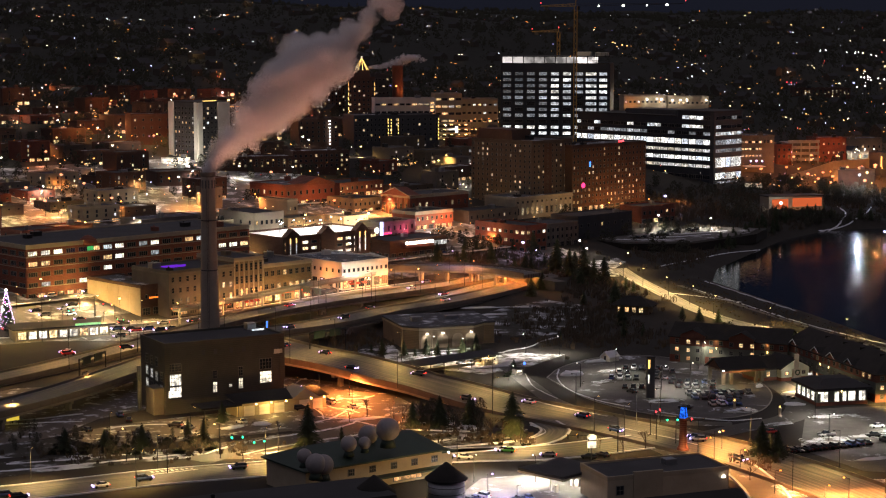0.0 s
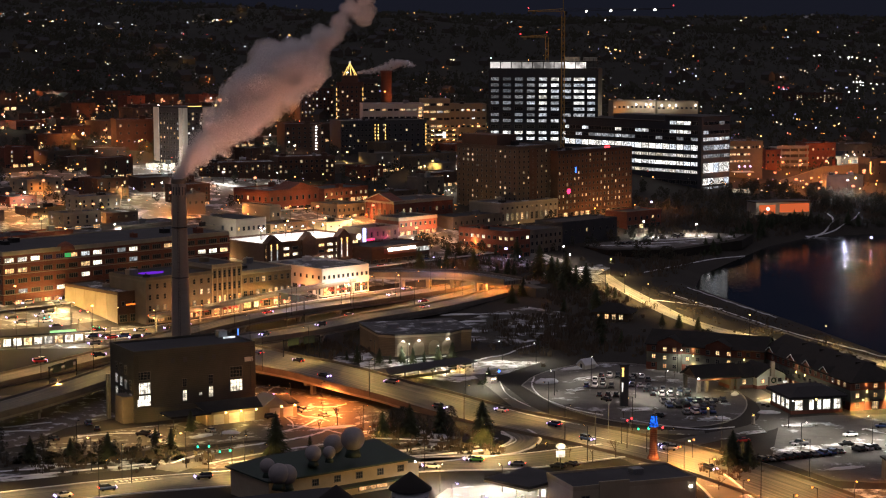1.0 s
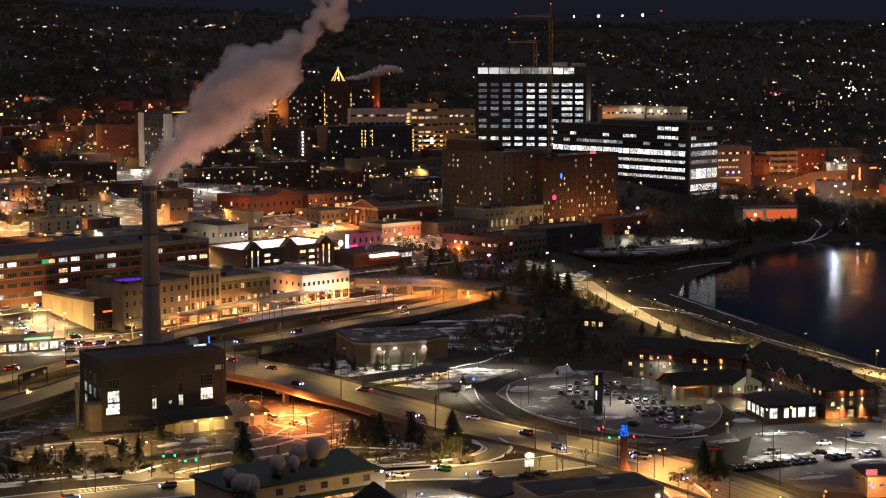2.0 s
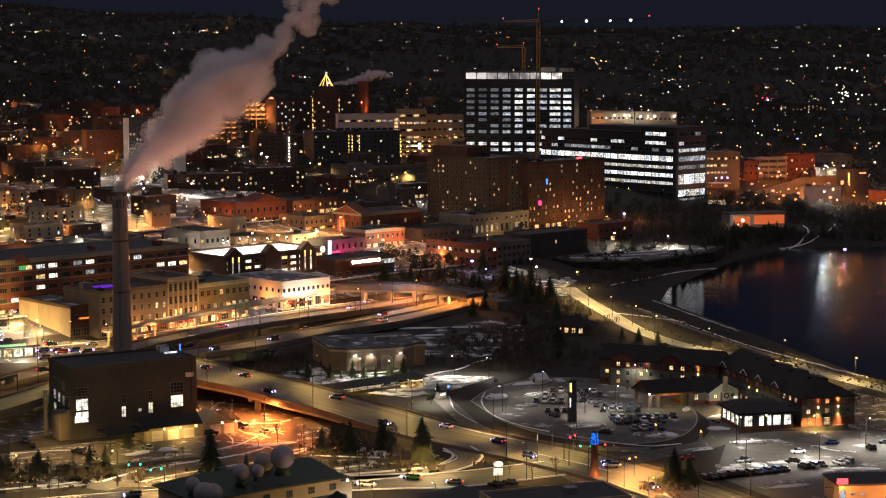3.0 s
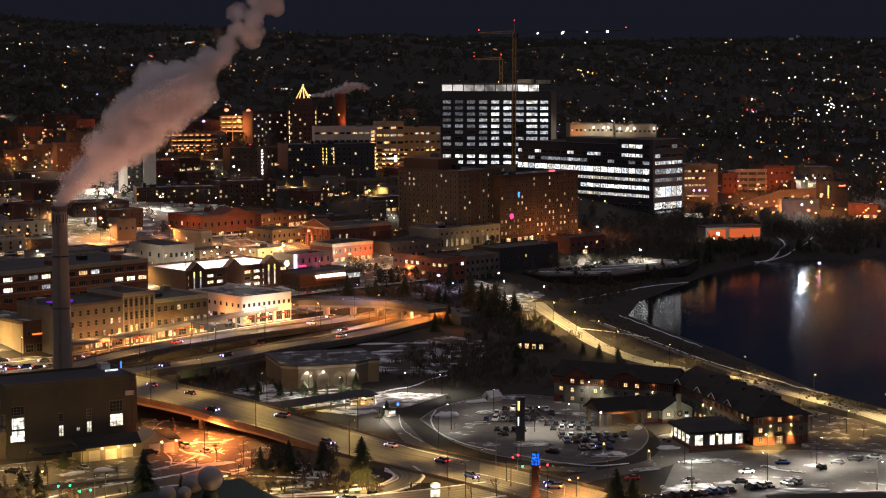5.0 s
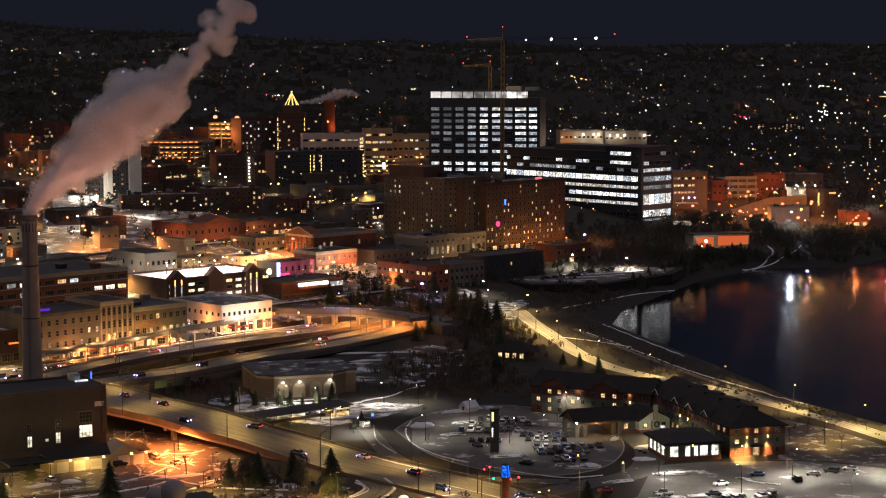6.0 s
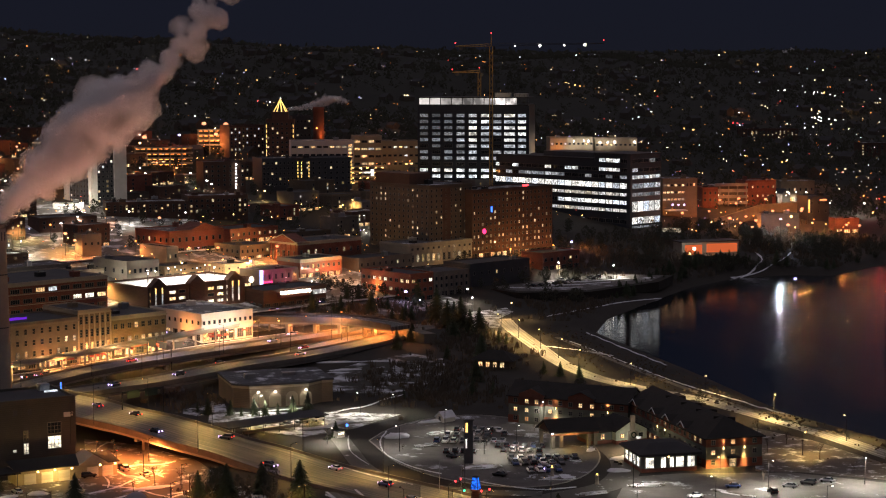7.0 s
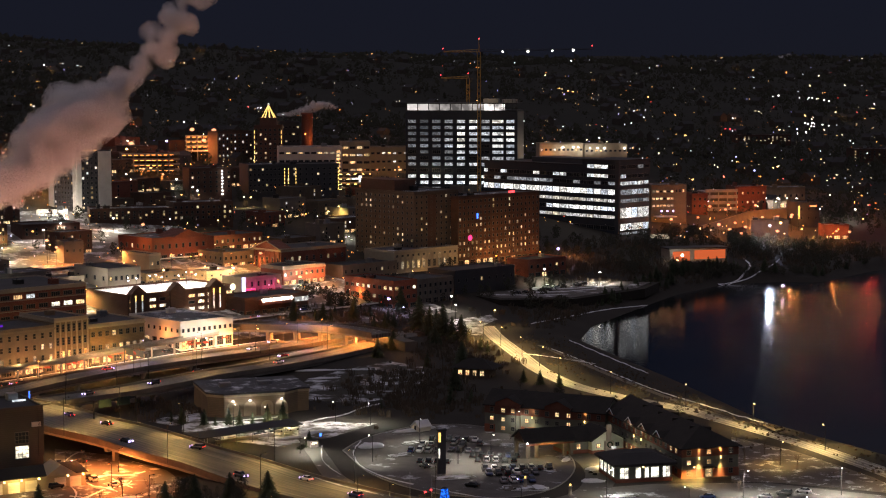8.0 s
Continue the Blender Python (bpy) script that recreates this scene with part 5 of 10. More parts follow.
for x0, x1 in ((0.02, 3.2), (15, 23.8)):
    part("white_pier", box(x0, x1, -0.7, 0.02, -4, 35.8), M_WHITEW, AP)
face_windows(AP, (0, 24), -90, 21, 11, 3, 2.9, 1.6, 1.6, 6, 0.3, BROWN_WARM)
face_windows(AP, (3.2, 0), 0, 11.8, 11, 3, 2.9, 1.6, 1.6, 4, 0.35, BROWN_WARM)
part("roof_lamp_row", box(4, 14, -0.4, 0.0, 36.4, 36.8), M_GOLDL, AP, "row of roof lights")

BS2 = slab("bright_front_store", (-168, 1112), 17, 10, 38.5, M_WHITEW, "low white store with a dazzling lit front", 8, floors=1, ground=4.5, nR=4, lit=0.0, shops=-1, rooftop=1)
hb2 = 38.5 - BS2.matrix_basis.translation.z
for k in range(4):
    part("front_panel", window_mesh(3.6, 3.0, M_BRIGHT, 3, 1), None, BS2, m=pose(2.3 + k * 4.1, -0.02, hb2 - 2.6))
    part("eave_lamp", ball(0.5, 1), M_BULB_W, BS2, "bright white lamp under the eave", m=pose(2.3 + k * 4.1, -1.0, hb2 - 0.3))

# beyond the clinic
OF = slab("orange_lit_offices", (203, 1272.6), 24, 22, 43, M_TANB, "tan office block with yellow lit floors", 10, floors=4, nR=0, shops=-1, rooftop=2)
hof = 43 - OF.matrix_basis.translation.z
face_windows(OF, (0.4, 0), 0, 15, 3, hof - 13.3, 4.7, 2.0, 1.5, 6, [0.9, 0.85, 0.7], [M_SHOP, M_WARM], 3, 1, random.Random(5))
face_windows(OF, (16, 0), 0, 7, 1, hof - 3.6, 0, 1.3, 1.9, 3, 0.7, [M_SHOP], 1, 2, random.Random(6))
part("terrace_canopy", box(1.5, 15, -9, 0, hof - 20.4, hof - 19.8), M_WHITEW, OF, "pale canopy over the lower terrace")
for x in (4.5, 8.5, 12.5):
    part("terrace_lamp", ball(0.7, 1), M_BULB_V, OF, "violet-white terrace lamp", m=pose(x, -8.6, hof - 16.2))
slab("low_orange_office", (236.2, 1320), 11, 20, 34, M_RED, "low brick office lit by street lamps", 10, floors=3, nR=3, lit=0.3, shops=-1)
CD = empty("stepped_car_deck", pose(244, 1338, 16, 0, 0, 8), "stepped concrete car deck lit orange", "garage", "parking decks")
for k in range(4):
    part("deck_slab", box(k * 1.2, 27, 0.3, 20, 5.6 + k * 4.2, 6.1 + k * 4.2), M_CONC, CD)
    part("deck_rail", box(k * 1.2, 27, -0.1, 0.25, 5.6 + k * 4.2, 7.8 + k * 4.2), M_CONC, CD)
part("back_wall", box(0, 27, 8, 8.4, -4, 18.5), M_CONC_D, CD)
for i in range(5):
    part("deck_column", box(i * 6.4 + 0.4, i * 6.4 + 1.1, 0.4, 1.1, -4, 18), M_CONC, CD)
slab("plain_brick_hall", (270, 1350), 23, 20, 37, M_RED, "plain red brick hall lit orange", 10, floors=3, nR=6, win=(1.2, 1.6), lit=[0.5, 0.1], shops=-1, rooftop=2)
# road wall that climbs behind the lamps
SW = bmesh.new()
for (x0, y0, z0), (x1, y1, z1) in (((234, 1250, 18.4), (252, 1268, 21.5)), ((252, 1268, 21.5), (271, 1290, 24.9)), ((271, 1290, 24.9), (300, 1312, 25.4))):
    v = [SW.verts.new(p) for p in ((x0, y0, 6), (x1, y1, 6), (x1, y1, z1), (x0, y0, z0), (x0 - 0.8, y0 + 0.8, 6), (x1 - 0.8, y1 + 0.8, 6), (x1 - 0.8, y1 + 0.8, z1), (x0 - 0.8, y0 + 0.8, z0))]
    for f in ((0, 1, 2, 3), (7, 6, 5, 4), (3, 2, 6, 7), (0, 4, 5, 1), (0, 3, 7, 4), (1, 5, 6, 2)):
        SW.faces.new([v[i] for i in f])
thing("retaining_wall", SW, M_CONC_D, label="tan concrete retaining wall climbing along a lamp-lit street", category="wall", kind="structure")
slab("lamp_lit_store", (301.7, 1385), 25.6, 20, 34.4, M_TANB, "tan store with a row of white lamps", 10, floors=2, nR=6, lit=0.4, shops=0.3, panes=[M_SHOP])
HB = slab("beige_hospital_block", (135.5, 1400), 32, 20, 65.6, M_CREAM, "beige hospital block lit by white wall lamps", 5, floors=5, nR=10, win=(1.8, 1.6), lit=0.3, shops=-1, panes=[M_SHOP, M_WHITE])
HB2 = slab("beige_hospital_wing", (168.5, 1404), 31, 18, 64.8, M_CREAM, "beige hospital wing lit by white wall lamps", 2, floors=5, nR=9, win=(1.8, 1.4), lit=0.35, shops=-1, panes=[M_SHOP, M_WARM])
for o_, xs_, top_ in ((HB, (17.2, 24.8, 28.2), 65.6), (HB2, (3.6, 9.4, 14.4, 29.0), 64.8)):
    for x in xs_:
        part("wall_lamp", ball(0.75, 1), M_BULB_W, o_, "bright white wall lamp", m=pose(x, -0.9, top_ - o_.matrix_basis.translation.z - 2.2))
slab("far_dark_hotel", (428.7, 1700), 56.6, 20, 49, M_DARKB, "distant dark hotel with rows of yellow windows", 5, floors=4, nR=13, win=(1.5, 1.6), lit=0.35, shops=-1)
slab("far_flats", (338.9, 1800), 54, 20, 58, M_DARKB, "distant flats with rows of yellow windows", 5, floors=4, nR=14, win=(1.5, 1.6), lit=0.35, shops=-1)
CS = slab("dark_sign_hall", (305.4, 1301.3), 16.6, 15, 29.3, M_DARKW, "dark hall with red and orange neon signs", 20, floors=3, nR=3, lit=0.1, shops=-1)
part("neon_sign", box(9, 14, -0.5, -0.1, 14.7, 15.6), M_SIGNR, CS, "red neon sign shown as a bar")
part("neon_sign", box(0.2, 1.0, -0.5, -0.1, 8, 15.5), M_GOLDL, CS, "upright orange neon bar")
slab("red_lit_diner", (316.7, 1265.7), 16.5, 12, 17, M_RED, "low red-lit diner with orange windows", 10, floors=1, nR=4, lit=0.9, shops=0.8)
slab("small_orange_house", (112, 1048.2), 30, 16, 16, M_RED, "small brick house with bright orange windows", 44, floors=2, nR=6, win=(1.8, 2.0), lit=0.4, shops=0.4, panes=[M_SHOP])
# Block added in place of a dark mass of trees.
slab("low_dark_shed", (71.9, 987.7), 44, 20, 16.5, M_DARKW, "low dark flat-topped block in place of a mass of trees", 44, floors=2, nR=8, lit=0.04, shops=-1)
PB = slab("low_concrete_store", (264.5, 1247), 25, 11, 21.6, M_CONC_D, "low blank concrete store with a wall lamp", 4, floors=1, nR=0, shops=-1, rooftop=2)
part("wall_lamp", ball(0.8, 1), M_BULB_Y, PB, "yellow-white wall lamp", m=pose(19.6, -0.9, 21.6 - PB.matrix_basis.translation.z - 1.2))
BT = empty("lit_barrel_tent", pose(196, 1212, 12.6, 0, 0, 10), "white barrel-vaulted tent lit from inside", "tent")
part("vault", lathe([(3.4, 0), (3.4, 11.5)], 24), glow("tent_cloth_light", (1.0, 0.84, 0.62), 0.55, 0, None, 0.5), BT, m=pose(0, 0, 0, 0, 90, 0))
AT = empty("red_lit_gallery", pose(198.5, 1132, 6, 0, 0, 18), "low gallery with two glowing red panels", "pavilion")
part("wall", box(0, 37, 0, 12, -3, 8.2), M_CONC, AT)
part("roof", box(-0.6, 37.6, -0.6, 12.6, 8.2, 8.8), M_ROOF, AT)
part("lit_panel", box(2.0, 13, -0.3, -0.02, 1.0, 6.8), glow("red_wall_light", (1.0, 0.19, 0.06), 0.62), AT, "glowing red-orange panel")
part("lit_panel", box(16, 36, -0.3, -0.02, 2.0, 7.2), bpy.data.materials["red_wall_light"], AT, "glowing red-orange panel")

part("panel_lamp", ball(0.9, 1), M_BULB_W, AT, "white lamp before the panel", m=pose(7.6, -1.2, 4.6))
part("panel_lamp", ball(0.7, 1), M_BULB_A, AT, "warm lamp before the panel", m=pose(4.6, -1.2, 1.8))

# fill of low town blocks on the slope
fill = random.Random(21)
WALLS = [M_RED, M_TANB, M_GREYW, M_DARKB, M_CREAM, M_BROWN]


def clear_of(x, y, R_, L_, gap=3.0):
    for m_, a_, b_ in FOOTPRINTS:
        for i in range(5):
            for j in range(5):
                u, v = R_ * i / 4, L_ * j / 4
                q = m_ @ Vector((x + GU[0] * u + GV[0] * v, y + GU[1] * u + GV[1] * v, 0))
                if -gap < q.x < a_ + gap and -gap < q.y < b_ + gap:
                    return False
    return True


n_fill = 0
cells = [(a, b) for a in range(-9, 14) for b in range(2, 22)]
fill.shuffle(cells)
for gu, gv in cells:
    x = -45 + GU[0] * gu * 31 + GV[0] * gv * 27 + fill.uniform(-4, 4)
    y = 825 + GU[1] * gu * 31 + GV[1] * gv * 27 + fill.uniform(-4, 4)
    R_, L_ = fill.uniform(15, 25), fill.uniform(12, 19)
    east = 185 < x < 360 and 1180 < y < 1420
    if n_fill > 104 or (222 < x < 312 and 1205 < y < 1350) or y > 1430 or x < -0.26 * y - 8 or (x > 100 and not east) or (x > 50 and y < 1060) or not clear_of(x, y, R_, L_):
        continue
    tall = fill.choice([1, 1, 2, 2, 3])
    m_ = fill.choice([M_DARKB, M_BROWN, M_RED, M_DARKB] if (y > 1000 and x < -60) or east else WALLS)
    word = {M_RED: "red brick", M_TANB: "tan brick", M_GREYW: "grey stone", M_DARKB: "dark brick", M_CREAM: "cream rendered", M_BROWN: "brown brick"}[m_]
    near_ = y < 1010
    block("town_house", (x, y, ground_z(x, y) - 1.0), R_, L_, 2.8 + 3.1 * tall, m_, word + " town block of %s storeys with a flat roof" % ("two", "three", "four")[tall - 1], "building", group="town blocks", floors=tall + 1, ground=3.6, nR=max(2, int(R_ / (4.4 if near_ else 7.0 if y < 1090 else 9.5))), nL=max(2, int(L_ / 7)) if near_ else 0, win=(1.2, 1.6), lit=0.24, panes=BROWN_WARM, shops=fill.choice([-1, 0.3, 0.6, 0.7]), rooftop=fill.choice([0, 1, 2]), roof=fill.choice([M_ROOF, M_ROOF, M_ROOF_S]))
    n_fill += 1

# ---- overpass, raised walkway, gantries ----
road("road_overpass", [(-26, 858, 7.4), (-10, 853.5, 7.8), (10, 850.5, 8), (26, 841, 8), (40, 827, 7.6)], 11, "pale concrete overpass lit orange underneath", deck=1.6, piers=(0.25, 0.45, 0.62, 0.8), parapet=1.0)
thing("abutment_wall", prism([(26, 856), (38, 846), (50, 826), (55, 828), (44, 849), (30, 862)], -1, 4.2), M_CONC_D, label="concrete tunnel wall with orange lit piers", category="wall", kind="structure")
wk_line = smooth_line([(-106, 734, 5.6), (-97, 746, 5.7), (-80.5, 768, 5.8), (-63, 795.5, 6.0), (-44, 822, 6.0), (-28, 847, 6.2), (-17, 864, 6.6)], 5.5)
WK = empty("raised_walkway", pose(0, 0, 0), "pale raised walkway on posts above the shop fronts", "walkway", kind="structure")
part("deck", strip(wk_line, -2.2, 2.2, -0.7, 0.0), M_CONC, WK)
for s in (-2.2, 2.2):
    part("rail", strip(wk_line, s - 0.06, s + 0.06, 0.85, 1.0), M_GALV, WK)
    part("rail_panel", strip(wk_line, s - 0.03, s + 0.03, 0.1, 0.8), M_GALV, WK)
for i, p in enumerate(wk_line[::2]):
    for q in offset_line(wk_line, -1.6)[i * 2:i * 2 + 1]:
        part("post", box(-0.3, 0.3, -0.3, 0.3, 0, p[2] - 0.6), M_CONC, WK, m=pose(q[0], q[1], 0, 0, 0, GRID))
for (x, y, z), a in (((-113.5, 596, 6), 69), ((-53.5, 763, 4.4), -46), ((-40, 640, 7), 43)):
    g_ = empty("sign_gantry", pose(x, y, z, 0, 0, a), "dark steel sign gantry over the carriageway", "gantry", "sign gantries")
    for s in (-8, 8):
        part("gantry_post", tube((s, 0, -6), (s, 0, 6), 0.25, 0.2, 8), M_METAL, g_)
    part("gantry_beam", box(-8, 8, -0.25, 0.25, 5.2, 6.0), M_METAL, g_)
    for s in (-4, 3):
        part("sign_board", box(s - 2.4, s + 2.4, -0.45, -0.3, 3.6, 6.2), M_GREENR, g_, "dark green sign board with plain bars")


# ---- hotel by the lake ----
def gable_roof(root, x0, x1, y0, y1, eave, ridge, mat, over=0.6, name="roof"):
    bm = bmesh.new()
    ym = (y0 + y1) / 2
    P_ = [(x0 - over, y0 - over, eave - 0.25), (x1 + over, y0 - over, eave - 0.25), (x1 + over, ym, ridge), (x0 - over, ym, ridge), (x0 - over, y1 + over, eave - 0.25), (x1 + over, y1 + over, eave - 0.25)]
    up = [bm.verts.new(p) for p in P_]
    dn = [bm.verts.new((p[0], p[1], p[2] - 0.3)) for p in P_]
    for f in ((0, 1, 2, 3), (3, 2, 5, 4)):
        bm.faces.new([up[i] for i in f])
        bm.faces.new([dn[i] for i in f][::-1])
    for a, b in ((0, 1), (1, 2), (2, 5), (5, 4), (4, 3), (3, 0)):
        bm.faces.new((dn[a], dn[b], up[b], up[a]))
    return part(name, bm, mat, root)


def gable_walls(x0, x1, y0, y1, eave, ridge):
    bm = bmesh.new()
    ym = (y0 + y1) / 2
    v = [bm.verts.new(p) for p in ((x0, y0, -1), (x1, y0, -1), (x1, y1, -1), (x0, y1, -1), (x0, y0, eave), (x1, y0, eave), (x1, y1, eave), (x0, y1, eave), (x0, ym, ridge - 0.4), (x1, ym, ridge - 0.4))]
    for f in ((0, 1, 5, 4), (1, 2, 6, 9, 5), (2, 3, 7, 6), (3, 0, 4, 8, 7)):
        bm.faces.new([v[i] for i in f])
    return bm


def dormer(root, x, y, z, w, d, h, wall, roofm):
    """A gabled dormer whose front looks along -y."""
    bm = bmesh.new()
    v = [bm.verts.new(p) for p in ((x - w / 2, y, z), (x + w / 2, y, z), (x + w / 2, y, z + h * 0.45), (x, y, z + h), (x - w / 2, y, z + h * 0.45), (x + w / 2, y + d, z), (x + w / 2, y + d, z + h * 0.45), (x, y + d, z + h), (x - w / 2, y + d, z + h * 0.45), (x - w / 2, y + d, z))]
    for f in ((0, 1, 2, 3, 4), (1, 5, 6, 2), (0, 4, 8, 9)):
        bm.faces.new([v[i] for i in f])
    o = part("dormer", bm, wall, root)
    rb = bmesh.new()
    r = [rb.verts.new(p) for p in ((x - w / 2 - 0.4, y - 0.5, z + h * 0.4), (x, y - 0.5, z + h + 0.25), (x + w / 2 + 0.4, y - 0.5, z + h * 0.4), (x - w / 2 - 0.4, y + d, z + h * 0.4), (x, y + d, z + h + 0.25), (x + w / 2 + 0.4, y + d, z + h * 0.4))]
    rb.faces.new((r[0], r[1], r[4], r[3]))
    rb.faces.new((r[1], r[2], r[5], r[4]))
    part("dormer_roof", rb, roofm, o)


M_SIDING = surface("grey_green_siding", (0.15, 0.16, 0.135), (0.10, 0.105, 0.09), 0.8, 0.3, 5.0, 0.3)
M_REDBASE = surface("red_brick_base", (0.2, 0.075, 0.05), (0.13, 0.05, 0.035), 0.85, 0.5, 5.0, 0.3)
M_REDSH = surface("red_brown_shingles", (0.17, 0.07, 0.05), (0.1, 0.045, 0.035), 0.85, 0.5, 5.0, 0.4)
HW = empty("lake_hotel_west_wing", pose(80.2, 650.6, 0, 0, 0, -25), "three-storey gabled hotel wing with warm windows", "hotel")
part("wall", gable_walls(0, 42, 0, 15, 9.2, 13.5), M_SIDING, HW)
part("upper_shingles", box(-0.08, 42.1, -0.1, 0.0, 6.3, 9.1), M_REDSH, HW, "dark red shingle cladding")
part("brick_base", box(-0.1, 42.1, -0.12, 15.1, -1, 2.6), M_REDBASE, HW)
gable_roof(HW, 0, 42, 0, 15, 9.3, 13.2, M_SHING)
for x in (8.5, 26):
    dormer(HW, x, -1.0, 8.6, 8.8, 7, 3.3, M_REDSH, M_SHING)
    part("bay", box(x - 4.4, x + 4.4, -1.0, 0.0, -1, 6.2), M_SIDING, HW)
    part("bay_shingles", box(x - 4.4, x + 4.4, -1.0, 0.0, 6.2, 9.1), M_REDSH, HW)
for f, shine in enumerate(((7,), (2.6, 7, 15, 30), (7, 10.5, 26, 30))):
    for x in (2.6, 7, 10.5, 15, 18.5, 22.5, 26, 30, 33.5, 36.5, 40):
        yy = -1.03 if abs(x - 8.5) < 4.2 or abs(x - 26) < 4.2 else -0.12
        part("window", window_mesh(1.4, 1.5, M_SHOP if x in shine else M_PANE, 2, 2), None, HW, m=pose(x, yy - (0.12 if f == 0 and yy > -1 else 0), 1.7 + f * 2.95))
HE = empty("lake_hotel_east_wing", pose(121.5, 627.9, 0, 0, 0, -74), "long hipped hotel wing with dark shingle roof", "hotel")
part("wall", box(-10, 52.5, 0, 18, -1, 9.2), M_SIDING, HE)
part("upper_shingles", box(-10, 52.58, -0.08, 0.0, 6.3, 9.1), M_REDSH, HE, "dark red shingle cladding")
part("end_shingles", box(52.5, 52.58, 0.0, 18.0, 6.3, 9.1), M_REDSH, HE, "dark red shingle cladding")
part("brick_base", box(-10.1, 52.6, -0.12, 18.1, -1, 2.6), M_REDBASE, HE)
rb = bmesh.new()
v = [rb.verts.new(p) for p in ((-11, -0.8, 9.0), (53.4, -0.8, 9.0), (53.4, 18.8, 9.0), (-11, 18.8, 9.0), (-11, 9, 14.0), (45, 9, 14.0), (-11, -0.8, 8.7), (53.4, -0.8, 8.7), (53.4, 18.8, 8.7), (-11, 18.8, 8.7))]
for f in ((0, 1, 5, 4), (1, 2, 5), (2, 3, 4, 5), (6, 7, 1, 0), (7, 8, 2, 1), (8, 9, 3, 2), (9, 6, 0, 4, 3), (9, 8, 7, 6)):
    rb.faces.new([v[i] for i in f])
part("roof", rb, M_SHING, HE)
for x in (-3, 13, 24, 36):
    dormer(HE, x, -0.6, 8.6, 4.4, 7, 2.3, M_REDSH, M_SHING)
    for sx in (-1, 1):
        part("snow_edge", tube((x, -1.2, 11.25), (x + sx * 2.6, -1.2, 9.65), 0.13, 0.1, 6), M_SNOW, HE, "thin snow on the dormer edge")
for x in (6, 18.5, 30, 43):
    gable_side = bmesh.new()
    add_prism(gable_side, [(x - 3.4, 12), (x + 3.4, 12), (x, 6.5)], 10.2, 13.6)
    part("rear_dormer", gable_side, M_SHING, HE)
for f in range(3):
    for i in range(14):
        part("window", window_mesh(1.4, 1.5, M_SHOP if RNG.random() < 0.16 else M_PANE, 2, 2), None, HE, m=pose(-2 + i * 3.9, -0.14 if f == 0 else -0.1, 1.7 + f * 2.95))
    for y in (2.2, 8.5, 15.5):
        if f or y != 8.5:
            part("window", window_mesh(1.4, 1.5, M_SHOP if (y == 8.5 or (y == 2.2 and f == 1)) else M_PANE, 2, 2), None, HE, m=pose(52.62 if f == 0 else 52.6, y, 1.7 + f * 2.95, 0, 0, 90))
part("end_door", window_mesh(2.4, 2.6, M_SHOP, 2, 2), None, HE, "glazed door glowing warm", m=pose(52.65, 8.5, 1.4, 0, 0, 90))
part("door_hood", box(52.6, 54.2, 6.6, 10.4, 3.0, 3.3), M_SHING, HE)
for root_, pts_ in ((HW, ((17, -0.4), (35.2, -0.4))), (HE, ((16, -0.4), (22, -0.4), (52.9, 5.4), (52.9, 12.2)))):
    for x, y in pts_:
        part("wall_lamp", lathe([(0.1, 5.5), (0.16, 5.6), (0.16, 6.1), (0.1, 6.2)], 8), M_BULB_Y, root_, "warm wall lamp", m=pose(x, y, 0))
PC = empty("hotel_entrance_porch", pose(92.0, 605.5, 0, 0, 0, 20), "dark-roofed drive-under porch at the hotel entrance", "porch")
gable_roof(PC, 0, 16, 0, 11, 5.2, 8.4, M_SHING)
gbm = bmesh.new()
v = [gbm.verts.new(p) for p in ((0.1, 0.2, 4.9), (0.1, 10.8, 4.9), (0.1, 5.5, 8.0))]
gbm.faces.new(v)
part("gable_front", gbm, M_DARKB, PC)
part("soffit", box(0.2, 16, 0.2, 10.8, 4.3, 4.6), M_BROWN, PC)
part("beam", box(0.0, 16, -0.1, 0.25, 4.0, 4.6), M_REDSH, PC, "red-brown timber beam")
for x, y in ((0.8, 0.8), (0.8, 10.2), (3.6, 0.8), (13, 0.8), (15.2, 0.8)):
    part("stone_pillar", box(x - 0.55, x + 0.55, y - 0.55, y + 0.55, -0.3, 4.4), M_CONC_D, PC)
for x in (4, 9, 13):
    part("soffit_lamp", box(x - 0.25, x + 0.25, 3, 3.4, 4.2, 4.31), M_BULB_Y, PC, "warm ceiling lamp")
part("corner_lamp", ball(0.32, 2), M_BULB_W, PC, "bright corner lamp", m=pose(0.1, -0.5, 4.9))
GH = empty("hotel_gable_hall", pose(112.6, 612.4, 0, 0, 0, 113), "pale green gabled hall with a wreath and stone chimney", "hall")
M_PALEG = surface("pale_green_siding", (0.50, 0.53, 0.41), (0.38, 0.41, 0.32), 0.8, 0.3, 5.0, 0.3)
part("wall", gable_walls(0, 12, -11, 0, 4.4, 7.4), M_PALEG, GH)
part("brick_base", box(-0.12, 12, -11.1, 0.1, -0.5, 1.2), M_REDBASE, GH)
gable_roof(GH, 0, 12, -11, 0, 4.5, 7.7, M_SHING, 0.5)
cbm = bmesh.new()
add_prism(cbm, [(-1.2, -7.0), (0.05, -7.0), (0.05, -4.2), (-1.2, -4.2)], -0.5, 4.0)
add_prism(cbm, [(-0.9, -6.3), (0.05, -6.3), (0.05, -4.9), (-0.9, -4.9)], 3.9, 9.0)
bmesh.ops.recalc_face_normals(cbm, faces=cbm.faces[:])
part("chimney", cbm, M_STONE, GH, "stepped pale stone chimney")
wr = bmesh.new()
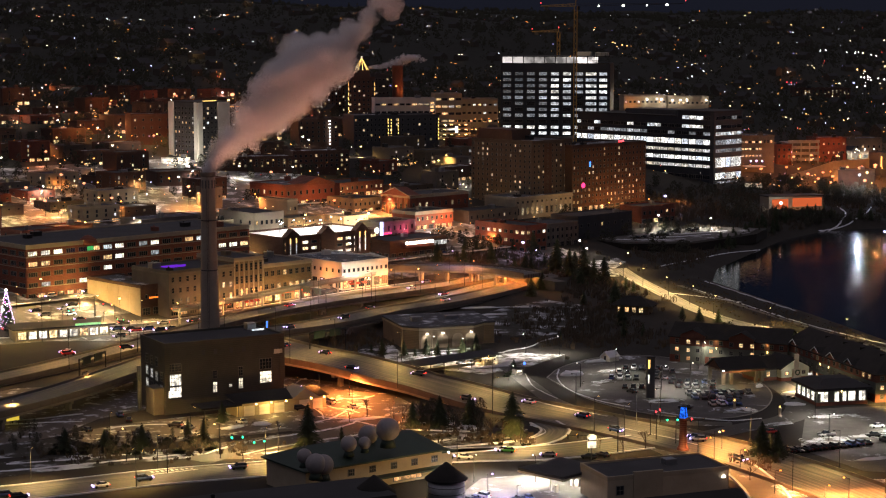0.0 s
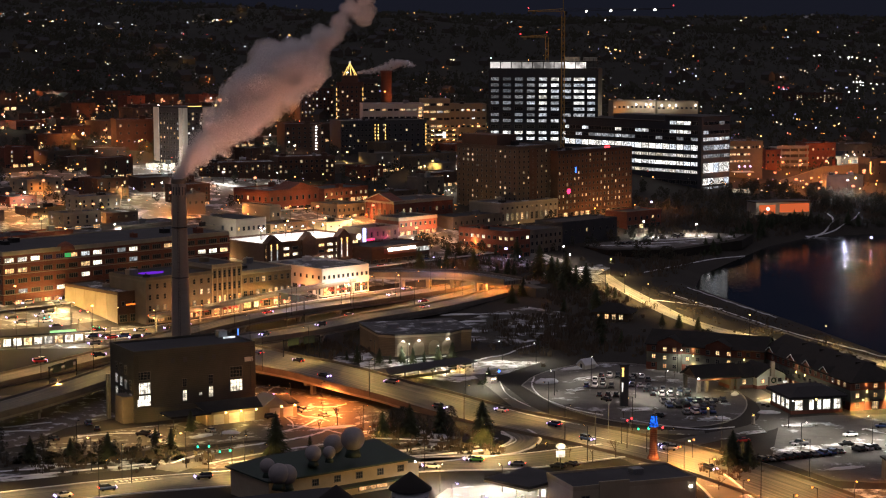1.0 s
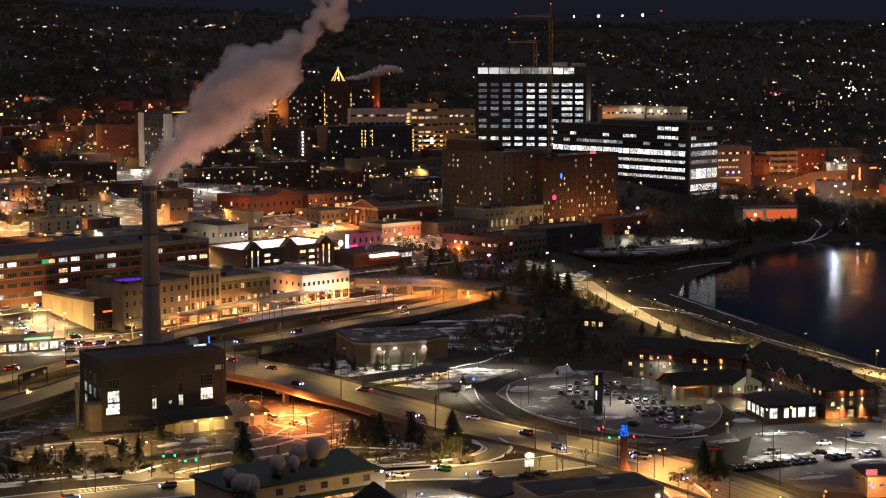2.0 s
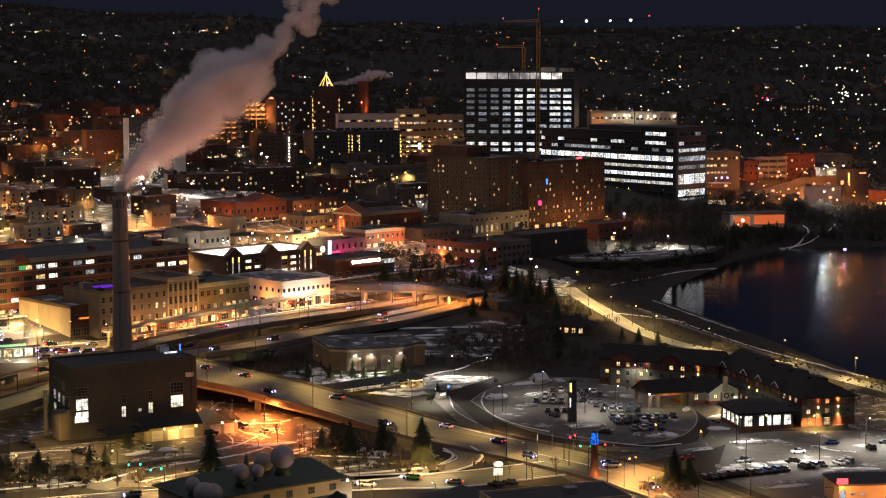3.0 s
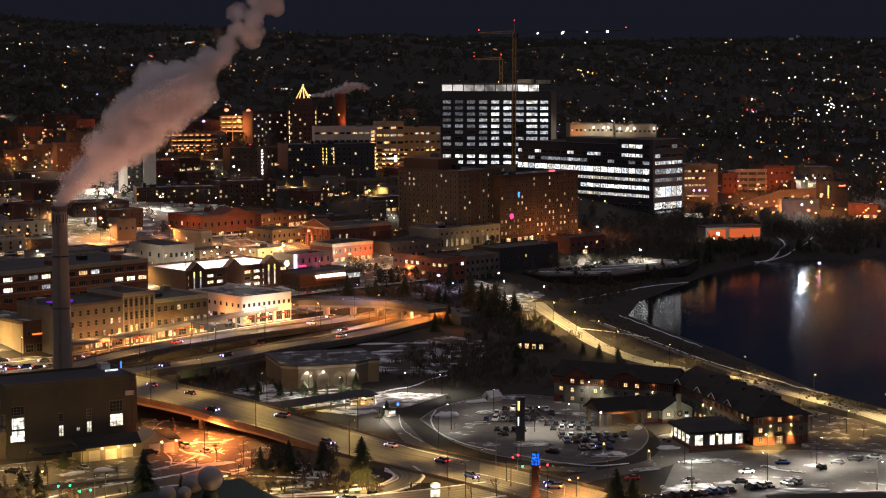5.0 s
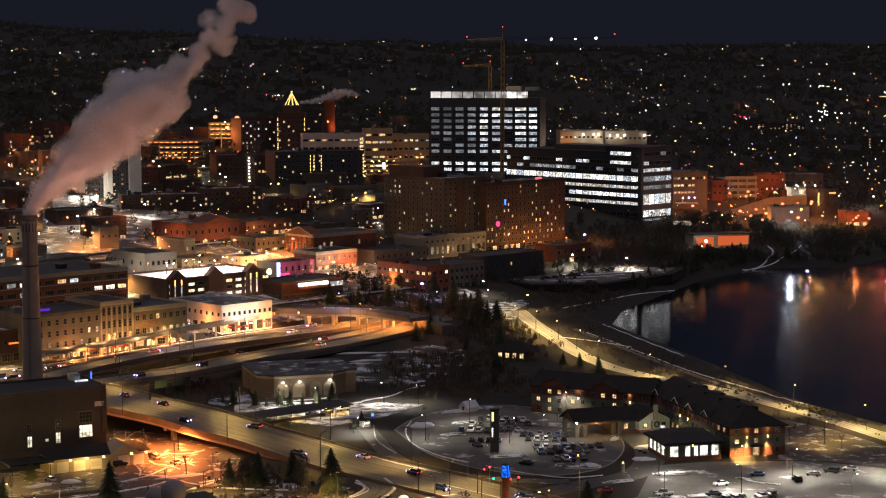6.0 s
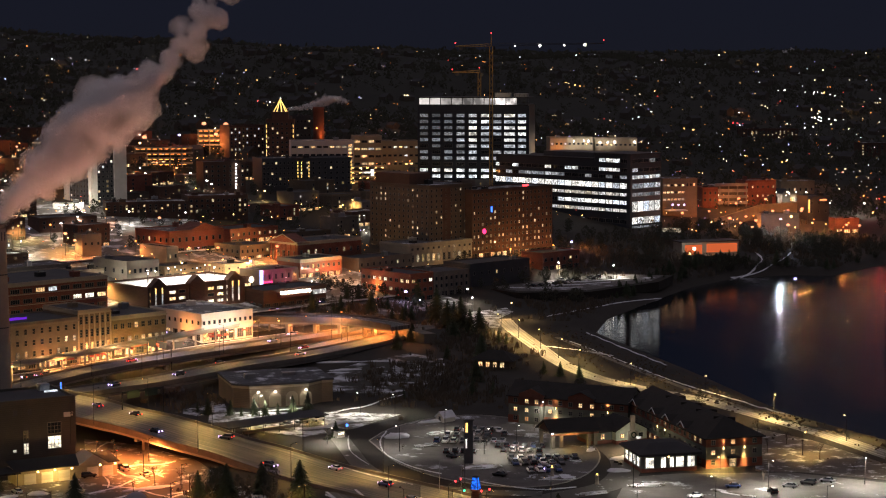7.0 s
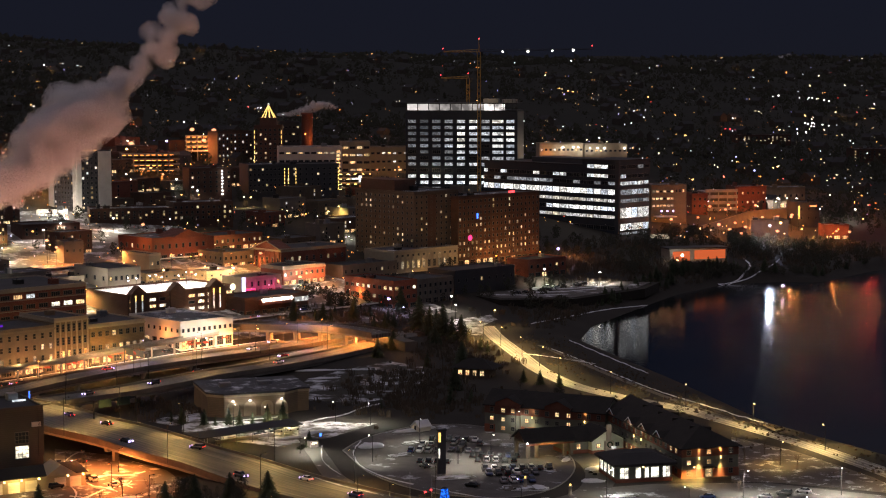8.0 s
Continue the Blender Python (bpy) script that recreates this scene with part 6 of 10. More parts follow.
for i in range(16):
    a0, a1 = 2 * math.pi * i / 16, 2 * math.pi * (i + 1) / 16
    add_tube(wr, (0, 0.8 * math.cos(a0), 0.8 * math.sin(a0)), (0, 0.8 * math.cos(a1), 0.8 * math.sin(a1)), 0.2, 0.2, 5)
part("wreath", wr, surface("evergreen_wreath", (0.02, 0.05, 0.02)), GH, "dark evergreen wreath", m=pose(-1.35, -5.6, 2.9))
for y in (-2.2, -8.8):
    part("window", window_mesh(1.4, 1.3, M_SHOP if y > -5 else M_PANE, 2, 2), None, GH, m=pose(-0.04, y, 2.6, 0, 0, -90))
LK = empty("hotel_link", pose(104.5, 611.8, 0, 0, 0, 22), "low dark-roofed link between porch and hall", "hall")
part("wall", box(0, 8.5, 0, 9, -0.5, 4.2), M_SIDING, LK)
part("brick_base", box(-0.1, 8.6, -0.1, 9.1, -0.5, 1.2), M_REDBASE, LK)
gable_roof(LK, 0, 8.5, 0, 9, 4.3, 7.8, M_SHING, 0.6)
for x in (1.6, 4.2):
    part("window", window_mesh(1.5, 1.8, M_SHOP, 2, 2), None, LK, m=pose(x, -0.14, 2.4))
for x, y in ((102.2, 556.5), (90, 566.5)):
    gp = empty("gate_pillar", pose(x, y, 0, 0, 0, 20), "stone gate pillar with a glowing amber lamp", "pillar", "gate pillars")
    part("shaft", lathe([(0.7, 0), (0.6, 0.4), (0.5, 0.5), (0.45, 2.4), (0.6, 2.5), (0.6, 2.7)], 10), M_STONE, gp)
    part("lamp", ball(0.3, 2, 1.2), M_GOLDL, gp, "amber globe", m=pose(0, 0, 3.0))
for x, y in ((57.5, 545), (63.5, 541)):
    fp_ = empty("flagpole", pose(x, y, 0), "tall pale bare flagpole", "flagpole", "flagpoles")
    part("pole", tube((0, 0, 0), (0, 0, 9), 0.09, 0.05, 8), M_GALV, fp_)
    part("finial", ball(0.14, 1), M_GALV, fp_, m=pose(0, 0, 9.1))
HU = empty("small_white_hut", pose(58.5, 648.5, 0, 0, 0, 40), "small white gabled hut with snow on its roof", "hut")
part("wall", gable_walls(0, 5, 0, 4, 1.9, 3.4), M_WHITEW, HU)
gable_roof(HU, 0, 5, 0, 4, 1.9, 3.6, M_SNOW, 0.3)
part("door", box(-0.06, 0.0, 1.5, 2.5, 0, 1.9), M_DARKW, HU)

# ---- restaurant with large bright windows ----
RS = empty("glass_front_restaurant", pose(116.4, 571.7, 0, 0, 0, 13), "low restaurant with a dark hip roof and bright windows", "restaurant")
part("wall", box(0, 17, 0, 16, -0.5, 5.0), M_SIDING, RS)
part("brick_base", box(-0.1, 17.1, -0.1, 16.1, -0.5, 1.1), M_REDBASE, RS)
hb = bmesh.new()
add_box(hb, -1.2, 18.2, -1.2, 17.2, 4.9, 5.6)
v = [hb.verts.new(p) for p in ((-1.2, -1.2, 5.6), (18.2, -1.2, 5.6), (18.2, 17.2, 5.6), (-1.2, 17.2, 5.6), (4, 5, 7.6), (13, 5, 7.6), (13, 11, 7.6), (4, 11, 7.6))]
for f in ((0, 1, 5, 4), (1, 2, 6, 5), (2, 3, 7, 6), (3, 0, 4, 7), (4, 5, 6, 7)):
    hb.faces.new([v[i] for i in f])
part("roof", hb, M_ROOF, RS)
part("roof_lamp", box(3, 4.2, 13, 13.6, 7.4, 8.0), M_HOSPB, RS, "white roof lamp")
M_DINER = glow("diner_window", (1.0, 0.93, 0.80), 2.2, 0.15, None, 0.5, True)
for x, w in ((2.4, 2.7), (6.6, 1.7), (9.2, 1.4), (11.7, 2.6), (15.2, 2.4)):
    part("window", window_mesh(w, 3.3, M_DINER, 2, 2), None, RS, m=pose(x, -0.13, 2.8))
for y in (2.5, 6, 9.5, 13):
    part("window", window_mesh(2.4, 3.0, M_DINER, 2, 2), None, RS, m=pose(-0.13, y, 2.9, 0, 0, -90))
part("wall_lamp", box(8.0, 8.3, -0.5, -0.1, 4.2, 4.7), M_BULB_Y, RS, "amber wall lamp")

# ---- shops east of the avenue ----
FT = empty("tan_sports_hall", pose(-13.5, 673.3, 0, 0, 0, 18), "low tan hall with arched bays and wall lamps", "hall")
part("wall", prism([(0, 4), (5, 0), (26, 0), (32, 5), (36, 5), (36, 30), (0, 30)], -0.5, 7.8), M_TANB, FT)
part("roof", prism([(-0.4, 4), (4.8, -0.4), (26.2, -0.4), (32.2, 4.6), (36.4, 4.6), (36.4, 30.4), (-0.4, 30.4)], 7.8, 8.4), M_ROOF_S, FT)
part("fascia", prism([(-0.25, 4.1), (4.9, -0.2), (26.1, -0.2), (32.1, 4.8), (36.2, 4.8), (36.2, 30.2), (-0.25, 30.2)], 6.9, 7.78), M_CREAM, FT)
for i, x in enumerate((8, 14, 20, 25)):
    ob_ = part("arched_bay", box(x - 2.2, x + 2.2, -0.06, 0.02, 0.2, 3.2), M_CREAM, FT)
    part("arch_top", lathe([(2.2, 0), (2.2, 0.08)], 18), M_CREAM, FT, m=pose(x, 0.02, 3.2, 90, 0, 0))
    if i != 2:
        part("wall_lamp", lathe([(0.1, 0), (0.55, -0.25), (0.5, -0.35)], 12), M_BULB_W, FT, "white dish wall lamp", m=pose(x, -0.6, 5.9))
part("roof_unit", box(6, 10, 12, 15, 8.4, 10.0), M_GALV, FT)
part("roof_unit", box(20, 25, 14, 17, 8.4, 9.6), M_GALV, FT)
CN = empty("covered_market_stand", pose(-9.5, 621, 0, 0, 0, 39), "long dark canopy roof on slim posts", "canopy")
cnb = bmesh.new()
v = [cnb.verts.new(p) for p in ((-1, -1, 3.8), (38, -1, 3.8), (38, 9, 3.8), (-1, 9, 3.8), (1, 4, 5.0), (36, 4, 5.0), (-1, -1, 3.5), (38, -1, 3.5), (38, 9, 3.5), (-1, 9, 3.5))]
for f in ((0, 1, 5, 4), (2, 3, 4, 5), (1, 2, 5), (3, 0, 4), (6, 7, 1, 0), (7, 8, 2, 1), (8, 9, 3, 2), (9, 6, 0, 3), (9, 8, 7, 6)):
    cnb.faces.new([v[i] for i in f])
part("roof", cnb, M_ROOF, CN)
for x in range(1, 38, 6):
    for y in (0, 8):
        part("post", tube((x, y, -0.2), (x, y, 3.6), 0.14, 0.14, 6), M_GALV, CN)
part("counter", box(8, 30, 4, 5, 0, 1.1), M_CONC, CN)
part("red_banner", box(18, 30, 8.1, 8.2, 1.6, 2.6), M_REDBASE, CN, "red banner")
# Bright box added in place of lit snow; the blue sign is real.
LP = empty("lit_ticket_kiosk", pose(24.5, 622.5, 0, 0, 0, 40), "small bright box in place of lit snow, with a blue sign", "kiosk")
part("wall", box(0, 3.2, 0, 1.8, 0, 2.3), M_WHITEW, LP)
part("roof", box(-0.3, 3.5, -0.5, 2.1, 2.3, 2.5), M_ROOF, LP)
part("window", window_mesh(2.6, 1.0, M_BRIGHT, 3, 1), None, LP, m=pose(1.6, -0.02, 1.4))
part("blue_sign", box(3.6, 4.4, -0.2, -0.05, 3.4, 4.3), M_BLUEL, LP, "blue lit sign")
part("sign_post", tube((4.0, 0.0, 0), (4.0, 0.0, 3.5), 0.07, 0.07, 6), M_METAL, LP)
PV = empty("park_pavilion", pose(71, 762, 0, 0, 0, -20), "dark-roofed park pavilion lit warm below the eaves", "pavilion")
part("wall", box(0, 14, 0, 8, -0.3, 3.6), M_TANB, PV)
pvb = bmesh.new()
v = [pvb.verts.new(p) for p in ((-2, -2, 3.6), (16, -2, 3.6), (16, 10, 3.6), (-2, 10, 3.6), (4, 4, 7.0), (10, 4, 7.0))]
for f in ((0, 1, 5, 4), (1, 2, 5), (2, 3, 4, 5), (3, 0, 4), (3, 2, 1, 0)):
    pvb.faces.new([v[i] for i in f])
part("roof", pvb, M_SHING, PV)
for x in (2, 5, 8, 11):
    part("window", window_mesh(1.8, 2.2, M_SHOP, 2, 2), None, PV, m=pose(x, -0.02, 1.7))

# ---- pylon, blue-topped tower ----
PN = empty("hotel_pylon_sign", pose(66, 585, 0, 0, 0, 15), "dark tall pylon sign with glowing panels", "sign")
part("pillar", box(-1.3, 1.3, -0.6, 0.6, 0, 13.0, 0.08), M_DARKW, PN)
part("cap", box(-1.5, 1.5, -0.8, 0.8, 13.0, 13.4), M_DARKW, PN)
part("amber_panel", box(-1.0, -0.4, -0.72, -0.58, 9.6, 12.4), M_GOLDL, PN, "amber lit panel")
part("white_panel", box(-1.0, -0.6, -0.72, -0.58, 4.8, 7.6), M_HOSPB, PN, "white lit panel")
BT = empty("blue_lantern_tower", pose(67, 511, 0, 0, 0, 20), "slender brick tower with a glowing blue lantern", "tower")
part("shaft", lathe([(1.9, 0), (1.7, 0.6), (1.25, 1.4), (1.1, 5), (1.05, 8.6), (1.4, 8.9), (1.4, 9.2)], 8), M_RED, BT)
ln = bmesh.new()
add_lathe(ln, [(1.45, 9.25), (0.85, 12.3)], 4)
part("lantern", ln, glow("lantern_blue", (0.02, 0.16, 1.0), 1.5, 0, None, 1.6), BT, "blue glowing lantern")
lf = bmesh.new()
for i in range(4):
    a_ = math.pi / 2 * i
    add_tube(lf, (1.5 * math.cos(a_), 1.5 * math.sin(a_), 9.2), (0.9 * math.cos(a_), 0.9 * math.sin(a_), 12.4), 0.09, 0.09, 5)
    b_ = a_ + math.pi / 2
    for z, r in ((9.9, 1.36), (10.7, 1.2), (11.5, 1.04)):
        add_tube(lf, (r * math.cos(a_), r * math.sin(a_), z), (r * math.cos(b_), r * math.sin(b_), z), 0.06, 0.06, 4)
part("lantern_frame", lf, M_METAL, BT)
part("cap", lathe([(1.0, 12.35), (1.0, 12.5), (0.2, 12.8)], 8), M_METAL, BT)

# ---- ball-roofed hall, silos and front roofs ----
DH = empty("ball_roof_hall", pose(-31, 452, 0, 0, 0, 36), "cream hall with dark green roof carrying large white balls", "hall")
part("wall", box(0, 42, 5.6, 24.8, -0.5, 7.4), M_CREAM, DH)
dr = bmesh.new()
v = [dr.verts.new(p) for p in ((-1.0, 4.2, 7.3), (43.0, 4.2, 7.3), (43.0, 26, 7.3), (-1.0, 26, 7.3), (5.7, 15, 11.2), (38.5, 15, 11.2), (-1.0, 4.2, 6.9), (43.0, 4.2, 6.9), (43.0, 26, 6.9), (-1.0, 26, 6.9))]
for f in ((0, 1, 5, 4), (1, 2, 5), (2, 3, 4, 5), (3, 0, 4), (6, 7, 1, 0), (7, 8, 2, 1), (8, 9, 3, 2), (9, 6, 0, 3), (9, 8, 7, 6)):
    dr.faces.new([v[i] for i in f])
part("roof", dr, M_GREENR, DH)
for x in (13.5, 20.1, 26.7, 33.2, 39.6):
    part("window", window_mesh(2.0, 1.8, M_PANE, 3, 2), None, DH, m=pose(x, 5.58, 4.9))
part("awning", box(12, 42, 2.4, 5.6, 2.6, 3.0), M_GREENR, DH, "dark green awning")
part("shop_window", window_mesh(9, 1.8, M_SHOP, 5, 1), None, DH, m=pose(31, 5.55, 1.5))
part("eave_lamp", ball(0.3, 2), M_BULB_W, DH, "bright lamp at the corner of the eave", m=pose(43.4, 4.4, 6.3))
part("side_lean_to", box(42, 47, 8, 20, -0.5, 5.4), M_CREAM, DH)
part("lean_to_roof", box(41.6, 47.5, 7.4, 20.6, 5.4, 5.8), M_GREENR, DH)
M_BALL = surface("chalky_white_shell", (0.30, 0.275, 0.275), (0.2, 0.185, 0.185), 0.6, 0.3, 2.0, 0.15)
for x, y, z, r in ((-14.2, 470.5, 14.8, 3.1), (-24, 466, 12.0, 2.1), (-20, 467, 12.0, 1.65), (-19.5, 476.8, 12.0, 2.6), (-34.5, 455, 11.4, 1.9), (-31.5, 452.5, 10.0, 2.6), (-29.7, 454.0, 9.4, 2.6)):
    q = DH.matrix_basis.inverted() @ Vector((x, y, z))
    rb = ball(r, 3)
    bo = part("roof_ball", rb, M_BALL, DH, "large chalky white ball", m=pose(*q))
    part("ball_stand", lathe([(r * 0.7, -r * 1.5), (r * 0.5, -r * 0.8)], 14), M_GREENR, DH, m=pose(*q))
FB = empty("black_roof_shed", pose(-60, 425, 0, 0, 0, 25), "black flat-roofed shed beside round silos", "shed")
part("wall", box(0, 46, -16, 2, -0.5, 7.4), M_DARKW, FB)
part("roof", box(-0.5, 46.5, -16.5, 2.5, 7.4, 8.0), M_ROOF, FB)
part("roof_vent", lathe([(0.5, 8), (0.5, 8.8), (0.7, 8.9), (0.1, 9.3)], 10), M_METAL, FB, m=pose(6, -2, 0))
for x, y, z in ((-16.5, 436.5, 11.0), (0.8, 447.5, 11.6)):
    s_ = empty("grain_silo", pose(x, y, 0), "round pale metal silo with a dark conical roof", "silo", "silos")
    part("drum", lathe([(4.6, -0.3), (4.6, z - 4)], 28), M_GALV, s_)
    part("cone_roof", lathe([(5.3, z - 4.1), (5.3, z - 3.9), (0.35, z), (0.1, z + 0.1)], 28), M_SHING, s_)
    for k in range(4):
        part("hoop", lathe([(4.66, 0), (4.66, 0.15)], 28), M_METAL, s_, m=pose(0, 0, 1.0 + k * 1.6))
FO = empty("cream_flat_store", pose(40.3, 447.5, 0, 0, 0, 20), "cream flat-roofed store with a raised parapet", "store")
part("wall", box(0, 33.5, 0, 16, -0.5, 7.2), M_CREAM, FO)
part("roof", box(0.3, 33.2, 0.3, 15.7, 7.0, 7.4), M_ROOF, FO)
fp = bmesh.new()
for x0, x1, y0, y1 in ((-0.1, 33.6, -0.1, 0.35), (-0.1, 33.6, 15.65, 16.1), (-0.1, 0.35, 0.35, 15.65), (33.15, 33.6, 0.35, 15.65)):
    add_box(fp, x0, x1, y0, y1, 6.8, 7.9)
add_box(fp, 7, 15, -0.4, 0.3, -0.5, 8.6)
part("parapet", fp, M_CREAM, FO)
part("roof_unit", box(20, 23, 8, 11, 7.4, 8.8), M_GALV, FO)
part("wall_lamp", box(31.5, 32.3, -0.4, -0.1, 5.2, 5.7), M_BULB_W, FO, "white wall lamp")
part("window", window_mesh(2.2, 2.4, M_PANE, 2, 2), None, FO, m=pose(3.4, -0.02, 4.2))
BR = empty("black_roof_house", pose(46, 428, 0, 0, 0, 22), "dark-roofed house in front of the store", "house")
part("wall", box(0, 26, -8, 8, -0.5, 5.0), M_DARKW, BR)
gable_roof(BR, 0, 26, -8, 8, 5.0, 7.6, M_SHING)
GC = empty("fuel_station_canopy", pose(30.0, 456.5, 0, 0, 0, 46), "dark-topped fuel station canopy with bright underside", "canopy")
part("canopy_top", box(0, 16.5, 0, 15, 4.9, 5.6, 0.05), M_ROOF, GC)
part("canopy_edge", box(-0.08, 16.58, -0.08, 15.08, 4.4, 4.92), M_CREAM, GC)
for x in (4, 12):
    for y in (3, 8, 12):
        part("canopy_lamp", box(x - 0.6, x + 0.6, y - 0.6, y + 0.6, 4.33, 4.42), M_BULB_W, GC, "bright canopy lamp")
    part("canopy_post", box(x - 0.2, x + 0.2, 7.2, 7.6, -0.2, 4.4), M_WHITEW, GC)
    p_ = part("fuel_pump", box(x - 0.4, x + 0.4, 5.2, 5.9, 0, 1.9), M_WHITEW, GC, "pale fuel pump")
GS = empty("round_gas_sign", pose(40.5, 498, 0, 0, 0, 10), "tall pole with a round glowing white sign", "sign")
part("pole", tube((0, 0, 0), (0, 0, 5), 0.15, 0.15, 8), M_METAL, GS)
part("sign_disc", ball(1.4, 2, 0.55), M_BRIGHT, GS, "glowing white oval sign", m=pose(0, 0, 6.6))
part("sign_board", box(-1.2, 1.2, -0.2, 0.2, 3.6, 5.4), M_BRIGHT, GS, "glowing white board")
NB = empty("neon_front_hall", pose(126.5, 478, 0, 0, 0, 6), "orange-lit hall with red neon front and dark roof", "hall")
part("wall", box(0, 42, 0, 12, -0.5, 5.4), M_CREAM, NB)
part("roof", box(-0.4, 42.4, -0.4, 12.4, 5.4, 5.9), M_ROOF, NB)
part("neon_sign", box(-0.6, 2.2, -0.4, -0.1, 6.0, 7.4), M_REDL, NB, "red neon sign shown as a bar")
for x in (0.2, 3, 5.5):
    part("sign_panel", box(x, x + 1.4, -0.3, -0.05, 2.4 + x * 0.2, 4.2 - x * 0.2), M_HOSP, NB, "white lit panel")

# ---- station with the decorated tree ----
SN = empty("lit_station_hall", pose(-160, 690, 0, 0, 0, 25), "long low station hall with a glowing glazed front", "station")
part("wall", box(0, 36, 0, 12, -0.5, 4.6), M_CREAM, SN)
part("roof", box(-1.5, 37.5, -2.5, 13, 4.6, 5.2), M_ROOF, SN)
for i in range(9):
    part("window", window_mesh(3.2, 3.0, M_BRIGHT if i % 3 else M_SHOP, 3, 2), None, SN, m=pose(2.5 + i * 3.9, -0.03, 2.2))
part("green_sign", box(22, 32, -2.6, -2.4, 5.2, 6.0), glow("green_sign_light", (0.35, 0.9, 0.4), 0.8), SN, "green lit sign strip")
XT = empty("christmas_tree", pose(-169.5, 717, 0), "tall decorated spruce covered in violet lights", "tree")
xr = random.Random(5)
part("trunk", tube((0, 0, -0.3), (0, 0, 15), 0.35, 0.05, 8), surface("dark_bark", (0.06, 0.045, 0.035)), XT)
xb = bmesh.new()
for k in range(420):
    t_ = xr.random() ** 0.8
    z = 1.5 + t_ * 14
    rr = (1 - t_) * 3.4 + 0.2
    a = xr.uniform(0, 2 * math.pi)
    p0 = Vector((0.15 * rr * math.cos(a), 0.15 * rr * math.sin(a), z))
    p1 = Vector((rr * math.cos(a), rr * math.sin(a), z - 0.35 * rr))
    add_tube(xb, p0, p1, 0.22, 0.03, 3, False)
part("crown", xb, surface("spruce_needles", (0.02, 0.04, 0.02)), XT)
for nm, mt, cnt in (("violet_lights", M_BULB_V, 130), ("pink_lights", glow("pink_bulb", (1, 0.2, 0.7), 4), 50), ("white_lights", M_BULB_W, 30)):
    lb2 = bmesh.new()
    for k in range(cnt):
        t_ = xr.random() ** 0.8
        rr = (1 - t_) * 3.4 + 0.25
        a = xr.uniform(0, 2 * math.pi)
        m_ = Matrix.Translation((rr * math.cos(a), rr * math.sin(a), 1.5 + t_ * 14 - 0.3 * rr))
        bmesh.ops.create_icosphere(lb2, subdivisions=1, radius=0.16, matrix=m_)
    part(nm, lb2, mt, XT, "small tree lights")
part("tree_star", ball(0.6, 1), M_BULB_W, XT, "white star", m=pose(0, 0, 16))
# lights on roofs and facades of the first rows
SA = [o for o in scene.objects if o.name.startswith("stone_row_house")][0]
part("purple_roof_light", box(8, 17, 12, 18, 18.5, 18.7), M_PURPL, SA, "purple glowing roof terrace")
part("terrace_rail", box(8, 17, 11.7, 11.9, 18.4, 19.4), M_PURPL, SA, "purple lit rail")
part("neon_sign", box(4, 10, -0.4, -0.05, 7.5, 8.1), glow("orange_neon", (1.0, 0.22, 0.03), 1.6), TS, "orange neon sign shown as a bar")
part("arch_dome", lathe([(4.0, 0), (4.0, 0.6), (3.2, 2.2), (1.5, 3.4), (0.2, 3.8)], 20), M_RED, BL, "arched brick dormer", m=pose(31, 1.5, 23.2))
part("green_window", window_mesh(3.4, 2.0, glow("green_pane", (0.1, 0.9, 0.25), 0.6), 4, 2), None, BL, "green lit window", m=pose(31, -0.2, 21.4))

YB = empty("yellow_lit_banner", pose(-131, 541, 0, 0, 0, 40), "long yellow lit banner on low posts", "sign")
part("banner", box(0, 6.5, -0.1, 0.1, 1.4, 2.6), glow("yellow_banner_light", (1.0, 0.72, 0.08), 0.7), YB)
for x in (0.3, 6.2):
    part("post", tube((x, 0, 0), (x, 0, 1.5), 0.08, 0.08, 6), M_METAL, YB)

# ---- heating plant and its stack ----
PL = empty("heating_plant", pose(-84.3, 558.3, 0, 0, 0, 30), "dark brown brick heating plant with a few lit windows", "power plant")
part("wall", box(0, 39.6, 0, 20.6, -1, 21.2), M_PLANT, PL)
part("roof", box(0.3, 39.3, 0.3, 20.3, 21.1, 21.35), M_ROOF, PL)
pb = bmesh.new()
for x0, x1, y0, y1 in ((-0.1, 39.7, -0.1, 0.35), (-0.1, 39.7, 20.25, 20.7), (-0.1, 0.35, 0.35, 20.25), (39.25, 39.7, 0.35, 20.25)):
    add_box(pb, x0, x1, y0, y1, 20.6, 22.0)
part("parapet", pb, M_PLANT, PL)
part("plinth", box(-0.25, 39.85, -0.25, 20.85, -1, 4.4), M_PLANT, PL)
for x, z, w, h, lit in ((4.2, 12.4, 4.4, 3.6, 1), (4.2, 8.6, 4.4, 3.4, 1), (4.2, 16.2, 4.4, 2.6, 0), (17.4, 9.0, 1.5, 3.4, 1), (17.4, 13.0, 1.5, 2.6, 0), (22.6, 9.0, 1.1, 1.0, 1), (26.0, 9.4, 1.6, 3.4, 1), (26, 13.2, 1.6, 3.0, 0), (34.5, 10.6, 4.2, 3.8, 1), (34.5, 14.8, 4.2, 3.4, 0)):
    part("window", window_mesh(w, h, M_BRIGHT if lit else M_PANE, 4 if w > 3 else 2, 3), None, PL, m=pose(x - 1.2, -0.02, z - 1.9))
for i, (d, z, lit) in enumerate(((3, 9, 1), (3, 13, 0), (7, 8.6, 1), (7, 12.6, 1), (11, 9, 0), (11, 13, 1), (15, 9.4, 1), (15, 13.4, 1), (7, 17, 0), (11, 17, 0), (15, 17, 0))):
    part("window", window_mesh(2.1, 3.0, M_WHITE if lit else M_PANE, 3, 3), None, PL, m=pose(-0.02, d, z - 1.7, 0, 0, -90))
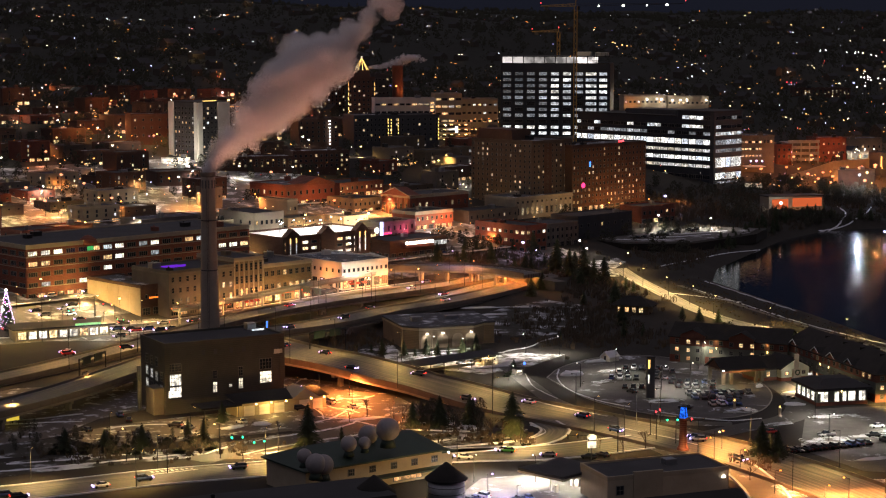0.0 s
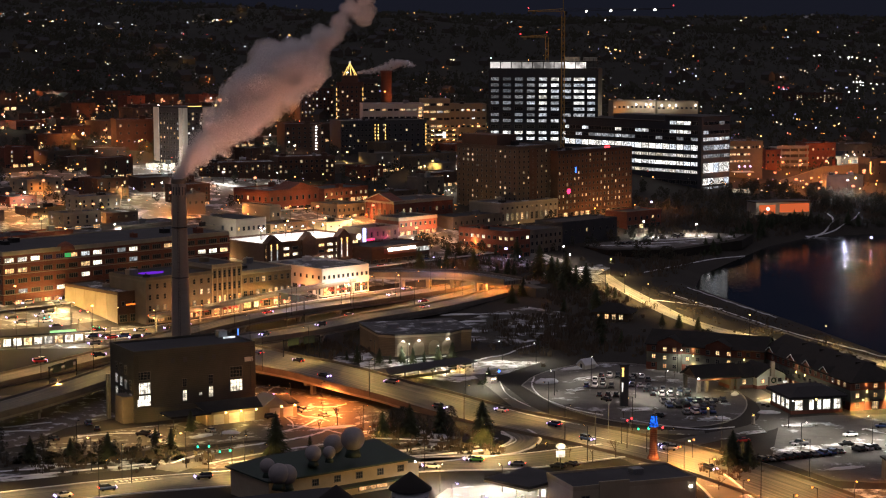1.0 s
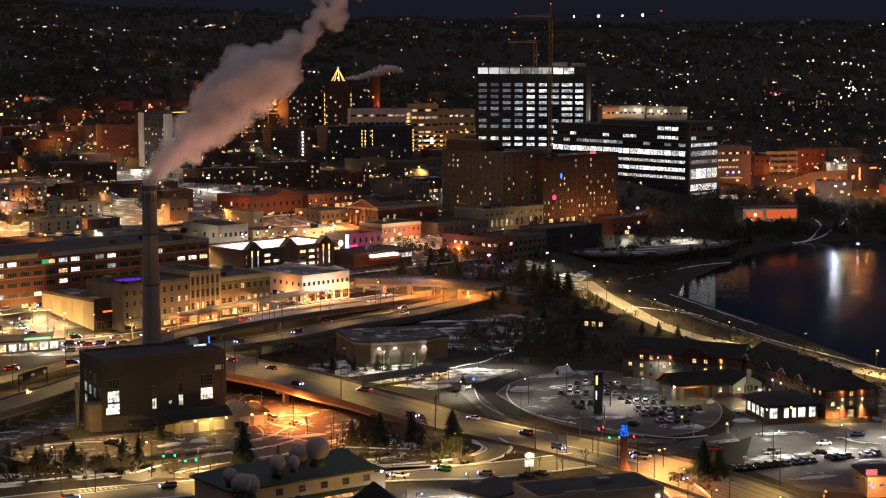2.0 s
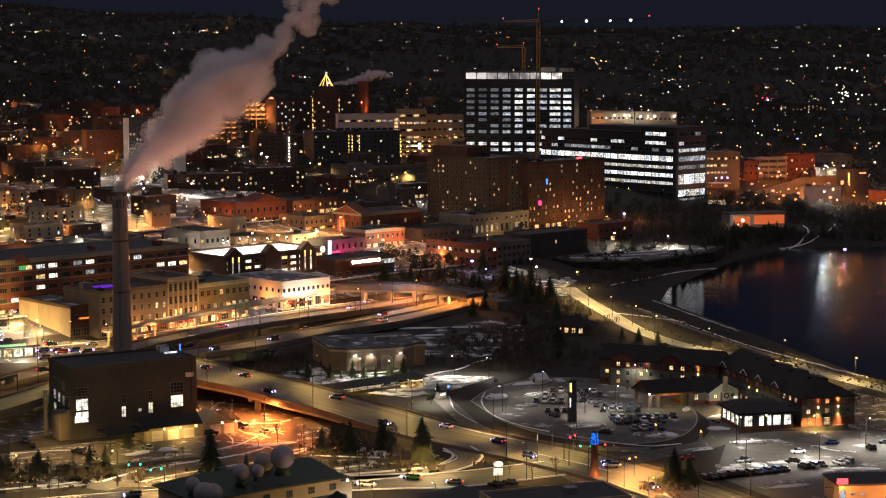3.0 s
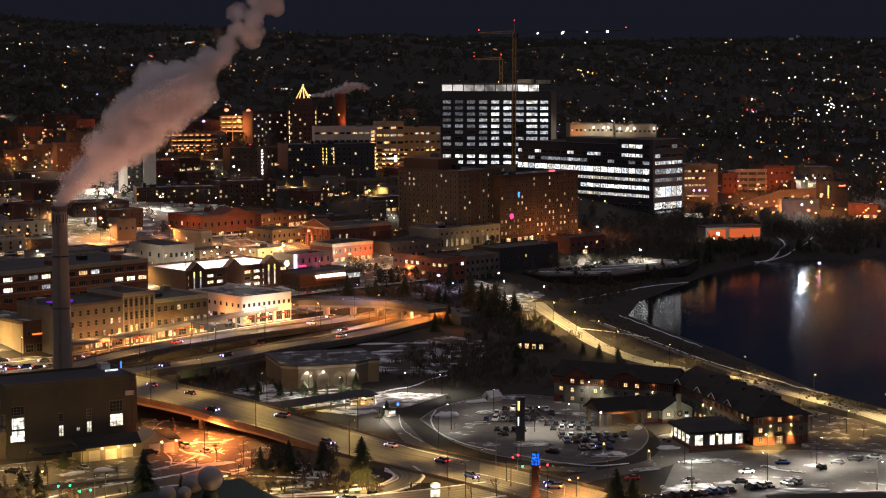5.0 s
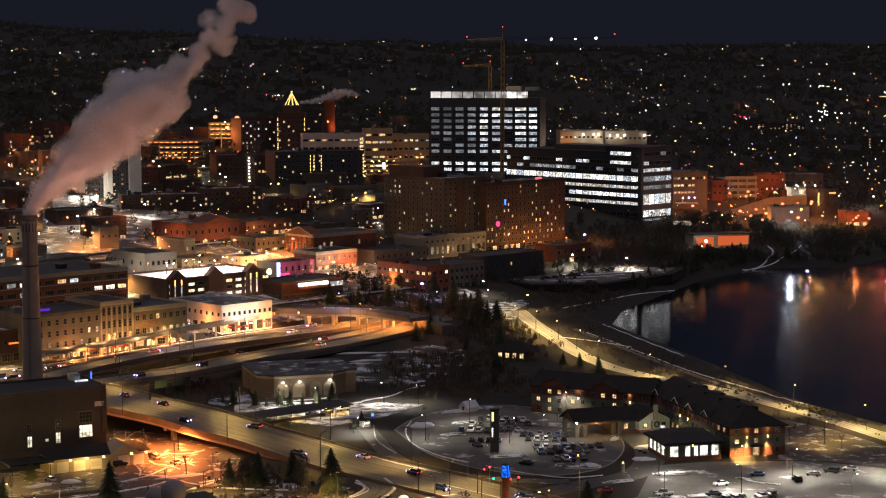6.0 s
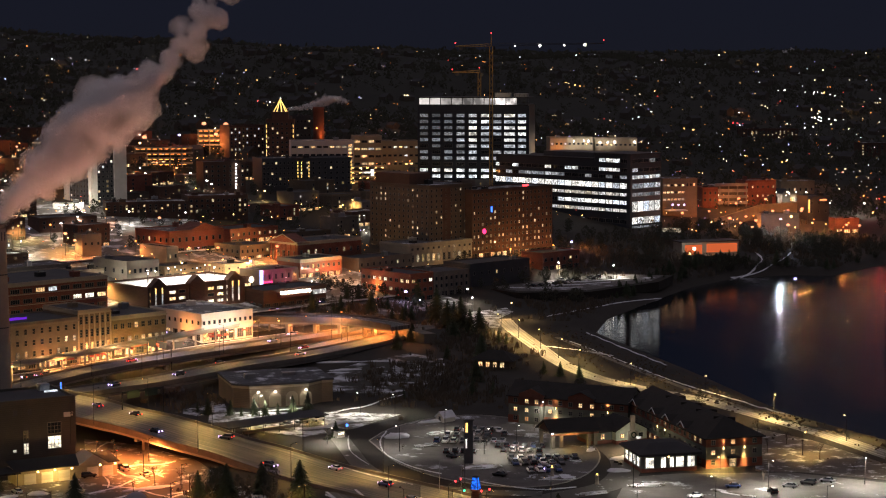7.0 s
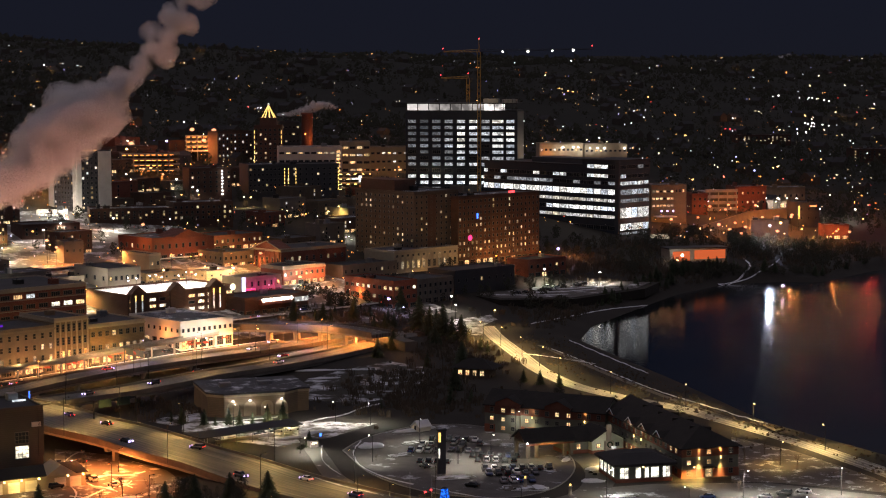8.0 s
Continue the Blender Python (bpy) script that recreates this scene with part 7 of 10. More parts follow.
for x in (12.5, 16.5, 21.8, 26):
    part("vent_opening", box(x - 0.6, x + 0.6, -0.06, 0.02, 17.4, 19.0), M_DARKW, PL)
part("wall_sign", box(36.2, 39, -0.2, 0.0, 15.8, 17.2), M_WHITEW, PL, "small pale sign with plain bars")
part("pilaster", box(-0.2, 1.4, -0.2, 0.4, 7.2, 20.6), M_PLANT, PL)
part("pilaster", box(38.2, 39.8, -0.2, 0.4, 7.2, 20.6), M_PLANT, PL)
part("rear_wing", box(20, 36, 20.6, 32, -1, 12), M_PLANT, PL)
part("roof_unit", box(34, 37, 15, 18, 21.3, 23.4), M_GALV, PL)
part("blue_beacon", box(39.6, 39.9, 12.6, 12.9, 17.0, 24.0), M_BLUEL, PL, "blue lit roof mast")
part("roof_flood_light", box(34.5, 38.5, 12.2, 12.6, 21.4, 21.9), M_HOSPB, PL, "white roof flood lamp")
part("side_tower", box(-3.4, 0, 1.2, 8, -1, 8.2), M_CONC_D, PL, "tan plastered stair tower")
tb = bmesh.new()
for x in (-4.6, -4.0):
    add_tube(tb, (x, 11, 0), (x, 11, 14), 0.45, 0.45, 10)
part("silo_pipe", tb, M_GALV, PL)
# low annex with garage doors along the front
AX = empty("plant_annex", pose(-70, 560.5, 0, 0, 0, 30), "low pale annex with garage doors and wall lamps", "annex")
part("wall", box(4, 34, -8.5, -0.2, -1, 4.2), M_CREAM, AX)
ab = bmesh.new()
v = [ab.verts.new(p) for p in ((3.5, -9.2, 4.2), (34.5, -9.2, 4.2), (34.5, 0.2, 5.6), (3.5, 0.2, 5.6), (3.5, -9.2, 4.0), (34.5, -9.2, 4.0))]
ab.faces.new(v[:4])
ab.faces.new((v[4], v[5], v[1], v[0]))
part("roof", ab, M_SHING, AX)
gb = bmesh.new()
v = [gb.verts.new(p) for p in ((22, -9.6, 4.0), (31, -9.6, 4.0), (26.5, -9.6, 7.0), (22, 0, 4.0), (31, 0, 4.0), (26.5, 0, 7.0))]
for f in ((0, 1, 2), (0, 2, 5, 3), (2, 1, 4, 5)):
    gb.faces.new([v[i] for i in f])
part("gable", gb, M_CREAM, AX)
for x in (8, 13, 18, 26.5, 31):
    d_ = part("garage_door", box(x - 1.7, x + 1.7, -8.6, -8.48, 0, 3.1), M_WHITEW, AX, "white panelled garage door")
    for k in range(4):
        part("door_panel", box(x - 1.6, x + 1.6, -8.66, -8.6, 0.1 + k * 0.76, 0.78 + k * 0.76), M_WHITEW, d_)
    part("wall_lamp", box(x + 2.0, x + 2.5, -9.0, -8.5, 3.2, 3.7), M_BULB_Y, AX, "glowing wall lamp")
part("canopy", box(-8, 5, -10, -1, 3.6, 4.1), M_SHING, AX, "dark canopy roof")
for x in (-7, 4):
    part("canopy_post", tube((x, -9.6, 0), (x, -9.6, 3.6), 0.12, 0.12, 6), M_METAL, AX)

ST = empty("smokestack", pose(-74.8, 592.8, 0), "tall tapered grey-brown concrete smokestack", "chimney")
part("shaft", lathe([(3.9, 0), (3.3, 14), (2.9, 30), (2.6, 48), (2.35, 62), (2.3, 66.5), (2.2, 71.2)], 28), surface("stack_concrete", (0.31, 0.265, 0.22), (0.22, 0.185, 0.15), 0.85, 0.15, 2.0, 0.3), ST)
part("crown", lathe([(2.32, 0), (2.45, 0.3), (2.45, 1.2), (2.35, 1.5), (1.9, 1.5), (1.9, 0.6)], 28), M_CONC_D, ST, m=pose(0, 0, 70))
for i in range(14):
    a = 2 * math.pi * i / 14
    part("crown_slot", box(-0.16, 0.16, -0.05, 0.05, 0, 2.6), M_DARKW, ST, m=pose(2.36 * math.cos(a), 2.36 * math.sin(a), 66.4, 0, 0, math.degrees(a) + 90))
for z in (20, 40, 56):
    part("band", lathe([(2.95 - z * 0.0075 + (0.35 if z < 30 else 0.12), 0), (2.95 - z * 0.0075 + (0.35 if z < 30 else 0.12), 0.3)], 28), M_METAL, ST, m=pose(0, 0, z))
lb = bmesh.new()
for s in (-0.25, 0.25):
    add_tube(lb, (s, -3.9, 1), (s, -2.4, 70), 0.04, 0.04, 4)
for k in range(70):
    add_tube(lb, (-0.25, -3.9 + 1.5 * k / 70, 1 + k), (0.25, -3.9 + 1.5 * k / 70, 1 + k), 0.03, 0.03, 3)
part("ladder", lb, M_METAL, ST)

# ---- trees ----
M_NEEDLE = surface("dark_needles", (0.055, 0.068, 0.036), (0.03, 0.04, 0.022), 0.9, 0.4, 4.0, 0.4, rand=0.25)
M_BARK = surface("grey_bark", (0.10, 0.08, 0.062), (0.06, 0.05, 0.04), 0.95, 0.8, 9.0, 0.5, rand=0.2)
M_TWIG = surface("twigs", (0.13, 0.105, 0.075), (0.08, 0.065, 0.05), 0.95, 0.8, 9.0, 0.2, rand=0.2)
M_HEDGE = surface("dark_shrub", (0.035, 0.038, 0.022), (0.02, 0.022, 0.014), 0.95, 0.8, 6.0, 0.4, rand=0.2)


def conifer_meshes(seed, h, spread, n):
    """Trunk and crown: whorls of drooping boughs, each a fan of needle sprays."""
    r = random.Random(seed)
    verts, faces = [], []
    for k in range(n):
        t = (k + r.random()) / n
        z = h * (0.08 + 0.9 * t)
        reach = spread * ((1 - t) ** 0.72) * (r.uniform(0.45, 1.2) if k % 5 else r.uniform(0.9, 1.4)) + 0.12
        a = r.uniform(0, 2 * math.pi)
        droop = r.uniform(0.12, 0.42) * reach
        ca, sa = math.cos(a), math.sin(a)
        for j in range(3):
            f0, f1 = j / 3, (j + 1.25) / 3
            w = reach * (0.30 - 0.075 * j) * r.uniform(0.8, 1.3)
            z0, z1 = z - droop * f0 ** 1.4, z - droop * f1 ** 1.4
            i = len(verts)
            verts += [(ca * reach * f0, sa * reach * f0, z0 + 0.10), (ca * reach * (f0 + f1) / 2 - sa * w, sa * reach * (f0 + f1) / 2 + ca * w, (z0 + z1) / 2 - 0.18 * w),
                      (ca * reach * f1, sa * reach * f1, z1), (ca * reach * (f0 + f1) / 2 + sa * w, sa * reach * (f0 + f1) / 2 - ca * w, (z0 + z1) / 2 - 0.18 * w)]
            faces += [(i, i + 1, i + 2), (i, i + 2, i + 3)]
    me = bpy.data.meshes.new("crown")
    me.from_pydata(verts, [], faces)
    me.materials.append(M_NEEDLE)
    tr = mesh_of(tube((0, 0, -0.4), (0, 0, h * 0.95), h * 0.022, 0.03, 7), "trunk", M_BARK)
    return tr, me


def bare_meshes(seed, h):
    """Trunk with limbs, and a crown of many fine twigs."""
    r = random.Random(seed)
    tb, cb = bmesh.new(), bmesh.new()

    def grow(p, d, ln, rad, depth):
        q = p + d * ln
        add_tube(tb if depth < 2 else cb, p, q, rad, rad * 0.62, 5 if depth < 2 else 3, False)
        if depth >= 4:
            return
        for _ in range(3 if depth < 3 else 4):
            nd = (d + Vector((r.uniform(-1, 1), r.uniform(-1, 1), r.uniform(-0.15, 0.7))) * 0.75).normalized()
            grow(p + d * ln * r.uniform(0.55, 1.0), nd, ln * r.uniform(0.55, 0.78), rad * 0.58, depth + 1)

    grow(Vector((0, 0, -0.3)), Vector((0, 0, 1)), h * 0.34, h * 0.02, 0)
    return mesh_of(tb, "trunk", M_BARK), mesh_of(cb, "crown", M_TWIG)


CONIFERS = [conifer_meshes(1, 8.5, 2.5, 420), conifer_meshes(2, 7, 2.0, 340), conifer_meshes(3, 10, 3.2, 520), conifer_meshes(4, 5, 1.2, 240)]
BARES = [bare_meshes(11, 8), bare_meshes(12, 6.5), bare_meshes(13, 9.5)]


def plant(kind, x, y, scale=1.0, i=None, label=None):
    src = CONIFERS if kind == "conifer" else BARES
    i = RNG.randrange(len(src)) if i is None else i
    root = empty("conifer_tree" if kind == "conifer" else "bare_tree", pose(x, y, land_z(x, y), 0, 0, RNG.uniform(0, 360)), label or ("dark evergreen conifer standing in thin snow" if kind == "conifer" else "leafless winter tree with fine dark twigs"), "tree", "conifers" if kind == "conifer" else "bare trees")
    root.scale = (scale, scale, scale)
    part("trunk", src[i][0], None, root)
    part("crown", src[i][1], None, root)
    return root


for x, y, s, i in ((-38, 517, 1.25, 0), (-29, 524, 0.8, 3), (20, 530, 1.1, 2), (-1, 541, 0.95, 2), (-9, 541, 0.8, 2), (-13, 508, 0.9, 3), (8, 546, 0.85, 2), (-84, 511, 0.75, 2), (-105, 509, 0.6, 2), (-95, 514, 0.55, 2),
                   (-14, 662, 0.8, 1), (-10, 660, 0.7, 3), (-6, 663, 0.9, 1), (-2, 661, 0.8, 1), (2, 664, 0.75, 3), (7, 665, 0.9, 1), (12, 667, 0.8, 0), (-22, 664, 0.8, 1), (-26, 668, 0.7, 3), (-66, 548, 0.8, 0), (-74, 531, 0.7, 1), (-69, 528, 0.7, 1), (88, 505, 0.95, 2), (92, 503, 0.7, 2), (24, 625, 0.55, 2),
                   (60, 878, 1.3, 2), (66, 866, 1.4, 2), (70, 858, 1.2, 0), (55, 894, 1.4, 2), (63, 884, 1.2, 0), (74, 850, 1.2, 2), (90, 843, 1.3, 2), (93, 838, 1.0, 0), (97, 748, 0.5, 2), (103, 742, 0.5, 2), (110, 738, 0.45, 2), (30, 935, 1.3, 2), (22, 940, 1.3, 2), (8, 946, 1.2, 0), (14, 942, 1.3, 2), (36, 940, 1.2, 0), (40, 932, 1.2, 2), (26, 930, 1.2, 0), (2, 930, 1.1, 2), (-6, 915, 1.2, 2), (30, 912, 1.3, 2), (46, 918, 1.3, 0), (38, 905, 1.1, 2), (20, 915, 1.2, 0), (12, 905, 1.2, 2), (48, 900, 1.2, 0)):
    if 895 < y < 952 and x < 52:  # lower mixed growth before the brick block
        plant("bare" if (x + y) % 3 == 0 else "conifer", x + RNG.uniform(-6, 6), y + RNG.uniform(-8, 4), s * RNG.uniform(0.45, 0.85))
    elif (x, y) in ((90, 843), (93, 838)):
        plant("conifer", x - 8, y - 14, s)
    else:
        plant("conifer", x, y, s * RNG.uniform(0.95, 1.2), i)
tr_ = random.Random(4)
SHORE = smooth_line([(150, 975, 0), (184, 1052, 0), (214, 1102, 0), (256, 1122, 0), (286, 1117, 0), (330, 1178, 0)], 4.0)
for _ in range(90):
    p_ = SHORE[tr_.randrange(len(SHORE))]
    x, y = p_[0] + tr_.uniform(-9, 4), p_[1] + tr_.uniform(-1, 14)
    if land_z(x, y) > -1:
        plant("conifer", x, y, tr_.uniform(0.5, 0.95))
for _ in range(34):
    x, y = tr_.uniform(38, 78), tr_.uniform(676, 860)
    plant("conifer" if tr_.random() < 0.5 else "bare", x, y, tr_.uniform(0.6, 1.1))
for x, y, s in ((4, 536, 1.1), (10, 532, 1.0), (-4, 533, 1.0), (14, 523, 1.15), (17, 527, 0.9), (-12, 546, 1.0), (0, 526, 0.8), (-22.9, 554, 1.0), (-16, 556, 1.1), (-28, 548, 0.8), (12.4, 529, 0.9), (56.7, 512, 0.9), (50, 508, 0.8), (82, 498, 0.8), (85, 492, 0.8), (87, 486, 0.75), (80, 476, 0.7), (44, 513, 0.7), (-9, 530, 0.8), (-56, 540, 0.6), (-48, 534, 0.6), (150, 560, 0.7), (158, 600, 0.8), (166, 612, 0.8), (160, 630, 0.8), (172, 590, 0.9), (178, 570, 0.8), (72, 610, 0.5), (46, 604, 0.4), (88, 634, 0.45), (64, 566, 0.4),
                (-80, 752, 0.7), (-92, 738, 0.6), (95, 730, 0.8), (70, 700, 0.9), (60, 720, 0.9), (52, 740, 0.8), (30, 700, 0.8), (46, 690, 0.9), (84, 700, 0.8), (44, 950, 0.9), (60, 970, 0.9), (76, 1000, 0.8), (130, 1030, 0.8), (100, 1015, 0.8)):
    plant("bare", x, y, s)


def shrub_mesh(seed):
    r = random.Random(seed)
    bm = bmesh.new()
    for _ in range(90):
        d = Vector((r.uniform(-1, 1), r.uniform(-1, 1), r.uniform(0.0, 1.1))).normalized()
        add_tube(bm, (0, 0, 0), d * r.uniform(0.6, 1.0), 0.05, 0.12, 3, False)
    return mesh_of(bm, "shrub", M_HEDGE)


SHRUBS = [shrub_mesh(s) for s in (1, 2, 3)]
sh = random.Random(9)
for x, y, r in [(93.5 + i * 1.9, 505.3 + i * 0.8, 1.1) for i in range(13)] + [(-60 - sh.uniform(0, 50), 505 + sh.uniform(0, 20), sh.uniform(1.0, 2.2)) for _ in range(46)] + [(118 + sh.uniform(-8, 4), 588 + sh.uniform(-6, 14), 0.9) for _ in range(10)] + [(22 + sh.uniform(-3, 3), 622 + sh.uniform(-2, 2), 1.3) for _ in range(4)] + [(8 + sh.uniform(-22, 20), 522 + sh.uniform(-6, 8), 1.0) for _ in range(16)]:
    ob = thing("shrub", SHRUBS[sh.randrange(3)], None, pose(x, y, 0, 0, 0, sh.uniform(0, 360)), "low dark bushy shrub in the snow", "shrub", "shrubs")
    ob.scale = (r, r, r * 0.8)

# snow heaps and planted islands in the oval
def heap(x, y, rx, ry, h, a=0):
    bm = bmesh.new()
    bmesh.ops.create_icosphere(bm, subdivisions=3, radius=1)
    for v in bm.verts:
        n_ = noise.noise(v.co * 2.1 + Vector((x, y, 0)))
        v.co = Vector((v.co.x * rx * (1 + 0.25 * n_), v.co.y * ry * (1 + 0.25 * n_), max(-0.1, v.co.z * h * (1 + 0.5 * n_))))
    for f in bm.faces:
        f.smooth = True
    thing("snow_mound", bm, M_SNOW, pose(x, y, 0, 0, 0, a), "dirty white mound of ploughed snow", "snow", "snow mounds")


for h_ in ((43.5, 624, 4.2, 2.2, 1.6, 20), (60, 655, 4, 1.5, 1.0, 10), (55, 650, 6, 1.5, 0.8, 25), (94, 566, 2.4, 4, 0.4, 20), (110, 574, 3.5, 2, 0.8, 5), (117, 556, 4, 1.2, 0.5, 8), (104, 604, 3, 1.2, 0.6, 70), (24, 648, 6, 1.2, 0.7, 35), (18, 640, 7, 1.0, 0.6, 30), (-4, 616, 3, 1.2, 0.9, 30), (-30, 565, 6, 0.8, 0.5, -40), (-36, 578, 7, 0.7, 0.5, 50), (-24, 552, 8, 1.6, 0.5, 30), (-54, 545, 3, 2, 0.8, 10), (-62, 540, 4, 1.6, 0.7, 40), (16, 776, 9, 1.2, 0.6, 10), (32, 778, 8, 1.0, 0.5, 0), (-2, 752, 8, 1.2, 0.6, 10), (20, 757, 7, 1.2, 0.6, 15), (60, 905, 8, 2, 0.8, 20), (118, 500, 6, 1.2, 0.5, 20), (140, 520, 7, 1.0, 0.5, 0), (113, 592, 5, 3, 0.5, 30)):
    heap(*h_)
for x, y, a, w, l in ((53.4, 611, 20, 4.5, 8), (56, 630, 30, 4, 6), (70, 579, 15, 4.5, 12), (84.7, 627, -10, 4, 12), (97, 590, -55, 3, 9), (90, 565, 0, 7, 13), (100, 545, 25, 3, 10), (116, 555, 8, 3.5, 11), (109, 523, 12, 7, 15), (124, 529, 12, 3, 14), (139, 545, -40, 2.5, 14)):
    r_ = empty("parking_island", pose(x, y, 0, 0, 0, a), "kerbed planted island with snow edges", "island", "parking islands")
    pts = []
    for k in range(28):
        c_, s_ = math.cos(2 * math.pi * k / 28), math.sin(2 * math.pi * k / 28)
        pts.append((l / 2 * math.copysign(abs(c_) ** 0.55, c_), w / 2 * math.copysign(abs(s_) ** 0.55, s_)))
    part("kerb", prism(pts, -0.2, 0.2), M_CONC_D, r_)
    part("soil", prism([(p[0] * 0.9, p[1] * 0.82) for p in pts], 0, 0.25), M_PATCHY, r_)
    ir = random.Random(int(x * 3 + y))
    k0 = ir.randrange(28)
    for k1, k2 in ((k0, k0 + 9), (k0 + 12, k0 + 15), (k0 + 18, k0 + 24)):
        run = [np.array((pts[k % 28][0] * ir.uniform(0.95, 1.04), pts[k % 28][1] * ir.uniform(0.95, 1.06), 0.16)) for k in range(k1, k2)]
        part("snow_edge", strip(run, -ir.uniform(0.1, 0.3), ir.uniform(0.1, 0.3), 0, ir.uniform(0.08, 0.2)), M_SNOW, r_, "thin ridge of snow")

for _ in range(20):
    x, y = tr_.uniform(-8, 48), tr_.uniform(886, 938)
    if not any(-2 < q.x < a_ + 2 and -2 < q.y < b_ + 2 for q, a_, b_ in ((m_ @ Vector((x, y, 0)), a_, b_) for m_, a_, b_ in FOOTPRINTS)):
        plant("bare" if tr_.random() < 0.6 else "conifer", x, y, tr_.uniform(0.8, 1.3))
for _ in range(22):
    x, y = tr_.uniform(-130, 40), tr_.uniform(1090, 1250)
    if not any(-2 < q.x < a_ + 2 and -2 < q.y < b_ + 2 for q, a_, b_ in ((m_ @ Vector((x, y, 0)), a_, b_) for m_, a_, b_ in FOOTPRINTS)):
        plant("bare", x, y, tr_.uniform(1.2, 1.9))

# ---- low brush and saplings on rough ground, too many to count ----
def brush(name, spots, label, seed, low=1.0, high=3.4):
    """Clumps of thin upright and leaning twigs over the given spots: (x, y, spread x, spread y, count)."""
    r = random.Random(seed)
    bv, bf = [], []
    for cx, cy, sx, sy, n in spots:
        for _ in range(int(n * 0.6)):
            x, y = r.gauss(cx, sx), r.gauss(cy, sy)
            z = land_z(x, y)
            if z < -0.8 or any(-1 < q.x < a_ + 1 and -1 < q.y < b_ + 1 for q, a_, b_ in ((m_ @ Vector((x, y, 0)), a_, b_) for m_, a_, b_ in FOOTPRINTS)):
                continue
            h = r.uniform(low, high)
            for _ in range(13):
                a, lean = r.uniform(0, 2 * math.pi), r.uniform(0.1, 0.9)
                w, hh = r.uniform(0.06, 0.16), h * r.uniform(0.55, 1.0)
                ox, oy = r.gauss(0, 0.3 * h), r.gauss(0, 0.3 * h)
                i = len(bv)
                bv.extend([(x + ox - w, y + oy, z - 0.1), (x + ox + w, y + oy, z - 0.1), (x + ox + math.cos(a) * lean * hh * 0.5 - w, y + oy + math.sin(a) * lean * hh * 0.5, z + hh), (x + ox + math.cos(a) * lean * hh * 0.5 + 0.5 * w, y + oy + math.sin(a) * lean * hh * 0.5, z + hh * 0.9)])
                bf.append((i, i + 1, i + 3, i + 2))
    me = bpy.data.meshes.new(name)
    me.from_pydata(bv, [], bf)
    me.materials.append(M_TWIG)
    tagged(new(name, me), label, "brush", kind="stuff")


brush("park_brush", [(60, 700, 16, 14, 260), (50, 740, 14, 20, 260), (72, 800, 9, 26, 220), (66, 850, 8, 18, 160), (-30, 690, 8, 8, 80), (30, 900, 16, 14, 200), (8, 902, 12, 10, 160), (32, 924, 12, 8, 160)], "dark winter brush and saplings in the park", 5)
brush("shore_brush", [(120, 950, 16, 26, 260), (160, 1040, 22, 22, 240), (196, 1095, 16, 8, 160), (290, 1150, 18, 18, 200), (150, 900, 6, 22, 60)], "dark brush and low trees along the lake shore", 6, 1.2, 3.6)
brush("slope_brush", [(170, 1100, 26, 22, 220), (250, 1180, 20, 12, 160), (190, 1165, 14, 10, 110), (130, 1090, 22, 16, 160), (300, 1220, 26, 22, 200)], "dark brush on the slope below the clinic", 8, 2.0, 6.0)
brush("corner_brush", [(4, 536, 9, 7, 110), (-6, 546, 4, 4, 60), (-92, 510, 14, 7, 260), (-70, 514, 10, 5, 120), (14, 522, 6, 3, 60), (86, 497, 4, 6, 50)], "dry grass and shrubs between the roads", 9, 0.5, 1.8)

brush("shore_grass", [(118, 806, 5, 26, 260), (136, 752, 6, 24, 260), (156, 706, 6, 18, 200), (176, 652, 6, 20, 180), (196, 606, 6, 20, 120), (108, 850, 6, 14, 100)], "dry brown grass on the bank between drive and lake", 10, 0.25, 0.8)

# ---- vehicles ----
def car_paint(name, col, metal=0.4):
    m = surface(name, col, tuple(c * 0.8 for c in col), 0.35, 1.0, 10.0, 0.03, metal=metal, rand=0.1, spec=0.5)
    return m


PAINTS = {"black": car_paint("black_car_paint", (0.015, 0.015, 0.017)), "silver": car_paint("silver_car_paint", (0.42, 0.43, 0.45), 0.7), "white": car_paint("white_car_paint", (0.74, 0.74, 0.74), 0.0), "red": car_paint("red_car_paint", (0.35, 0.02, 0.02)), "blue": car_paint("blue_car_paint", (0.03, 0.06, 0.18)), "grey": car_paint("grey_car_paint", (0.12, 0.12, 0.13), 0.6), "green": car_paint("green_car_paint", (0.06, 0.3, 0.05))}
M_RUBBER = surface("tyre_rubber", (0.018, 0.018, 0.018), None, 0.9, 2, 12, 0.1)
M_HEADL = glow("headlight", (0.5, 0.38, 1.0), 6.5)
M_TAILL = glow("tail_light", (1.0, 0.04, 0.03), 5.0)
M_LENS = glassy("lamp_lens", (0.3, 0.3, 0.3), 0.15)
M_LENSR = glassy("red_lamp_lens", (0.2, 0.01, 0.01), 0.15)


def loft(sections):
    """A body from cross sections (y, half width, low z, high z), closed at both ends."""
    bm = bmesh.new()
    rings = [[bm.verts.new((s * w, y, z)) for s, w, z in ((-1, hw * 0.92, lo), (-1, hw, (lo + hi) / 2), (-1, hw * 0.9, hi), (1, hw * 0.9, hi), (1, hw, (lo + hi) / 2), (1, hw * 0.92, lo))] for y, hw, lo, hi in sections]
    for a, b in zip(rings, rings[1:]):
        for i in range(6):
            bm.faces.new((a[i], a[(i + 1) % 6], b[(i + 1) % 6], b[i]))
    bm.faces.new(rings[0])
    bm.faces.new(rings[-1][::-1])
    bmesh.ops.recalc_face_normals(bm, faces=bm.faces[:])
    for f in bm.faces:
        f.smooth = True
    return bm


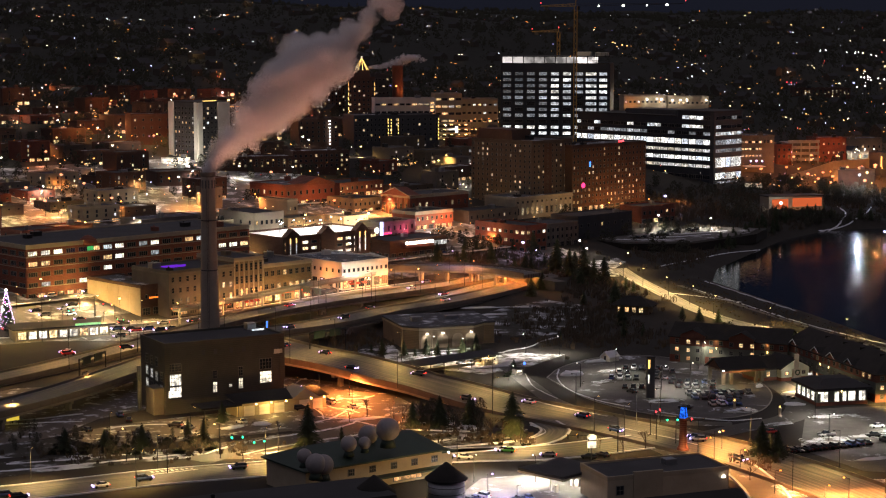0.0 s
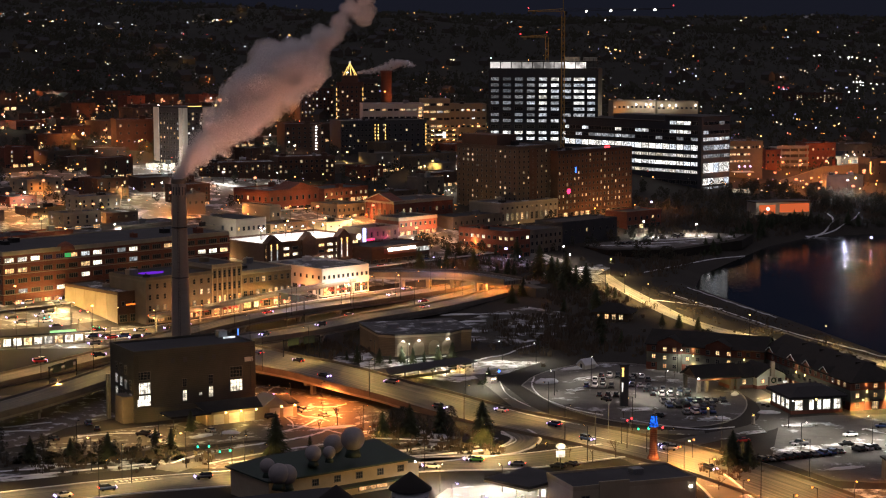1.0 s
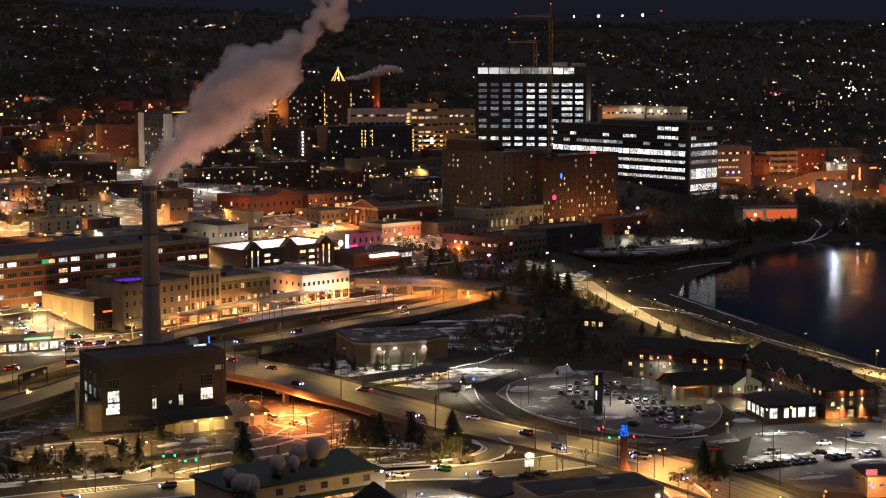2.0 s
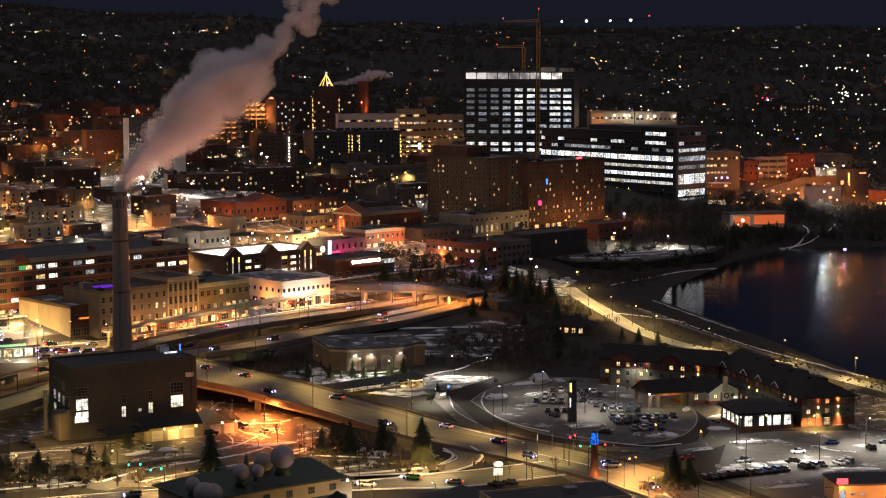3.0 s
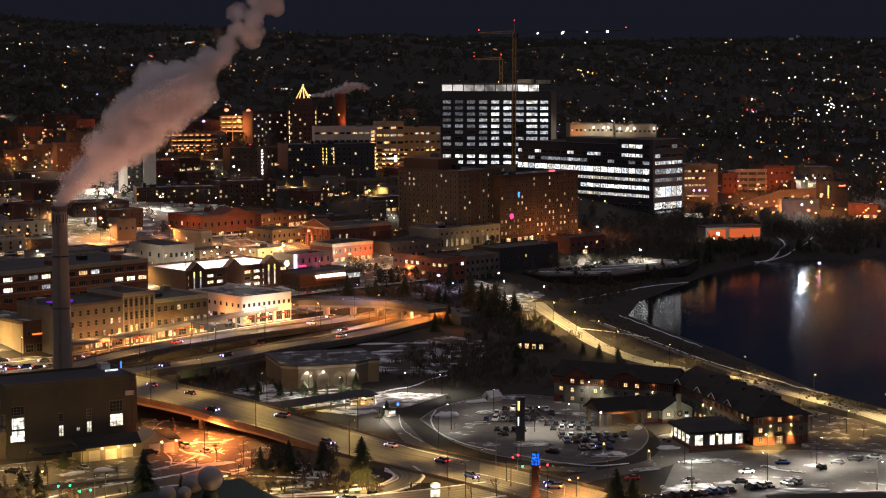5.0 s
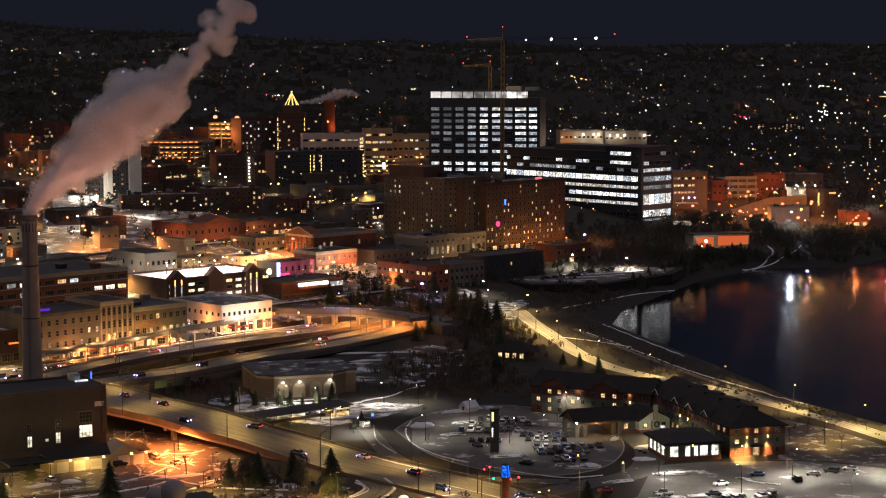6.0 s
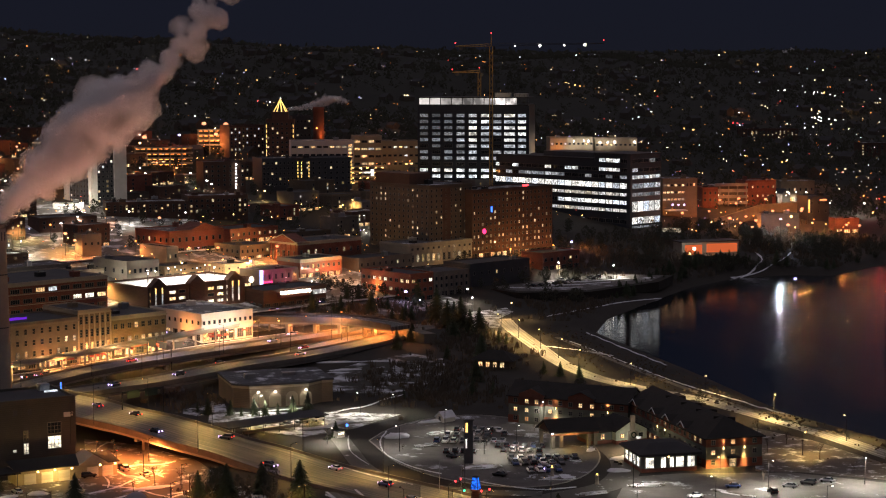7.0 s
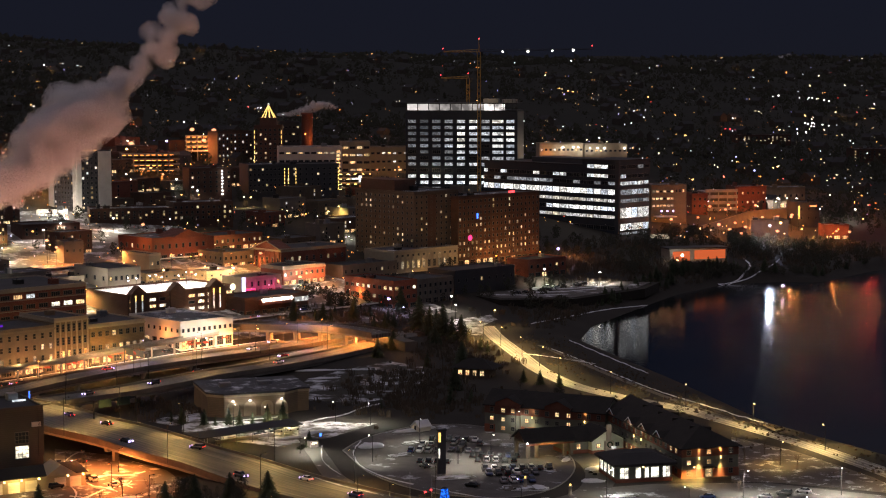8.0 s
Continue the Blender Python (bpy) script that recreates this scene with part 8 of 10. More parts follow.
BODY = {"sedan": ([(-2.25, 0.72, 0.42, 0.72), (-2.1, 0.86, 0.3, 0.92), (-1.2, 0.9, 0.25, 0.98), (0.9, 0.9, 0.25, 0.96), (1.9, 0.86, 0.28, 0.82), (2.2, 0.7, 0.38, 0.66)], [(-1.75, 0.62, 0.92, 0.98), (-1.0, 0.7, 0.94, 1.42), (0.25, 0.7, 0.94, 1.44), (1.1, 0.66, 0.9, 0.98)]),
        "suv": ([(-2.3, 0.8, 0.5, 1.0), (-2.15, 0.92, 0.36, 1.12), (-1.2, 0.95, 0.32, 1.14), (0.9, 0.95, 0.32, 1.12), (2.0, 0.92, 0.36, 1.0), (2.3, 0.78, 0.45, 0.85)], [(-2.2, 0.74, 1.1, 1.5), (-1.9, 0.78, 1.1, 1.76), (0.2, 0.78, 1.1, 1.78), (1.1, 0.74, 1.08, 1.14)]),
        "pickup": ([(-2.7, 0.9, 0.55, 1.08), (-2.6, 0.95, 0.42, 1.12), (-0.6, 0.96, 0.4, 1.12), (1.2, 0.96, 0.4, 1.14), (2.4, 0.93, 0.42, 1.05), (2.7, 0.8, 0.5, 0.9)], [(-0.75, 0.76, 1.1, 1.72), (-0.5, 0.78, 1.1, 1.84), (0.8, 0.78, 1.1, 1.84), (1.5, 0.74, 1.08, 1.14)])}
CAR_PARTS = {}


def car_meshes(shape):
    if shape not in CAR_PARTS:
        b, c = BODY[shape]
        hw, hl = b[2][1], b[-1][0]
        wheel = bmesh.new()
        add_lathe(wheel, [(0.08, -0.08), (0.22, -0.1), (0.34, -0.11), (0.34, 0.11), (0.22, 0.1), (0.08, 0.08)], 12)
        roof = bmesh.new()
        zt = c[1][3]
        add_box(roof, -c[1][1] * 0.84, c[1][1] * 0.84, c[1][0] + 0.05, c[2][0] - 0.05, zt - 0.03, zt + 0.035)
        CAR_PARTS[shape] = (loft(b), loft(c), mesh_of(wheel, "tyre", M_RUBBER), roof, b)
    return CAR_PARTS[shape]


CAR_SRC = {}


def car(x, y, ang, shape="sedan", paint="black", lights=0, z=None, group="parked cars"):
    """lights: 0 off, 1 on."""
    key = (shape, paint, lights)
    m = pose(x, y, (land_z(x, y) if z is None else z) + 0.06, 0, 0, ang)
    if key in CAR_SRC:
        ob = copy_thing(CAR_SRC[key], m)
    else:
        body, cabin, tyre, roof, b = car_meshes(shape)
        word = {"sedan": "saloon car", "suv": "tall estate car", "pickup": "pickup truck"}[shape]
        ob = empty("car" if shape != "pickup" else "pickup_truck", m, "%s %s %s" % (paint, word, "with its lights on" if lights else "parked with its lights off"), "car", group)
        bd = part("body", body.copy(), PAINTS[paint], ob)
        part("cabin_glass", cabin.copy(), M_PANE, ob, "dark car windows")
        part("car_roof", roof.copy(), PAINTS[paint], ob)
        front, back, hw = b[-1][0], b[0][0], b[2][1]
        for sx in (-1, 1):
            for yy in (back * 0.62, front * 0.64):
                part("wheel", tyre, None, ob, m=pose(sx * (hw - 0.1), yy, 0.34, 0, 90, 0))
            big = 0.3 if lights else 0.13
            hl = bmesh.new()
            bmesh.ops.create_icosphere(hl, subdivisions=1, radius=big)
            part("headlight", hl, M_HEADL if lights else M_LENS, ob, m=pose(sx * hw * 0.68, front - 0.06, (b[-1][2] + b[-1][3]) / 2 + 0.1))
            tl = bmesh.new()
            add_box(tl, -0.16, 0.16, -0.05, 0.05, -0.1, 0.1)
            part("tail_light", tl, M_TAILL if lights else M_LENSR, ob, m=pose(sx * hw * 0.74, back - 0.02, b[0][3] - 0.06))
        CAR_SRC[key] = ob
    ob["group"] = group
    return ob


cr = random.Random(12)
PARKED = ["black", "black", "black", "grey", "black", "silver", "blue", "grey", "black", "white"]
COL = ["black", "black", "grey", "silver", "white", "blue", "black", "red", "grey"]


def row_of(x, y, ang, n, step, face, full=0.9, group="parked cars"):
    for i in range(n):
        if cr.random() < full:
            d = i * step
            car(x + d * math.cos(radians(ang)), y + d * math.sin(radians(ang)), face + cr.uniform(-3, 3) + (180 if cr.random() < 0.3 else 0), cr.choice(["sedan", "suv", "sedan", "suv", "pickup"]), cr.choice(PARKED), 0, 0.05, group)


# oval car park
row_of(56.5, 616, -8, 4, 2.75, -8, 1.0)
row_of(59.5, 600.5, -8, 4, 2.75, -8, 1.0)
row_of(60, 626, -6, 3, 2.75, -6, 0.9)
row_of(63, 634, -6, 6, 2.75, -6, 0.9)
row_of(70, 628, -8, 4, 2.75, -8, 0.95)
row_of(69, 617, -8, 4, 2.75, -8, 1.0)
row_of(75.5, 608.5, -3, 6, 2.75, -3, 1.0)
row_of(77, 601.5, -3, 5, 2.75, -3, 0.95)
row_of(79, 589, 6, 8, 2.75, 6, 1.0)
row_of(80, 582.5, 6, 6, 2.75, 6, 0.95)
row_of(84, 572.5, 8, 4, 2.75, 8, 0.9)
for c_ in ((72.5, 622, 165, "suv", "black", 1), (74.8, 567.3, 60, "sedan", "black", 0), (87, 576, 190, "sedan", "blue", 1), (95, 532, 100, "sedan", "red", 0), (72.8, 522, 75, "suv", "silver", 1), (61, 593, 30, "sedan", "black", 0), (-44, 600, 100, "sedan", "black", 1), (-50, 599, 15, "sedan", "grey", 0)):
    car(*c_[:3], c_[3], c_[4], c_[5], 0.05)
# east car park
row_of(96, 507.5, 24, 10, 2.9, 24, 1.0)
row_of(126, 521, 24, 6, 2.9, 24, 0.9)
for c_ in ((110.3, 528, 110, "sedan", "silver"), (127.8, 540, 105, "sedan", "white"), (110.6, 528, 75, "pickup", "grey"), (124, 528, 100, "sedan", "black"), (150, 545, 10, "suv", "black"), (156, 552, 60, "sedan", "grey"), (162, 556, 60, "suv", "black"), (168, 559, 60, "sedan", "silver"), (140, 552, 90, "sedan", "blue")):
    car(*c_, 0, 0.05)
# front forecourt
row_of(2, 448, 50, 5, 3.0, 50, 0.9)
row_of(16, 452, 30, 3, 3.2, 30, 0.9)
for c_ in ((22, 449, 40, "suv", "black", 0), (18, 508, 70, "sedan", "green", 1), (29, 503, 80, "sedan", "grey", 1), (40, 500, 60, "suv", "black", 0), (44, 503, 40, "sedan", "black", 0), (6, 500, 250, "sedan", "white", 0), (-2, 497, 250, "suv", "silver", 1)):
    car(*c_[:3], c_[3], c_[4], c_[5], 0.05)
# heating plant yard
for c_ in ((-98, 556, 20, "suv", "blue", 0), (-94, 549, 10, "sedan", "black", 0), (-79, 541, 70, "suv", "black", 0), (-75, 538, 70, "sedan", "grey", 0), (-55, 563, -60, "pickup", "black", 0), (-44, 566, -60, "suv", "black", 0), (-60, 546, 40, "sedan", "silver", 0), (-104, 535, 40, "sedan", "black", 0)):
    car(*c_[:3], c_[3], c_[4], c_[5], 0.05)
# moving traffic, standing still here: (x, y, heading, shape, paint, z)
LINE_A = smooth_line(AVENUE)


def on_line(line, f, side, back=False):
    i = int(f * (len(line) - 2))
    p, q = line[i], line[i + 1]
    a = math.degrees(math.atan2(q[1] - p[1], q[0] - p[0]))
    o = offset_line(line, side)[i]
    return o[0], o[1], a - 90 + (180 if back else 0), p[2]


for f, side, back in ((0.20, 5, True), (0.33, 6, True), (0.42, -6, False), (0.46, 7, True), (0.55, 3, True), (0.62, -5, False), (0.7, 5, True), (0.78, -4, False), (0.27, -6, False), (0.12, 4, True)):
    x, y, a, z = on_line(LINE_A, f, side, back)
    car(x, y, a, cr.choice(["sedan", "suv"]), cr.choice(COL), 1, z, "traffic")
LINE_F = smooth_line([(-190, 425, 0), (-140, 449, 0), (-105, 464, 0), (-75, 479, 0), (-46, 489, 0), (-20, 499, 0), (8, 505, 0), (30, 508, 0), (58, 522, 0)])
for f, side, back in ((0.33, -3, True), (0.43, -4, True), (0.48, -2, False), (0.36, -6, False), (0.58, 2, True), (0.8, -3, False), (0.86, 3, True)):
    x, y, a, z = on_line(LINE_F, f, side, back)
    car(x, y, a, cr.choice(["sedan", "suv"]), cr.choice(COL), 1, 0.05, "traffic")
for x, y, a, z in ((-62, 749, -40, 4.6), (-14, 817, 140, 2.3), (0, 806, 135, 1.0), (1, 775, -35, 3.1), (-8, 846, 130, 0.9), (-99, 739, -45, 0.1), (-38, 708, 140, 6.0), (-57, 683, 145, 6.6), (-136, 664, 70, 0.2), (-30, 770, -45, 0.1), (-110, 640, -60, 6.2), (-128, 629, -60, 5.9)):
    car(x, y, a, cr.choice(["sedan", "suv"]), cr.choice(COL), 1, z, "traffic")
for x, y in ((-132, 716), (-127, 718), (-122, 719), (-119, 714), (-115, 718), (-110, 715), (-106, 720), (-138, 713), (-144, 716), (-165, 758), (-163, 768), (-154, 750), (-152, 757), (-145, 736), (-158, 722), (-164, 743), (-123, 701), (-127, 733), (-111, 733), (-170, 765), (-159, 737), (-150, 742), (-100, 738), (-94, 745), (-168, 712), (-176, 716), (-183, 709)):
    car(x, y, cr.choice([-60, 118, 118, 118]) + cr.uniform(-8, 8), cr.choice(["sedan", "suv"]), cr.choice(COL), 1, None, "traffic")
row_of(-50, 822, 44, 8, 6.2, -46, 0.7, "cars at the kerb")
row_of(-40, 580, -45, 6, 3.4, 30, 0.6, "cars below the bridge")
row_of(4, 642, 38, 6, 3.2, -50, 0.5, "cars at the stand")
for x, y, n_ in ((100, 992, 6), (108, 1006, 8), (120, 1020, 8)):
    for i in range(n_):
        if cr.random() < 0.6:
            car(x + i * 4.2, y + i * 3.0, 36 + cr.uniform(-4, 4), cr.choice(["sedan", "suv"]), cr.choice(PARKED), 0, 4.6, "cars by the lake")
for gu in range(-4, 4):
    for s_ in (40, 100):
        for sd in (-3, 3):
            x, y = -45 + GU[0] * (gu * 30 + cr.uniform(0, 20)) + GV[0] * (s_ + sd), 825 + GU[1] * (gu * 30 + cr.uniform(0, 20)) + GV[1] * (s_ + sd)
            car(x, y, -46 + (180 if sd > 0 else 0), cr.choice(["sedan", "suv"]), cr.choice(COL), 1 if cr.random() < 0.5 else 0, ground_z(x, y) + 0.45, "traffic")
for b_, c_ in CAR_PARTS.items():
    for o_ in (c_[0], c_[1], c_[3]):
        o_.free()


# ---- traffic signals ----
def signal(x, y, ang, col, z=0.0):
    r_ = empty("traffic_light", pose(x, y, z, 0, 0, ang), "dark traffic signal on a mast arm", "traffic light", "traffic lights")
    part("mast", tube((0, 0, -0.2), (0, 0, 6.2), 0.13, 0.1, 8), M_METAL, r_)
    part("mast_arm", tube((0, 0, 6.0), (6.5, 0, 6.4), 0.09, 0.06, 6), M_METAL, r_)
    for k in (3.2, 6.2):
        h_ = part("signal_head", box(k - 0.22, k + 0.22, -0.2, 0.15, 5.4, 6.7, 0.03), M_DARKW, r_)
        part("lit_lens", ball(0.34, 1), col, h_, m=pose(k, -0.26, 5.7 if col == M_GREENL else 6.4))
    return r_


for s_ in ((-61, 501, 10, M_GREENL), (-54, 494, 30, M_GREENL), (-73, 484, 200, M_GOLDL), (61, 524, 10, M_GREENL), (66, 519, 40, M_REDL), (40, 503, 200, M_GOLDL), (60, 530, 60, M_REDL), (-150, 728, 60, M_GREENL), (-120, 706, 150, M_GREENL), (-140, 744, 20, M_REDL)):
    signal(*s_)

# ---- hills: houses, woods and their lights ----
hr = random.Random(33)


def hillside():
    pts = []
    for _ in range(9800):
        y = 1330 * math.exp(hr.random() * 1.2)
        x = hr.uniform(-0.33, 0.36) * y + 30
        if uphill(x, y) < 60 or land_z(x, y) < 4:
            continue
        pts.append((x, y))
    return pts


HP = hillside()
hv, hf, lv, lf_, mats_ = [], [], [], [], []
OCT = [(1, 0, 0), (-1, 0, 0), (0, 1, 0), (0, -1, 0), (0, 0, 1), (0, 0, -1)]
OCF = [(0, 2, 4), (2, 1, 4), (1, 3, 4), (3, 0, 4), (2, 0, 5), (1, 2, 5), (3, 1, 5), (0, 3, 5)]
FINE = (0.00011, 0.00014, 0.00018, 0.00025)


def add_light(x, y, z, r, wide=1.0):
    i = len(lv)
    if x > 0.12 * y:  # brighter lamps on the eastern slope
        r *= 1.25
    lv.extend((x + a * r * wide, y + b * r, z + c * r) for a, b, c in OCT)
    lf_.extend(tuple(i + k for k in f) for f in OCF)


def add_house(x, y, w, d, h, a):
    z = land_z(x, y) - 1
    ca, sa = math.cos(a), math.sin(a)
    i = len(hv)
    loc = [(-w, -d, 0), (w, -d, 0), (w, d, 0), (-w, d, 0), (-w, -d, h), (w, -d, h), (w, d, h), (-w, d, h), (0, -d, h + w * 0.7), (0, d, h + w * 0.7)]
    hv.extend((x + p * ca - q * sa, y + p * sa + q * ca, z + r) for p, q, r in loc)
    for f in ((0, 1, 5, 8, 4), (2, 3, 7, 9, 6), (1, 2, 6, 5), (3, 0, 4, 7)):
        hf.append(tuple(i + k for k in f))
        mats_.append(0)
    for f in ((5, 6, 9, 8), (7, 4, 8, 9)):
        hf.append(tuple(i + k for k in f))
        mats_.append(1)


for k, (x, y) in enumerate(HP[:700]):
    add_house(x, y, hr.uniform(3.5, 6), hr.uniform(4.5, 8), hr.uniform(4, 7.5), radians(GRID + hr.choice([0, 90])))
    if hr.random() < 0.27:  # a row of lit windows or a porch lamp
        x0, z0 = x + hr.uniform(-4, 4), land_z(x, y) + hr.uniform(3, 6)
        for j in range(hr.choice([1, 1, 2, 3])):
            add_light(x0 + j * hr.uniform(2.0, 4.0), y - 9.5, z0, y * hr.choice(FINE) * 0.8, hr.uniform(1.0, 2.2))
for x, y in HP[700:800]:
    add_light(x, y, land_z(x, y) + hr.uniform(7, 11), y * hr.choice(FINE))
for _ in range(270):
    y = 1330 + 800 * hr.random() ** 1.7
    x = hr.uniform(-0.3, 0.33) * y + 30
    if land_z(x, y) > 5:
        add_light(x, y, land_z(x, y) + hr.uniform(5, 10), y * hr.choice(FINE))
# clusters of street and yard lights: short level rows along the contour, with stray lamps round them
for _ in range(66):
    y = 1360 + 1300 * hr.random() ** 1.6
    x = (hr.uniform(-0.28, -0.02) if hr.random() < 0.52 else hr.uniform(0.0, 0.3)) * y + 30
    tilt, wide = hr.uniform(-0.8, 0.3), hr.uniform(14, 48)
    for k in range(hr.randint(4, 12)):
        u = hr.gauss(0, wide)
        p, q = x + u, y + u * tilt + hr.gauss(0, 10)
        if land_z(p, q) > 5:
            add_light(p, q, land_z(p, q) + hr.uniform(6, 10), q * hr.choice(FINE), hr.choice([1, 1, 1.5, 2.4]))
for _ in range(170):
    y = hr.uniform(1320, 1900)
    x = hr.uniform(0.06, 0.33) * y + 30
    if land_z(x, y) > 5:
        add_light(x, y, land_z(x, y) + hr.uniform(4, 10), y * hr.choice(FINE))
# rows of street lights across and up the slope
for s_ in (230, 330, 430, 560, 700, 860, 1050, 1300):
    x0, y0 = -45 + GV[0] * s_, 825 + GV[1] * s_
    for k in range(-30, 60):
        x, y = x0 + GU[0] * k * 42, y0 + GU[1] * k * 42
        if abs(x - 30) < 0.36 * y and y > 1300 and hr.random() < 0.3 and land_z(x, y) > 4:
            add_light(x, y, land_z(x, y) + 9, y * 0.00022)
me = bpy.data.meshes.new("hillside_houses")
me.from_pydata(hv, [], hf)
me.materials.append(surface("weatherboard", (0.10, 0.086, 0.07), (0.06, 0.052, 0.043), 0.85, 0.02, 1.0, 0.1))
me.materials.append(M_ROOF)
me.polygons.foreach_set("material_index", mats_)
tagged(new("hillside_houses", me), "many dark houses scattered over the hillside", "houses", kind="stuff")
me = bpy.data.meshes.new("hillside_lights")
me.from_pydata(lv, [], lf_)
me.materials.append(island_glow("hillside_light", [(0.0, (1.0, 0.46, 0.13)), (0.27, (1.0, 0.74, 0.4)), (0.5, (0.92, 0.93, 1.0)), (0.72, (1.0, 0.26, 0.05)), (0.88, (0.45, 0.42, 1.0)), (0.955, (1.0, 0.10, 0.08))], 17.0))
tagged(new("hillside_lights", me), "scattered warm and white lights on the hillside", "lights", kind="stuff")


# woods: crowns of many small slanted sprays, bare and dark
def crown(verts, faces, x, y, z, h, w, n, r, leaf=(0.16, 0.38)):
    for _ in range(n):
        a, t = r.uniform(0, 2 * math.pi), r.random()
        rr = w * math.sin(math.pi * (0.12 + 0.8 * t)) * r.uniform(0.2, 1)
        cx, cy, cz = x + rr * math.cos(a), y + rr * math.sin(a), z + h * (0.12 + 0.86 * t)
        i, s = len(verts), w * r.uniform(*leaf)
        verts += [(cx - s * r.uniform(0.4, 1.2), cy - s, cz - s * r.uniform(0.1, 0.9)), (cx + s * r.uniform(0.4, 1.2), cy - s * r.uniform(0.2, 1.2), cz - s * r.uniform(0.1, 0.9)), (cx + r.uniform(-0.7, 0.7) * s, cy + s * r.uniform(0.4, 1.2), cz + s * r.uniform(0.5, 1.3))]
        faces.append((i, i + 1, i + 2))


wv, wf = [], []
for x, y in HP[800:]:
    # woods lie in belts between the streets
    belt = noise.noise(Vector((x / 190, y / 300, 0.0)))
    if belt < -0.22 and hr.random() < 0.6:
        continue
    k_ = 1.35 if belt > 0.1 else 0.85
    crown(wv, wf, x, y, land_z(x, y) - 0.5, hr.uniform(5, 10) * k_, hr.uniform(2.6, 5.4) * k_, 13, hr)
# skyline trees along the ridges
for k in range(2600):
    y = hr.uniform(2900, 4700)
    x = hr.uniform(-0.3, 0.34) * y
    crown(wv, wf, x, y, land_z(x, y) - 3, hr.uniform(7, 13), hr.uniform(7, 15), 11, hr)
M_WOODS = surface("winter_woods", (0.042, 0.042, 0.027), (0.025, 0.025, 0.016), 0.95, 0.01, 0.5, 0)
me = bpy.data.meshes.new("hill_woods")
me.from_pydata(wv, [], wf)
me.materials.append(M_WOODS)
tagged(new("hill_woods", me), "dark bare winter woods on the hills", "woods", kind="stuff")


def add_stem(verts, faces, x, y, z, h):
    """A thin four-sided trunk inside a crown."""
    i, w = len(verts), 0.018 * h
    verts += [(x - w, y - w, z - 0.3), (x + w, y - w, z - 0.3), (x + w, y + w, z - 0.3), (x - w, y + w, z - 0.3), (x, y, z + 0.9 * h)]
    faces += [(i, i + 1, i + 4), (i + 1, i + 2, i + 4), (i + 2, i + 3, i + 4), (i + 3, i, i + 4)]


def thicket(name, areas, label, seed, low=4.0, high=9.0, near=False):
    """Dark trees standing close between the houses: areas (x0, x1, y0, y1, count)."""
    r, v_, f_ = random.Random(seed), [], []
    for x0, x1, y0, y1, n in areas:
        for _ in range(n):
            x, y = r.uniform(x0, x1), r.uniform(y0, y1)
            z = land_z(x, y)
            if z < -0.5 or any(-1.5 < q.x < a_ + 1.5 and -1.5 < q.y < b_ + 1.5 for q, a_, b_ in ((m_ @ Vector((x, y, 0)), a_, b_) for m_, a_, b_ in FOOTPRINTS)):
                continue
            h = r.uniform(low, high)
            if near:
                crown(v_, f_, x, y, z - 0.2, h, h * r.uniform(0.22, 0.38), 420, r, (0.035, 0.1))
                add_stem(v_, f_, x, y, z, h)
            else:
                crown(v_, f_, x, y, z, h, h * r.uniform(0.28, 0.44), 110, r, (0.07, 0.19))
    me = bpy.data.meshes.new(name)
    me.from_pydata(v_, [], f_)
    me.materials.append(M_WOODS)
    tagged(new(name, me), label, "trees", kind="stuff")


thicket("upper_town_trees", [(-300, -150, 960, 1330, 260), (-150, -60, 1010, 1330, 110), (-60, 40, 1075, 1280, 70), (-160, -60, 1240, 1440, 90), (-20, 130, 1330, 1440, 60)], "dark leafless trees among the houses of the upper town", 51)
thicket("hotel_trees", [(88, 118, 674, 700, 20), (128, 150, 668, 676, 5)], "dark leafless trees behind the hotel roofs", 53, 5.0, 9.0, True)
thicket("corner_trees", [(-8, 12, 539, 549, 15)], "dark close-grown trees beside the avenue", 54, 4.5, 8.5, True)
thicket("verge_bushes", [(-122, -84, 506, 527, 46), (-84, -66, 512, 540, 14), (-128, -110, 520, 540, 12)], "dark bushes and low trees below the heating plant", 55, 1.4, 4.2, True)
thicket("plaza_bushes", [(84, 96, 494, 520, 26)], "leafless shrubs at the plaza corner in orange light", 56, 1.4, 3.6, True)
thicket("square_trees", [(-6, 32, 936, 972, 34)], "dark trees round the square by the low dark block", 58, 3.5, 7.0)
thicket("gallery_hedge", [(196, 246, 1096, 1122, 230), (244, 284, 1112, 1132, 50)], "low dark trees along the shore before the gallery", 57, 2.4, 5.6)
thicket("lakefront_trees", [(180, 330, 1160, 1225, 150), (205, 238, 1195, 1236, 40), (244, 262, 1195, 1226, 26), (310, 420, 1290, 1420, 80), (225, 300, 1316, 1330, 8), (120, 190, 1075, 1180, 90), (60, 130, 960, 1060, 60), (276, 420, 1120, 1240, 120)], "dark trees on the slope between the clinic and the lake", 52, 4.0, 8.5)

# a floodlit sports ground and bright yards far up the eastern slope
for x, y, n_, spread, white in ((512, 2260, 11, 30, True), (436, 1905, 8, 9, True), (404, 1800, 3, 14, True), (330, 1780, 3, 6, False)):
    for k in range(n_):
        p, q = x + hr.gauss(0, spread), y + hr.gauss(0, 12)
        fl = empty("flood_light", pose(p, q, land_z(p, q)), "tall white flood light far up the hillside" if white else "red warning lamp on a hillside pole", "lamp", "hillside flood lights")
        part("pole", tube((0, 0, -1), (0, 0, 13), 0.25, 0.18, 5), M_METAL, fl)
        part("lamp_head", ball(hr.uniform(0.35, 0.75), 1), M_BULB_W if white else M_REDL, fl, m=pose(0, 0, 13.4))

